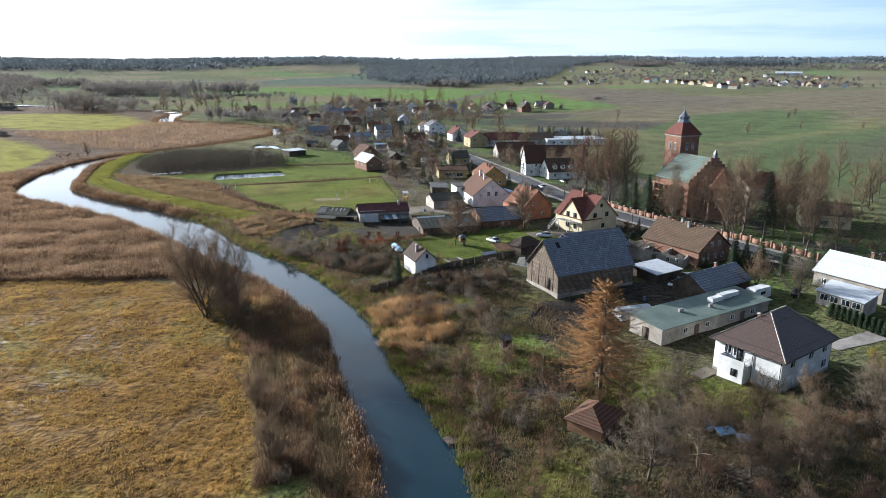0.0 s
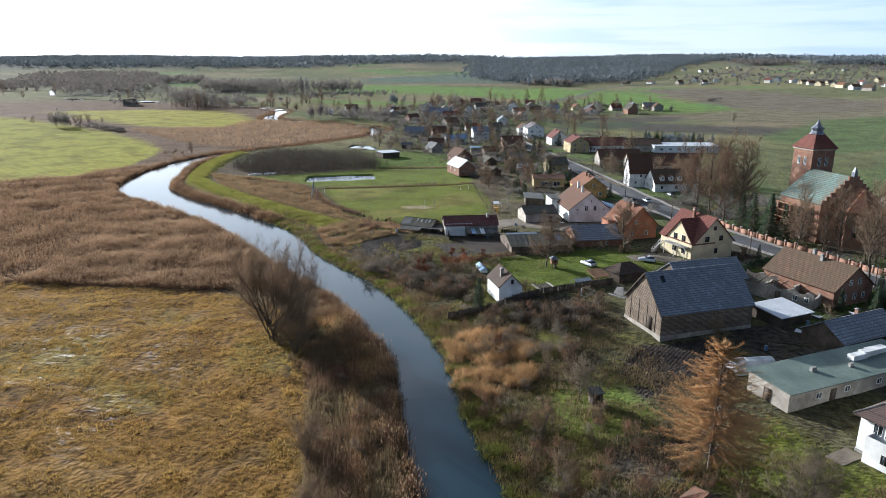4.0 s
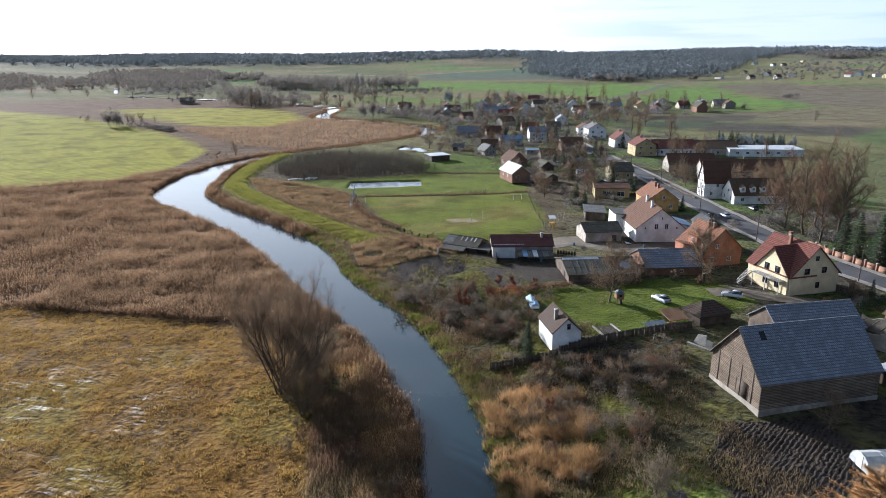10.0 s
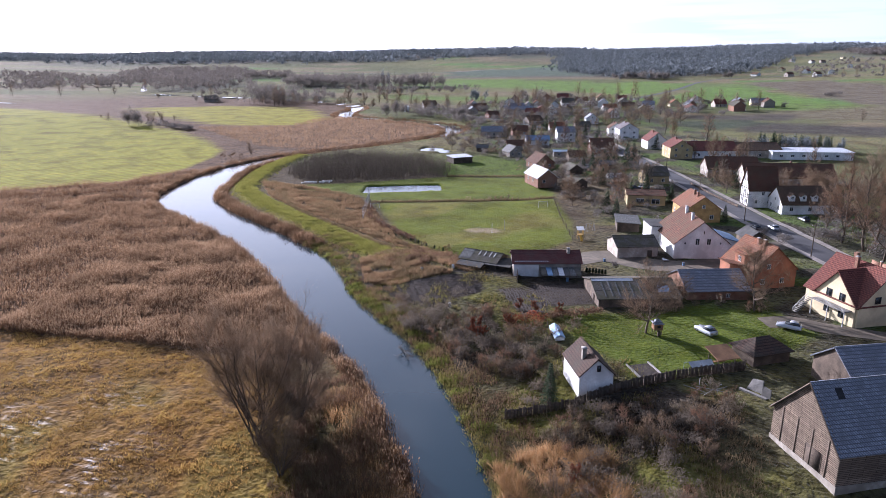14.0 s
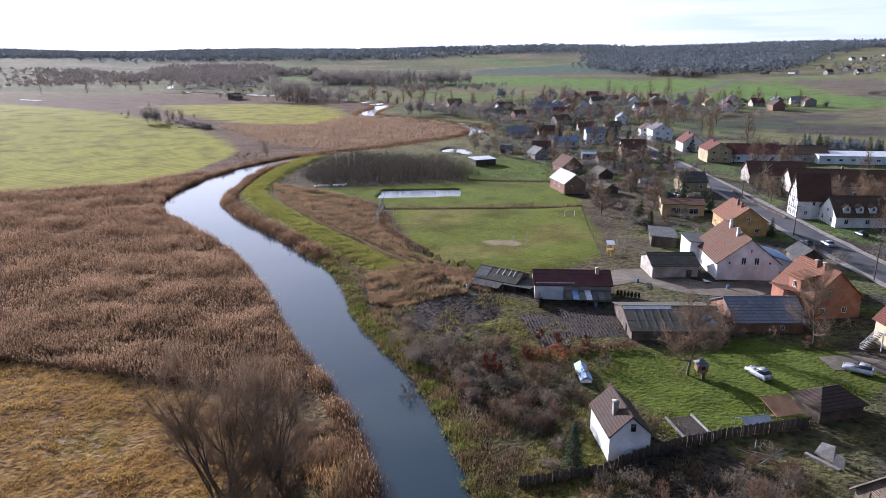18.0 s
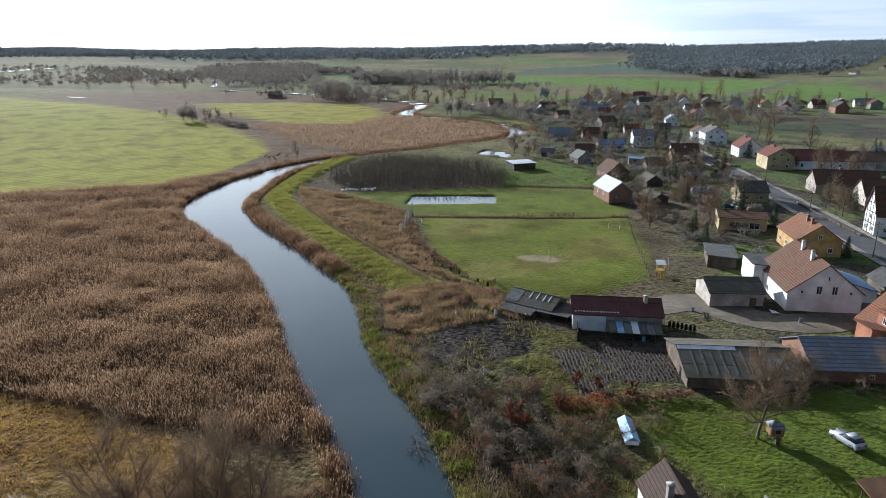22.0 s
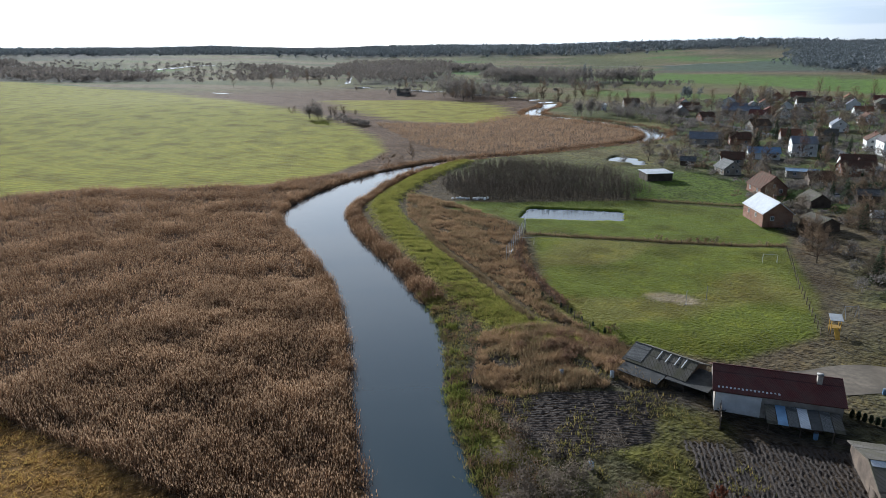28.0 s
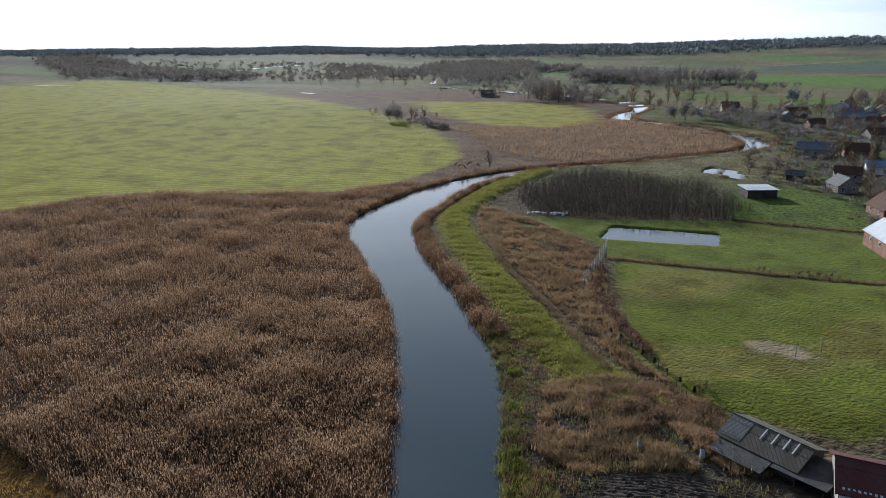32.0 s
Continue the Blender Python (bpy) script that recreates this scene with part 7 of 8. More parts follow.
grove(("round", "bush"), [(-205, 345), (-189, 342), (-190, 366), (-200, 372)], 5, 0.7, 1.1, 308, apart=4)
grove(("willow", "round", "bush"), [(-400, 470), (-350, 470), (-340, 500), (-400, 505)], 10, 0.5, 0.9, 309, apart=6)
grove(("willow", "tall", "round"), [(-420, 690), (-250, 690), (-150, 630), (-130, 660), (-240, 740), (-420, 760)], 34, 0.6, 1.1, 310, apart=8)
grove(("tall", "round", "willow"), [(-900, 760), (-500, 720), (-300, 800), (-200, 900), (-500, 1000), (-900, 950)], 14, 0.7, 1.1, 311, apart=16)
grove(("round", "bush"), [(130, 300), (420, 420), (500, 700), (260, 620), (150, 440)], 14, 0.5, 0.9, 312, apart=30)
grove("bush", [(-98, 420), (-60, 370), (-44, 372), (-50, 420), (-80, 460)], 26, 0.5, 1.0, 313, apart=3)
grove("bush", [(-60, 217), (-42, 209), (-36, 211), (-50, 221), (-58, 224)], 8, 0.35, 0.6, 314, apart=1.5)
grove("bush", [(-58, 280), (-30, 290), (-31, 292), (-60, 283)], 14, 0.3, 0.55, 315, apart=1.2)
grove("bush", [(-6, 160), (-24, 168), (-26, 174), (-10, 176)], 12, 0.4, 0.8, 316, apart=1.5)
grove("rust", [(-22, 171), (-12, 175), (-14, 178), (-24, 175)], 3, 0.4, 0.6, 317, apart=2)


# ---- far woods ----
def far_trees(name, spots, label, mt="twig"):
    """Many small leafless trees and shrubs far off, joined: (x, y, size, turn, key)."""
    sv, sf, base_ = [], [], 0
    for x, y, size, turn, key in spots:
        me = PROTO[key][1]
        co = np.empty(len(me.vertices) * 3, np.float32)
        me.vertices.foreach_get("co", co)
        ix = np.empty(len(me.loops), np.int32)
        me.loops.foreach_get("vertex_index", ix)
        co = co.reshape(-1, 3) * size
        c_, s_ = math.cos(turn), math.sin(turn)
        sv.append(np.column_stack([co[:, 0] * c_ - co[:, 1] * s_ + x, co[:, 0] * s_ + co[:, 1] * c_ + y, co[:, 2] + h(x, y)]))
        sf.append(ix.reshape(-1, 3) + base_)
        base_ += len(co)
    tagged(new(name, mesh_of(name, np.concatenate(sv), np.concatenate(sf), [M[mt]])), label, "trees", kind="stuff")


def wood(poly, count, tall, width, mt, clumps, size, label, seed):
    """Many trees far off, each a stem and an uneven crown of small tilted twig clumps round five limbs."""
    r = np.random.RandomState(seed)
    p = pick(poly, count, seed)
    p = clear(p + r.normal(0, 1, p.shape) * (0.5 + 0.03 * np.ptp(np.array(poly), axis=0).min()), wet=1.0)
    n = len(p)
    hgt = tall * (0.62 + 0.5 * r.rand(n))
    o = np.column_stack([p, lay(p[:, 0], p[:, 1]) - 0.3])
    limbs = np.stack([r.normal(0, 0.42 * width, (n, 5)), r.normal(0, 0.42 * width, (n, 5)), hgt[:, None] * (0.42 + 0.42 * r.rand(n, 5))], 2)
    if mt == "pine_wood":
        limbs[:, :, :2] *= (1.15 - limbs[:, :, 2:3] / hgt[:, None, None])
    k = np.repeat(np.arange(n), clumps)
    c = o[k] + limbs[k, r.randint(0, 5, len(k))] + r.normal(0, 1, (len(k), 3)) * np.column_stack([np.full(len(k), 0.26 * width)] * 2 + [0.14 * hgt[k]])
    c[:, 2] = np.maximum(c[:, 2], o[k, 2] + 0.12 * hgt[k] * r.rand(len(k)))
    v = (c[:, None, :] + r.normal(0, 0.62 * size, (len(k), 3, 3))).reshape(-1, 3)
    f = np.arange(len(v)).reshape(-1, 3)
    stem = spikes(o, np.column_stack([r.normal(0, 0.05, (n, 2)), np.ones(n)]), hgt * 0.95, 0.011 * hgt + 0.02)
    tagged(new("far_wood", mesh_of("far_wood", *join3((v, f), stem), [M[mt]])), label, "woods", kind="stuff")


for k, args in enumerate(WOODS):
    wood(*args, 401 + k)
for k, args in enumerate((
        ([(-30, 300), (-12, 262), (2, 250), (14, 300), (2, 380), (-30, 400), (-46, 340)], 60, 3.4, 2.2, "bare_wood", 260, 0.26, "bare garden shrubs between the houses"),
        ([(-100, 400), (-60, 380), (-45, 340), (0, 380), (8, 440), (-30, 520), (-80, 560), (-122, 500)], 130, 4.4, 2.8, "bare_wood", 240, 0.34, "bare garden shrubs between the houses"),
        ([(-122, 500), (-80, 560), (-30, 520), (20, 600), (60, 660), (-60, 640), (-170, 660)], 110, 6.5, 3.4, "bare_wood", 200, 0.5, "bare trees between the far houses"),
        ([(-200, 640), (-112, 612), (60, 650), (135, 720), (110, 780), (0, 810), (-70, 860), (-150, 790)], 150, 7.5, 3.8, "bare_wood", 160, 0.7, "bare trees between the far houses"),
        ([(20, 440), (40, 370), (90, 430), (80, 455)], 36, 4.5, 2.8, "bare_wood", 220, 0.4, "bare shrubs behind the halls"),
        ([(-48, 178), (-40, 168), (-26, 156), (-14, 144), (-11, 150), (-15, 160), (-27, 172), (-36, 178)], 60, 2.8, 1.7, "thicket", 420, 0.15, "dense bare scrub above the gardens' bank"),
        ([(-10, 132), (-4, 122), (6, 120), (14, 128), (14, 146), (4, 143), (-6, 140)], 44, 2.4, 1.7, "thicket", 420, 0.14, "dense bare scrub below the board fence"),
        ([(-60, 206), (-52, 200), (-30, 200), (-34, 208), (-48, 213)], 30, 1.9, 1.6, "brush", 320, 0.14, "brown scrub beside the lean-to barn"),
        ([(30, 250), (36, 236), (46, 226), (50, 240), (40, 262)], 16, 3.0, 1.8, "bare_wood", 300, 0.22, "bare shrubs beside the street"),
        ([(58, 428), (98, 424), (100, 442), (60, 448)], 34, 7.5, 2.4, "pine_wood", 300, 0.35, "row of dark conifers behind the halls"),
        ([(40, 240), (52, 262), (78, 280), (84, 250), (66, 226)], 40, 4.0, 2.6, "bare_wood", 280, 0.28, "undergrowth below the tall trees by the street"))):
    wood(*args, 451 + k)


# ---- church ----
church = empty("church", 81.7, 215.5, 4.0, 112, "old brick church with square tower and patched green roof", "church")
BUILT.append((81.7, 215.5, radians(112), 22, 12))
part("nave_wall", poly_mesh("nave_wall", *body(15, 18, 10.2, 17.0), [M["brick"]]), church)
for nm, (rv, rf) in gable_roof(15, 18, 10.2, 17.0, 0.5, 0.2):
    part("nave_" + nm, poly_mesh(nm, rv, rf, [M["roof_copper"]]), church)
# the choir: six-sided end under a hipped tile roof
cv = [(-7.4, -5.6), (-13.0, -5.6), (-16.6, -2.6), (-16.6, 2.6), (-13.0, 5.6), (-7.4, 5.6)]
part("choir_wall", poly_mesh("choir_wall", [(x, y, -0.9) for x, y in cv] + [(x, y, 9.2) for x, y in cv], [(5 - k, (4 - k) % 6, 6 + (4 - k) % 6, 11 - k) for k in range(6)] + [(6, 7, 8, 9), (6, 9, 10, 11)], [M["brick"]]), church)
ce = [(x * 1.0 - (0.4 if x < -8 else 0), y * 1.08, 9.05) for x, y in cv]
part("choir_roof", poly_mesh("choir_roof", ce + [(-7.4, 0, 14.8), (-12.0, 0, 14.8)], [(0, 1, 7, 6), (1, 2, 7, 7), (2, 3, 7, 7), (3, 4, 7, 7), (4, 5, 6, 7), (0, 5, 4, 1), (1, 4, 3, 2)], [M["roof_orange"]]), church)
gb_ = []
for k in range(7):
    w_ = 9.2 - k * 1.25
    gb_.append(box(-7.95, -7.45, -w_, w_, 10.1 + k * 1.05, 11.15 + k * 1.05))
part("stepped_gable", poly_mesh("stepped_gable", *soup(*gb_), [M["brick"]]), church)
part("gable_turret", poly_mesh("gable_turret", *soup(box(-8.2, -7.2, -0.5, 0.5, 17.2, 18.6), beam((-7.7, 0, 18.6), (-7.7, 0, 20), 0.75, 4, 0.05)), [M["roof_slate"]]), church)
part("side_roof", poly_mesh("side_roof", *slab((-7, -14, 6.0), (6, -14, 6.0), (6, -9.1, 9.8), (-7, -9.1, 9.8), 0.2), [M["roof_white"]]), church, "pale metal roof over the side aisle")
part("aisle_wall", poly_mesh("aisle_wall", *box(-7, 6, -13.6, -8.9, -0.8, 5.9), [M["brick"]]), church)
for u in (-5, 0, 5):
    window(church, 1.3, 4.6, on_face("n", 15, 18, u, 3.2), "dark_frame")
    part("buttress", cached(("buttress",), lambda: box(-0.45, 0.45, -0.55, 0.55, -0.8, 8.0), [M["brick"]]), church, m=pose(u + 2.5, 9.4, 0))
for px_, py_, pa_ in ((-16.62, 0, 270), (-14.82, 4.12, 219.8), (-10.2, 5.62, 180), (-14.82, -4.12, 320.2)):
    window(church, 1.1, 3.4, pose(px_, py_, 2.4, 0, 0, pa_), "dark_frame")
tower = part("tower", poly_mesh("tower", *box(-3.8, 3.8, -3.8, 3.8, -0.8, 22.9), [M["brick"]]), church, m=pose(11.2, -3.2, 0, 0, 0, 0))
part("cornice", poly_mesh("cornice", *box(-4.05, 4.05, -4.05, 4.05, 22.4, 22.95), [M["plaster_old"]]), tower)
part("tower_roof", poly_mesh("tower_roof", *beam((0, 0, 22.9), (0, 0, 27.0), 6.3, 4, 2.0), [M["roof_red"]]), tower, m=pose(0, 0, 0, 0, 0, 0))
part("lantern", poly_mesh("lantern", *soup(beam((0, 0, 26.8), (0, 0, 27.8), 2.1, 8, 1.5), beam((0, 0, 27.8), (0, 0, 28.6), 1.5, 8, 1.8), beam((0, 0, 28.6), (0, 0, 29.4), 1.8, 8, 0.8), beam((0, 0, 29.4), (0, 0, 31.0), 0.8, 8, 0.06), beam((0, 0, 31.0), (0, 0, 32.2), 0.06, 4, 0.04)), [M["roof_slate"]]), tower, "dark slate lantern with a spike")
for a in (0, 90, 180, 270):
    for u in (-1.2, 1.2):
        window(tower, 0.9, 2.4, pose(0, 0, 0, 0, 0, a) @ pose(u, -3.815, 17.9), "white_paint")
    window(tower, 0.7, 1.6, pose(0, 0, 0, 0, 0, a) @ pose(0, -3.815, 9.5), "dark_frame")
# scaffolding along the nave
for i in range(8):
    part("scaffold_pole", cached(("scaffold_pole",), lambda: beam((0, 0, -0.5), (0, 0, 9.6), 0.06), [M["wood_new"]]), church, m=pose(-7.6 + i * 2.2, 11.4, 0))
for k in range(4):
    part("scaffold_deck", cached(("scaffold_deck",), lambda: box(-8, 8, -0.5, 0.5, 0, 0.08), [M["wood_new"]]), church, m=pose(0.1, 10.8, 2.0 + k * 2.1))


# ---- walls, fences and poles ----
def offset_line(line, d):
    t = np.gradient(line[:, :2], axis=0)
    t /= np.linalg.norm(t, axis=1)[:, None]
    return line[:, :2] + np.stack([t[:, 1], -t[:, 0]], 1) * d


def stations(p, gap):
    """Even places along a line, with the heading there."""
    seg = np.linalg.norm(np.diff(p, axis=0), axis=1)
    s_ = np.concatenate([[0], np.cumsum(seg)])
    out = []
    for v in np.arange(0, s_[-1], gap):
        i = min(np.searchsorted(s_, v, side="right") - 1, len(seg) - 1)
        t = (v - s_[i]) / seg[i]
        q = p[i] + (p[i + 1] - p[i]) * t
        d = (p[i + 1] - p[i]) / seg[i]
        out.append((q[0], q[1], math.degrees(math.atan2(d[1], d[0]))))
    return out


cw = offset_line(ROAD, 6.2)
cw = cw[(cw[:, 1] > 150) & (cw[:, 1] < 228)]
wall = empty("churchyard_wall", cw[0][0], cw[0][1], h(*cw[0]), 0, "brick churchyard wall with capped pillars", "wall")
inv = Matrix.Translation((-cw[0][0], -cw[0][1], -h(*cw[0])))
for x, y, a in stations(cw, 3.2):
    m = inv @ pose(x, y, h(x, y), 0, 0, a)
    p = part("pillar", cached(("pillar",), lambda: box(-0.24, 0.24, -0.24, 0.24, -0.5, 1.75), [M["brick"]]), wall, m=m)
    part("pillar_cap", cached(("pillar_cap",), lambda: box(-0.3, 0.3, -0.3, 0.3, 1.75, 1.86), [M["concrete"]]), p)
    part("wall_panel", cached(("wall_panel",), lambda: box(0.24, 2.96, -0.12, 0.12, -0.5, 1.4), [M["brick"]]), wall, m=m)


def fence(line, gap, label, panel, post_h=1.5, mt="wood", category="fence", name="fence"):
    """Posts, and between them what panel(gap) makes."""
    p = np.array(line, float)
    e = empty(name, p[0][0], p[0][1], h(*p[0]), 0, label, category)
    iv = Matrix.Translation((-p[0][0], -p[0][1], -h(*p[0])))
    st = stations(p, gap)
    for i, (x, y, a) in enumerate(st):
        m = iv @ pose(x, y, h(x, y), 0, 0, a)
        part("post", cached(("post", post_h, mt), lambda: box(-0.06, 0.06, -0.06, 0.06, -0.4, post_h), [M[mt]]), e, m=m)
        if panel and i + 1 < len(st):
            nm, key, make = panel
            if nm == "board_panel":
                bw, bh = 0.24, key
                for zz in (0.35, bh - 0.4):
                    part("rail", cached(("rail", gap, mt), lambda: box(0, gap, 0.075, 0.11, 0, 0.1), [M[mt]]), e, m=m @ pose(0, 0, zz))
                for b in range(int(gap / bw)):
                    part("board", cached(("board", bh, mt), lambda: box(0.008, bw - 0.012, 0.045, 0.075, 0.02, bh), [M[mt]]), e, m=m @ pose(b * bw, 0, -0.05 * ((b * 7 + i * 3) % 4), 0, 0.6 * ((b * 5 + i) % 3 - 1)))
                continue
            part(nm, cached((nm, key, mt), make, [M[mt]]), e, m=m)
    return e


def wires(gap, levels):
    return soup(*[beam((0, 0, z), (gap, 0, z), 0.012) for z in levels])


fence([(-16, 139), (-6.7, 142.2), (0, 147.6), (7, 153), (15, 157.5), (19, 160)], 2.0, "tall weathered board fence below the lawn", ("board_panel", 1.7, None), 1.8)
fence([(-9, 152), (-10.5, 158), (-13.5, 164), (-14, 170)], 2.5, "wire garden fence beside the lawn", ("mesh_panel", 2, lambda: wires(2.5, (0.2, 0.5, 0.8, 1.1))), 1.3)
fence([(-88.7, 270), (-70, 276), (-51, 281.5), (-27, 290)], 4.0, "old post fence along the football field", ("wire", 3, lambda: wires(4.0, (0.5, 0.9))), 1.3)
fence([(-88, 268), (-84, 254), (-70, 236), (-60, 225), (-47, 213.5)], 3.0, "wire fence on leaning posts beside the field", ("wire", 4, lambda: wires(3.0, (0.4, 0.8, 1.2))), 1.5)
fence([(-27, 288), (-21, 256), (-15, 231)], 3.0, "wire fence between field and yards", ("wire", 4, lambda: wires(3.0, (0.4, 0.8, 1.2))), 1.5)
fence([(-101, 269), (-88.7, 270)], 3.0, "short wire fence in the pasture", ("wire", 4, lambda: wires(3.0, (0.4, 0.8, 1.2))), 1.3)
fence([(-77, 328), (-60, 331), (-45, 336)], 4.0, "pasture fence of thin posts", ("wire", 3, lambda: wires(4.0, (0.5, 0.9))), 1.3)
fence([(-26.2, 205), (-24.6, 198), (-23.2, 191)], 2.0, "pale board fence by the workshop", ("board_panel", 1.7, None), 1.8)
fence([(12, 118), (17, 121), (20, 126)], 3.0, "sagging wire garden fence", ("wire", 4, lambda: wires(3.0, (0.4, 0.8, 1.2))), 1.3)
fence([(20.5, 322), (28, 296), (33, 282)], 2.5, "low wooden street fence", ("board_panel", 1.0, None), 1.1)
fence([(2, 91), (8, 94), (16, 97), (22, 100)], 3.0, "garden fence of thin posts", ("wire", 3, lambda: wires(4.0, (0.5, 0.9))), 1.3)

def tube(pts, r):
    """A thin run through all the points, in one piece."""
    ring = [(r * math.cos(a), r * math.sin(a)) for a in (0.5, 2.6, 4.7)]
    v = [(p[0] + c * 0.7, p[1] - c * 0.7, p[2] + q) for p in pts for c, q in ring]
    return v, [(3 * i + k, 3 * i + (k + 1) % 3, 3 * i + 3 + (k + 1) % 3, 3 * i + 3 + k) for i in range(len(pts) - 1) for k in range(3)]


pl = offset_line(ROAD, -4.6)
pl = pl[(pl[:, 1] > 130) & (pl[:, 1] < 520)]
prev = None
for i, (x, y, a) in enumerate(stations(pl, 36)):
    z = h(x, y)
    e = empty("utility_pole", x, y, z, a, "grey wooden utility pole beside the street", "pole", "poles along the street")
    part("shaft", cached(("shaft",), lambda: beam((0, 0, -0.5), (0, 0, 8.6), 0.14, 6, 0.09), [M["wood"]]), e)
    part("crossarm", cached(("crossarm",), lambda: box(-0.06, 0.06, -0.9, 0.9, 8.0, 8.14), [M["wood"]]), e)
    for u in (-0.8, 0, 0.8):
        part("insulator", cached(("insulator",), lambda: beam((0, 0, 8.14), (0, 0, 8.34), 0.05, 6, 0.03), [M["white_paint"]]), e, m=pose(0, u, 0))
    if prev:
        for u in (-0.8, 0, 0.8):
            p0, p1 = (Matrix.Translation((q[0], q[1], q[2])) @ pose(0, 0, 0, 0, 0, q[3]) @ Vector((0, u, 8.3)) for q in (prev, (x, y, z, a)))
            pts = [p0.lerp(p1, t / 8) - Vector((0, 0, 0.7 * 4 * (t / 8) * (1 - t / 8))) for t in range(9)]
            w0 = part("wire", mesh_of("wire", *tube(pts, 0.016), [M["black"]]), e, m=e.matrix_basis.inverted())
    prev = (x, y, z, a)


# ---- cars ----
def car(x, y, rot, paint, label, L=4.1, W=1.7):
    e = empty("car", x, y, h(x, y) + (0.1 if paint != "none" else 0), rot, label, "car", "parked cars")
    x0, w = L / 2, W / 2

    def shell():
        # outline from the side: (along, height, half width)
        rows = [(-x0, 0.45, 0.92), (-x0, 0.85, 0.95), (-x0 + 0.12, 0.98, 0.97), (-x0 + 0.35, 1.02, 0.97), (x0 - 1.35, 0.98, 1.0), (x0 - 0.25, 0.80, 0.95), (x0, 0.62, 0.90), (x0, 0.35, 0.90)]
        v, f = [], []
        for a, z, k in rows:
            v += [(a, -w * k, z), (a, w * k, z)]
        n = len(rows)
        b = len(v)
        for a, z, k in rows:
            v += [(a, -w * k, 0.28), (a, w * k, 0.28)]
        for i in range(n - 1):
            f += [(2 * i, 2 * i + 2, 2 * i + 3, 2 * i + 1), (2 * i, b + 2 * i, b + 2 * i + 2, 2 * i + 2), (2 * i + 1, 2 * i + 3, b + 2 * i + 3, b + 2 * i + 1)]
        f += [(0, 1, b + 1, b), (2 * n - 2, b + 2 * n - 2, b + 2 * n - 1, 2 * n - 1), (b, b + 1, b + 2 * n - 1, b + 2 * n - 2)]
        return v, f
    part("body", cached(("car_body", paint), shell, [M[paint]]), e)
    cab = [(-x0 + 0.3, -w * 0.93, 1.0), (x0 - 1.3, -w * 0.95, 0.97), (x0 - 1.3, w * 0.95, 0.97), (-x0 + 0.3, w * 0.93, 1.0), (-x0 + 0.62, -w * 0.72, 1.46), (x0 - 2.15, -w * 0.75, 1.46), (x0 - 2.15, w * 0.75, 1.46), (-x0 + 0.62, w * 0.72, 1.46)]
    part("glazing", cached(("car_glass",), lambda: (cab, BOXF), [GLASS]), e)
    part("car_roof", cached(("car_roof", paint), lambda: box(-x0 + 0.6, x0 - 2.13, -w * 0.74, w * 0.74, 1.455, 1.50), [M[paint]]), e)
    for sx in (-1, 1):
        for sy in (-1, 1):
            wh = part("wheel", cached(("tyre",), lambda: beam((0, -0.1, 0), (0, 0.1, 0), 0.31, 12), [M["tyre"]]), e, m=pose(sx * L * 0.31, sy * (w - 0.08), 0.31))
            part("rim", cached(("rim",), lambda: beam((0, -0.115, 0), (0, 0.115, 0), 0.19, 8), [M["metal"]]), wh)
            part("headlight" if sx > 0 else "tail_light", cached(("lamp", sx), lambda: box(-0.03, 0.03, -0.17, 0.17, -0.08, 0.08), [M["white_paint"] if sx > 0 else M["roof_red"]]), e, m=pose(sx * (x0 - 0.0), sy * w * 0.62, 0.70))
    return e


car(13.4, 173.2, 128, "car_silver", "silver estate car parked on the lawn")
car(28.0, 179.3, 160, "car_silver", "silver car on the earth driveway")
car(33.4, 254.5, 107, "car_dark", "dark car by the street")
car(38.2, 255.5, 107, "car_silver", "silver car on the street")
car(48.5, 268.5, 110, "car_dark", "dark car in front of the house")
car(-20.3, 359.5, 30, "car_silver", "pale car in a garden")
car(0.5, 307.5, 20, "car_dark", "dark car beside the bungalow")
car(3.5, 309.0, 20, "car_silver", "silver car beside the bungalow")
car(73, 131, 60, "car_dark", "dark car behind the low shed")
car(-24.5, 357, 60, "car_silver", "silver car between the gardens")


# ---- things in the gardens and the field ----
def thing(name, pieces, x, y, rot, label, category, z=None, group=""):
    """A thing of parts: (part name, places and faces, material)."""
    e = empty(name, x, y, h(x, y) if z is None else z, rot, label, category, group)
    for nm, geo, mt in pieces:
        part(nm, poly_mesh(nm, *geo, [M[mt]]), e)
    return e


def legs(w, d, hh, r=0.05):
    return [("leg", beam((sx * w, sy * d, -0.3), (sx * w, sy * d, hh), r), "wood") for sx in (-1, 1) for sy in (-1, 1)]


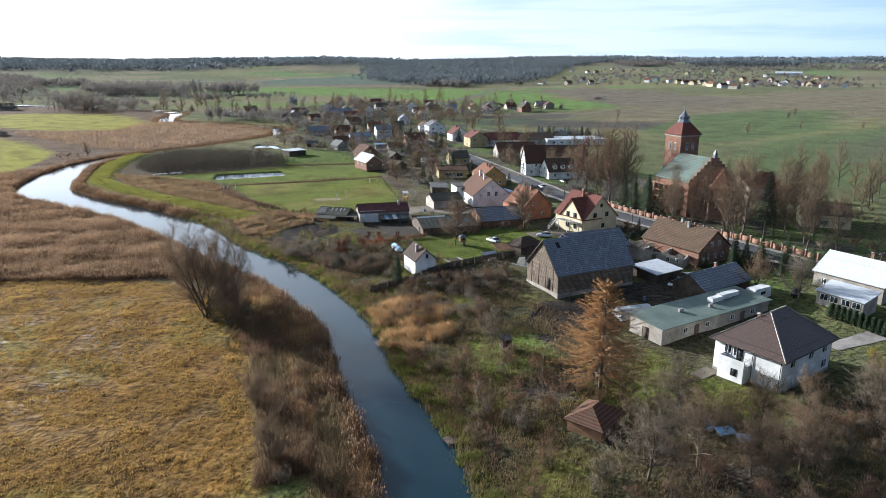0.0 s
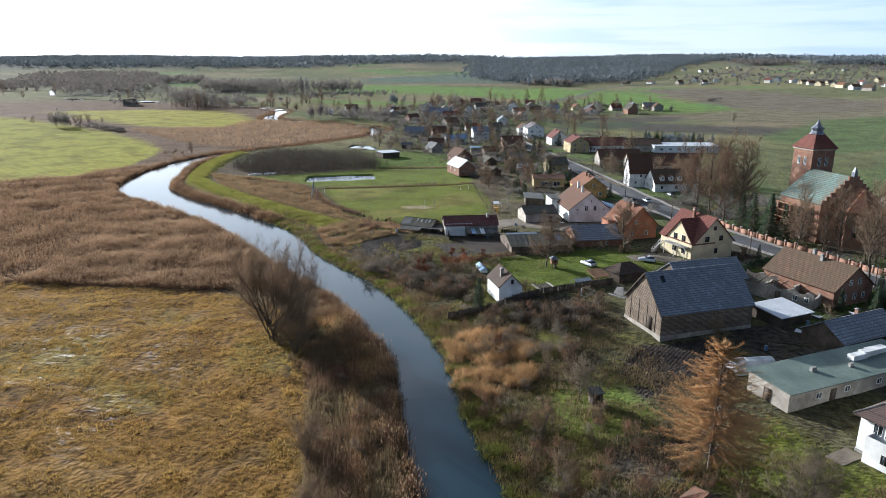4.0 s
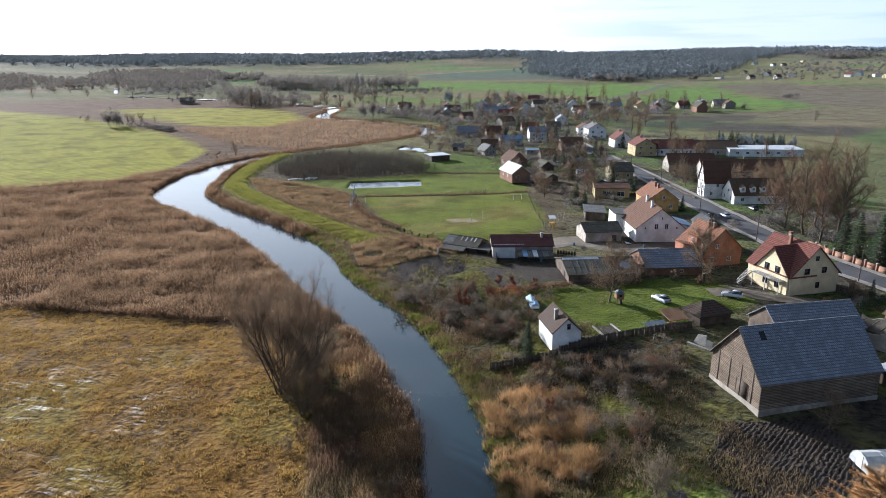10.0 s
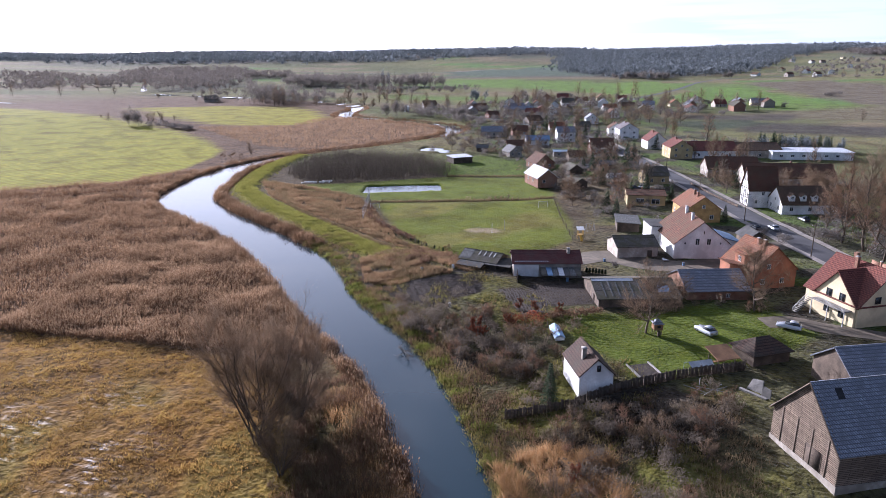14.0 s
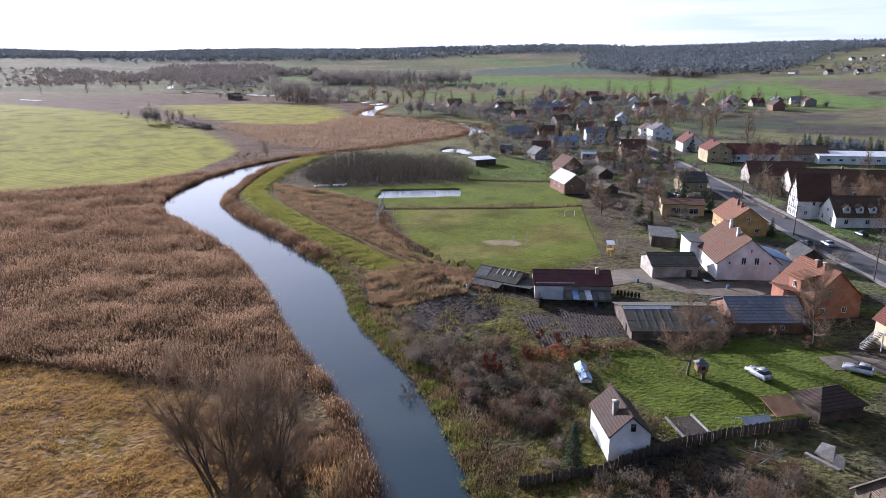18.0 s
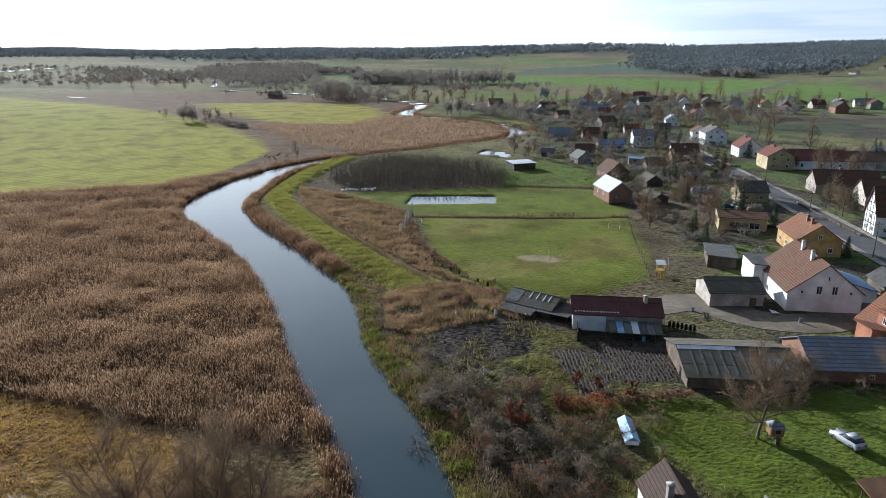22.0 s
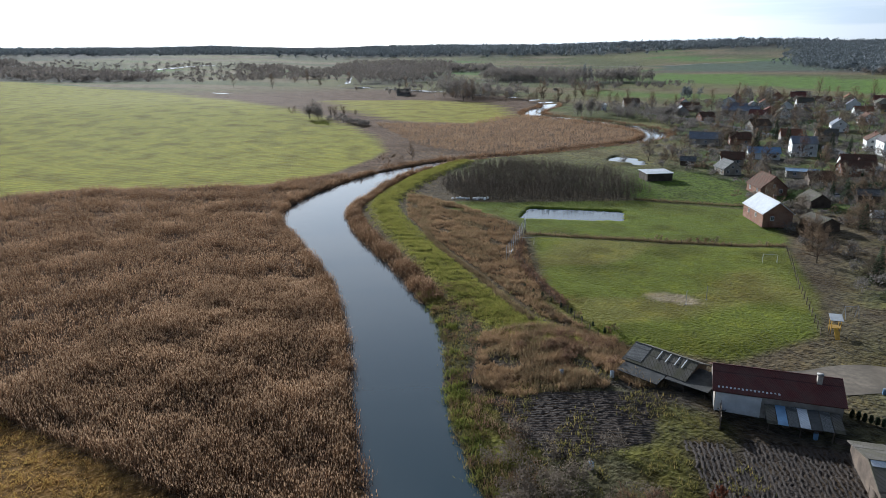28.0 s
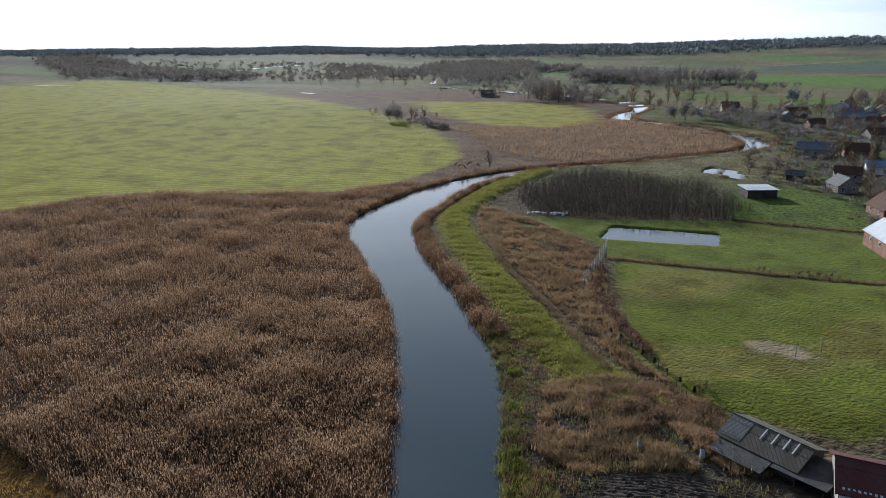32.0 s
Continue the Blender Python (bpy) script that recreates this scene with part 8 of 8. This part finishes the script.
# the playhouse opening is a black panel: its inner shade is only colour
thing("playhouse", legs(0.6, 0.6, 1.0) + [("cabin", box(-0.75, 0.75, -0.75, 0.75, 0.9, 2.1), "wood_new"), ("roof", beam((0, 0, 2.05), (0, 0, 2.85), 1.35, 4, 0.05), "roof_slate"), ("ladder", box(-0.25, 0.25, -1.1, -0.76, -0.2, 0.9), "wood"), ("opening", box(-0.3, 0.3, -0.78, -0.74, 1.3, 1.8), "black")], 5.1, 170.5, 20, "small wooden playhouse on stilts", "playhouse")
thing("covered_boat", [("hull", soup(box(-2.6, 2.6, -0.8, 0.8, 0.25, 0.8)), "plaster_white"), ("tarpaulin", soup(slab((-2.7, -0.95, 0.75), (2.7, -0.95, 0.75), (2.7, 0, 1.35), (-2.7, 0, 1.35), 0.06), slab((2.7, 0.95, 0.75), (-2.7, 0.95, 0.75), (-2.7, 0, 1.35), (2.7, 0, 1.35), 0.06)), "tarp_blue"), ("axle", beam((0, -0.9, 0.25), (0, 0.9, 0.25), 0.07), "metal")] + [("wheel", beam((0, k, 0.28), (0, k + 0.15, 0.28), 0.28, 10), "tyre") for k in (-1.0, 0.85)], -11.8, 165.2, 108, "boat under a pale blue tarpaulin", "boat")
for x, y, a in ((-28.6, 272, 105), (-83.2, 260, 118)):
    thing("football_goal", [("post", beam((0, -1.5, -0.2), (0, -1.5, 2.0), 0.05), "white_paint"), ("post", beam((0, 1.5, -0.2), (0, 1.5, 2.0), 0.05), "white_paint"), ("crossbar", beam((0, -1.55, 2.0), (0, 1.55, 2.0), 0.05), "white_paint"), ("stay", beam((0, -1.5, 2.0), (0.9, -1.5, 0), 0.03), "white_paint"), ("stay", beam((0, 1.5, 2.0), (0.9, 1.5, 0), 0.03), "white_paint")], x, y, a, "white football goal on the grass", "goal")
for x, y in ((-38.4, 236.8), (-35.6, 241.2)):
    thing("net_post", [("pole", beam((0, 0, -0.3), (0, 0, 2.9), 0.06, 6), "metal"), ("foot", box(-0.2, 0.2, -0.2, 0.2, -0.1, 0.06), "concrete")], x, y, 0, "bare volleyball post on the sandy patch", "post", group="net posts")
thing("climbing_frame", [("tower", soup(*[beam((sx * 0.7, sy * 0.7, -0.2), (sx * 0.7, sy * 0.7, 2.6), 0.07) for sx in (-1, 1) for sy in (-1, 1)]), "yellow"), ("deck", box(-0.8, 0.8, -0.8, 0.8, 1.2, 1.3), "yellow"), ("roof", slab((-1, -1, 2.7), (1, -1, 2.7), (1, 1, 3.2), (-1, 1, 3.2), 0.06), "white_paint"), ("slide", slab((-0.35, -0.8, 1.3), (0.35, -0.8, 1.3), (0.35, -3, 0.15), (-0.35, -3, 0.15), 0.05), "yellow")], -13.5, 234.6, 15, "yellow climbing frame with a slide", "playground frame")
thing("swing", [("frame", soup(beam((-1.3, -0.6, -0.2), (-1.3, 0, 2.3), 0.05), beam((-1.3, 0.6, -0.2), (-1.3, 0, 2.3), 0.05), beam((1.3, -0.6, -0.2), (1.3, 0, 2.3), 0.05), beam((1.3, 0.6, -0.2), (1.3, 0, 2.3), 0.05), beam((-1.35, 0, 2.3), (1.35, 0, 2.3), 0.05)), "metal"), ("seat", box(-0.25, 0.25, -0.1, 0.1, 0.5, 0.55), "wood"), ("chain", soup(beam((-0.22, 0, 0.5), (-0.22, 0, 2.3), 0.015), beam((0.22, 0, 0.5), (0.22, 0, 2.3), 0.015)), "metal")], -11.5, 244.0, 40, "metal swing on bare ground", "swing")
for x, y, a in ((1.4, 80.0, 25), (-3.7, 94.4, 25)):
    d_ = [("plank", box(-1.25, 1.25, -1.0 + i * 0.25, -0.78 + i * 0.25, 0.42, 0.47), "wood") for i in range(8)]
    thing("jetty", d_ + [("pile", beam((sx * 1.1, sy * 0.85, -1.8), (sx * 1.1, sy * 0.85, 0.55), 0.06), "wood") for sx in (-1, 1) for sy in (-1, 1)] + [("bearer", box(-1.2, 1.2, sy - 0.06, sy + 0.06, 0.3, 0.42), "wood") for sy in (-0.85, 0.85)], x, y, a, "small grey wooden jetty over the water", "jetty", 0.0)
thing("privy_hut", [("wall", box(-0.8, 0.8, -0.8, 0.8, -0.3, 1.9), "wood"), ("roof", slab((-1, -1, 1.95), (1, -1, 1.95), (1, 1, 2.25), (-1, 1, 2.25), 0.08), "felt"), ("door", box(-0.35, 0.35, -0.84, -0.8, 0.0, 1.7), "dark_frame")], 10.7, 106.4, 20, "dark tarred wooden garden hut", "hut")


def tunnel(x, y, rot, L, W, hh, label):
    v, f = [], []
    n = 8
    for i, u in enumerate((-L / 2, L / 2)):
        for k in range(n + 1):
            a = math.pi * k / n
            v.append((u, -W / 2 * math.cos(a), hh * math.sin(a) - 0.1))
    f = [(k, k + 1, n + 2 + k, n + 1 + k) for k in range(n)] + [tuple(range(n + 1)), tuple(range(2 * n + 1, n, -1))]
    ribs = [("rib", soup(*[beam((u, -W / 2 * 1.01 * math.cos(math.pi * k / n), hh * 1.01 * math.sin(math.pi * k / n) - 0.1), (u, -W / 2 * 1.01 * math.cos(math.pi * (k + 1) / n), hh * 1.01 * math.sin(math.pi * (k + 1) / n) - 0.1), 0.03) for k in range(n)]), "metal") for u in np.linspace(-L / 2, L / 2, 4)]
    return thing("polytunnel", [("film", (v, f), "film")] + ribs + [("door", box(-L / 2 - 0.06, -L / 2 - 0.01, -0.5, 0.5, 0, 1.7), "white_paint")], x, y, rot, label, "greenhouse")


tunnel(36.6, 121.3, 17, 7, 3.8, 2.1, "white plastic polytunnel in the garden")
tunnel(-8, 334, 20, 6, 3, 2, "pale polytunnel between the houses")
thing("greenhouse_frame", [("bar", beam(*b, 0.04), "roof_copper") for b in [((-2, -1, 0), (-2, -1, 1.4)), ((2, -1, 0), (2, -1, 1.4)), ((-2, 1, 0), (-2, 1, 1.4)), ((2, 1, 0), (2, 1, 1.4)), ((-2, -1, 1.4), (2, -1, 1.4)), ((-2, 1, 1.4), (2, 1, 1.4)), ((-2, 0, 2), (2, 0, 2)), ((-2, -1, 1.4), (-2, 0, 2)), ((2, -1, 1.4), (2, 0, 2)), ((-2, 1, 1.4), (-2, 0, 2)), ((2, 1, 1.4), (2, 0, 2)), ((0, -1, 1.4), (0, 0, 2)), ((0, -1, 0), (0, -1, 1.4))]] + [("pane", slab((-2, -1, 1.42), (2, -1, 1.42), (2, 0, 2.02), (-2, 0, 2.02), 0.02), "film")], 11.0, 156.6, 30, "low green greenhouse frame by the fence", "greenhouse")
thing("garden_shelter", legs(1.5, 1.2, 2.0, 0.07) + [("roof", slab((-2, -1.8, 2.0), (2, -1.8, 2.0), (2, 1.8, 2.9), (-2, 1.8, 2.9), 0.1), "wood_new"), ("bench", box(-1.3, 1.3, 0.7, 1.1, 0.4, 0.5), "wood_new")], 14.6, 160.0, 30, "orange stained garden shelter", "shelter")
house(21.0, 165.0, 33, 7, 5, 2.0, 3.6, "wood", "roof_old", "dark shed below the lawn", "shed", "shed", hip=2.2)
r_ = random.Random(3)
fr = []
for i in range(10):
    a, b = (r_.uniform(-3, 3), r_.uniform(-1.8, 1.8), 0.1 + 0.05 * i), (r_.uniform(-3, 3), r_.uniform(-1.8, 1.8), 0.5 + 0.12 * i)
    fr.append(("tube", beam(a, b, 0.045), "metal"))
thing("metal_frames", fr, 11.6, 150.5, 20, "heap of pale metal tube frames", "scrap")
thing("broken_wall", [("slab", slab((-1.2, 0, 0), (1.2, 0, 0), (0.9, 0.5, 1.9), (-0.7, 0.5, 1.6), 0.25), "concrete"), ("slab", slab((1.4, -0.6, 0), (2.8, -0.6, 0), (2.6, -0.3, 1.3), (1.5, -0.3, 1.5), 0.25), "concrete"), ("rubble", box(-1.6, 2.6, -1.4, -0.9, -0.1, 0.3), "concrete")], 18.4, 152.6, -40, "broken pale concrete wall pieces", "ruin")
thing("kerb_bed", [("plank", box(-0.12, 0.12, -3, 3, -0.1, 0.35), "concrete"), ("plank", box(3.6, 3.84, -3, 3, -0.1, 0.35), "concrete"), ("earth", box(0.12, 3.6, -2.8, 2.8, -0.1, 0.14), "soil")], 1.6, 153.6, 28, "raised vegetable bed with concrete kerbs", "garden bed")
for x, y, a in ((37.5, 79, 20), (35.8, 80.8, 60), (39.5, 77, 5)):
    thing("tarpaulin_heap", [("sheet", soup(slab((-1.4, -0.8, 0.5), (1.2, -0.9, 0.3), (1.4, 0.7, 0.6), (-1.2, 0.9, 0.7), 0.1)), "tarp_blue"), ("rubbish", box(-1.1, 1.1, -0.6, 0.6, -0.2, 0.4), "stonepile")], x, y, a, "heap of rubbish under blue and white sheets", "rubbish", group="rubbish heaps")
thing("caravan", [("body", box(-2.6, 2.6, -1.05, 1.05, 0.5, 2.5), "white_paint"), ("roof", box(-2.5, 2.5, -1.0, 1.0, 2.5, 2.62), "white_paint"), ("window", box(-0.7, 0.7, -1.09, -1.05, 1.3, 1.9), "black"), ("wheel", beam((0.2, -1.0, 0.3), (0.2, 1.0, 0.3), 0.3, 10), "tyre"), ("drawbar", beam((2.6, 0, 0.5), (3.8, 0, 0.4), 0.06), "metal")], 64.5, 129.5, 30, "white caravan beside the low outbuilding", "caravan")
for x, y in ((-46.3, 195.6), (-39.5, 198.0), (-34.5, 176.8)):
    thing("water_barrel", [("barrel", beam((0, 0, -0.1), (0, 0, 0.9), 0.32, 10, 0.30), "film"), ("lid", beam((0, 0, 0.9), (0, 0, 0.95), 0.33, 10, 0.28), "roof_blue")], x, y, 0, "pale plastic water barrel in the garden", "barrel", group="barrels")
for i in range(10):
    x, y = 74 + (78.9 - 74) * i / 9, 119.7 + (110.9 - 119.7) * i / 9
    plant("thuja", x, y, 0.95)
for i in range(7):
    plant("thuja", -9.5 + i * 0.7, 204.6 - i * 0.15, 0.4)
# fallen branches in the river
bt = bare_tree(91, 5, 0.1, 9, 0.5, 120, 0.09, 0.7, 0.015)
dead = empty("fallen_branch", -38.5, 159.0, 0.15, 35, "fallen leafless branches lying in the river", "branch")
part("limb", mesh_of("limb", *bt[0], [M["bark"]]), dead, m=pose(0, 0, 0, 0, -82, 90))
part("twigs", mesh_of("twigs", *bt[1], [M["twig"]]), dead, m=pose(0, 0, 0, 0, -82, 90))


# ---- dug beds: furrows ----
def furrows(poly, turn, gap, label, seed):
    p = np.array(poly)
    c = p.mean(0)
    a = radians(turn)
    u, w = np.array((math.cos(a), math.sin(a))), np.array((-math.sin(a), math.cos(a)))
    r = np.random.RandomState(seed)
    rows = []
    for k in np.arange(-16, 16, gap):
        t = np.arange(-22, 22, 0.5)
        q = c + u * t[:, None] + w * (k + 0.10 * r.normal(0, 1, (len(t), 1)))
        ok = inside(q[:, 0], q[:, 1], poly, 0.3) > 0.6
        if not ok.any():
            continue
        z = lay(q[:, 0], q[:, 1])
        top = 0.05 + 0.09 * r.rand(len(t))
        for i in np.nonzero(ok[:-1] & ok[1:])[0]:
            pr = []
            for j in (i, i + 1):
                pr += [(*(q[j] - w * gap * 0.42), z[j] - 0.05), (*q[j], z[j] + top[j]), (*(q[j] + w * gap * 0.42), z[j] - 0.05)]
            rows.append((pr, [(0, 3, 4, 1), (1, 4, 5, 2)]))
    tagged(new("furrows", mesh_of("furrows", *soup(*rows), [M["soil"]], True)), label, "soil", kind="stuff")


furrows(SOIL_A, 18, 0.55, "dark dug furrows in the garden plot", 1)
furrows(SOIL_C, 112, 0.6, "dark dug furrows beside the sheds", 2)
furrows(SOIL_B, 112, 0.6, "narrow dug garden bed", 3)
furrows(SOIL_D, 60, 0.6, "dark curved furrows behind the barn", 4)

# weeds along the north edge of the football field
hedge = np.concatenate([np.linspace((-88, 270), (-27, 290.5), 900) + np.random.RandomState(4).normal(0, 0.5, (900, 2)), np.linspace((-77, 328), (-42, 337), 300) + np.random.RandomState(5).normal(0, 0.5, (300, 2))])
tuft_field("dry_weeds", hedge, "weeds", "strip of dead weeds along the fence", "weeds", 6, 0.9, 0.05, 0.3, 501, plume=0.1)
grove(("round", "bush", "tall"), [(250, 1380), (420, 1120), (620, 1080), (900, 1250), (900, 1700), (560, 1700)], 30, 0.6, 1.0, 411, apart=20)

# shrubs far from the river, joined
far_trees("far_shrubs", [(x, y, size, turn, ("bush_far", v)) for x, y, size, turn, v in FAR_SHRUBS], "leafless shrubs among far gardens and houses")

# pools and wet ditches far across the meadows
for line, lb in (([(-1500, 1040, 9), (-1560, 1150, 14), (-1600, 1300, 16), (-1590, 1380, 8)], "bright flooded strip far across the valley"), ([(-712, 668, 1.6), (-690, 662, 3), (-668, 660, 1.5)], "small pool in the far meadow"),
                 ([(-690, 876, 2), (-720, 930, 4), (-782, 1006, 3), (-845, 1088, 2)], "far reach of the river in the meadows"), ([(-1345, 530, 3), (-1260, 556, 5), (-1170, 582, 3)], "wet ditch in the far meadow"), ([(-1880, 1000, 8), (-2100, 1090, 12), (-2330, 1180, 8)], "distant flooded strip")):
    ribbon("water", curve_through(line, 4), None, [WATER], lb, "water", lift=0.25)

# lime-green weeds along the gardens' bank
lush = thin(bank(1, 58, 212, -0.4, 3.4, 3600, 250), 6, 67, 0.3)
tuft_field("bank_weeds", clear(lush, wet=-0.7), "lush", "lime-green and yellow weeds on the water's edge", "weeds", 9, 0.8, 0.07, 0.5, 251, spread=0.4)
# evergreens and sheds' hedges among the yards
for x, y, k in ((-8, 268, 0.9), (-5, 262, 0.7), (-1, 284, 0.8), (4, 300, 0.9), (-12, 318, 0.8), (-18, 352, 0.9), (-22, 356, 0.7), (12, 286, 0.75), (30, 330, 0.9), (36, 318, 0.8), (-60, 520, 1.2), (-52, 505, 1.0), (-30, 470, 1.1), (10, 420, 1.0), (26, 262, 0.6)):
    plant("spruce", x, y, k)

# clipped and overgrown hedges
def hedge(line, tall, width, mt, label, seed):
    r = np.random.RandomState(seed)
    p = np.array(line, float)
    k = r.randint(0, len(p) - 1, int(260 * np.linalg.norm(np.diff(p, axis=0), axis=1).sum() / 2))
    q = p[k] + (p[k + 1] - p[k]) * r.rand(len(k), 1) + r.normal(0, 0.32 * width, (len(k), 2))
    c = np.column_stack([q, lay(q[:, 0], q[:, 1]) + tall * r.rand(len(k)) ** 0.6 * (0.85 + 0.2 * waves(q[:, 0], q[:, 1], 4, seed))])
    v = (c[:, None, :] + r.normal(0, 0.13, (len(k), 3, 3))).reshape(-1, 3)
    tagged(new("hedge", mesh_of("hedge", v, np.arange(len(v)).reshape(-1, 3), [M[mt]])), label, "hedge")


hedge([(47.5, 172), (54, 179), (60.5, 185)], 2.0, 1.6, "needle", "dark green clipped hedge beside the cream house", 601)
hedge([(71.5, 160.5), (78, 157), (85.5, 153)], 1.8, 1.8, "needle", "dark overgrown hedge along the churchyard street", 602)
hedge([(-21.5, 169.5), (-18, 170.2), (-15, 171.4)], 2.0, 1.8, "rust_leaf", "russet beech hedge above the lawn", 603)
hedge([(-14, 173), (-10, 175.5), (-5, 178)], 1.4, 1.4, "brush", "brown unkempt hedge above the lawn", 604)
hedge([(-2, 300), (6, 296), (12, 298)], 1.5, 1.4, "needle", "dark clipped garden hedge", 605)
hedge([(-26, 372), (-10, 384), (6, 388)], 1.8, 1.6, "needle", "dark clipped garden hedge", 606)
hedge([(2, 450), (-6, 462), (-2, 476)], 1.8, 1.6, "needle", "dark clipped hedge round a villa", 607)
hedge([(-86, 262), (-80, 248), (-70, 236.5), (-58, 224.5)], 1.1, 1.6, "brush", "brown scrub along the field fence", 608)

# pale bundles lying before the thicket
rb = random.Random(41)
for i in range(26):
    x, y = -130 + 11.5 * rb.random() + 0, 299.0 + rb.uniform(-1.4, 1.4)
    y += (x + 130) * 0.5
    a_, b_, c_ = rb.uniform(0.3, 0.7), rb.uniform(0.25, 0.5), rb.uniform(0.3, 0.6)
    thing("stone_block", [("block", ([(-a_, -b_, -0.15), (a_, -b_ * 0.8, -0.15), (a_ * 0.9, b_, -0.15), (-a_, b_, -0.15), (-a_ * 0.8, -b_ * 0.7, c_), (a_ * 0.7, -b_ * 0.8, c_ * 0.85), (a_ * 0.8, b_ * 0.7, c_), (-a_ * 0.7, b_ * 0.8, c_ * 0.9)], BOXF), "plaster_white")], x, y, rb.uniform(0, 180), "pale weathered block lying in rough grass", "block", group="pale blocks before the thicket")

# tall ball-stop net at the corner of the field
fence([(-82, 246), (-86.5, 261), (-91.5, 276)], 3.0, "tall wire ball-stop fence at the corner of the field", ("wire_net", 9, lambda: wires(3.0, (0.6, 1.2, 1.8, 2.4, 3.0, 3.6))), 4.0, "metal")
# trodden strip of tall weeds beside the dike
sp = np.array([(-132, 287), (-120, 266), (-108, 252), (-94, 241), (-81, 232), (-60, 214)], float)
rs_ = np.random.RandomState(71)
ki = rs_.randint(0, 5, 2600)
strip = sp[ki] + (sp[ki + 1] - sp[ki]) * rs_.rand(2600, 1) + rs_.normal(0, 0.35, (2600, 2))
tuft_field("dry_weeds", strip, "weeds", "line of dead stems beside the dike", "weeds", 6, 1.0, 0.04, 0.25, 72)
for i in range(9):
    plant("thuja", -70 + 23 * i / 8, 231.5 - 15.5 * i / 8, 0.26 + 0.06 * (i * 7 % 3))
for x, y, k in ((18, 639, 1.5), (29, 560, 1.3), (156, 607, 0.9), (-308, 751, 1.9)):
    plant("round", x, y, k)
ribbon("road", curve_through([(-112, 596, 2.5), (-60, 690, 2.5), (-20, 790, 2.5), (-3, 837, 2.6), (46, 1019, 3), (99, 1278, 3), (177, 1406, 3), (330, 1440, 3)], 5), None, [M["asphalt"]], "narrow road climbing from the village to the hill", "road", 0.25)
ribbon("road", curve_through([(-760, 1700, 4), (-512, 1873, 4), (-406, 2009, 4), (-238, 2224, 4)], 5), None, [M["paving"]], "pale country road far across the fields", "road", 0.6)

# clutter in the yard between the barns and beside the sheds
yr = random.Random(51)
for i, (x, y) in enumerate(((46, 138), (49, 136.5), (52, 141), (44.5, 146), (55, 145), (41, 128.5), (44, 131), (62, 141), (66, 138), (58, 149), (63, 148), (-13, 195.5), (-9.5, 196.5), (-24, 197), (-6, 214), (-3.5, 212), (8, 217), (12, 214))):
    if i % 3 == 0:
        pieces = [("board", box(-1.6 + yr.uniform(-0.3, 0.3), 1.6 + yr.uniform(-0.3, 0.3), -0.5 + 0.2 * k, -0.34 + 0.2 * k, 0.08 * (k % 3), 0.06 + 0.08 * (k % 3)), "wood") for k in range(6)]
        thing("timber_stack", pieces, x, y, yr.uniform(0, 180), "loose stack of weathered boards in a yard", "timber", group="yard timber")
    elif i % 3 == 1:
        pieces = [("sheet", slab((-0.9, -0.6, 0.3 + 0.1 * k), (0.9, -0.6 + 0.1 * k, 0.25), (0.8, 0.6, 0.35 + 0.1 * k), (-0.8, 0.7, 0.4), 0.04), ("roof_white", "roof_grey", "roof_oldgrey")[(i + k) % 3]) for k in range(3)]
        thing("scrap_heap", pieces + [("base", box(-0.7, 0.7, -0.5, 0.5, -0.2, 0.26), "wood")], x, y, yr.uniform(0, 180), "heap of bent metal sheets in a yard", "scrap", group="yard scrap")
    else:
        thing("oil_drum", [("drum", beam((0, 0, -0.1), (0, 0, 0.88), 0.29, 12), "roof_blue"), ("lid", beam((0, 0, 0.86), (0, 0, 0.9), 0.28, 12, 0.02), "metal")], x, y, 0, "dull blue metal drum standing in a yard", "drum", group="yard drums")
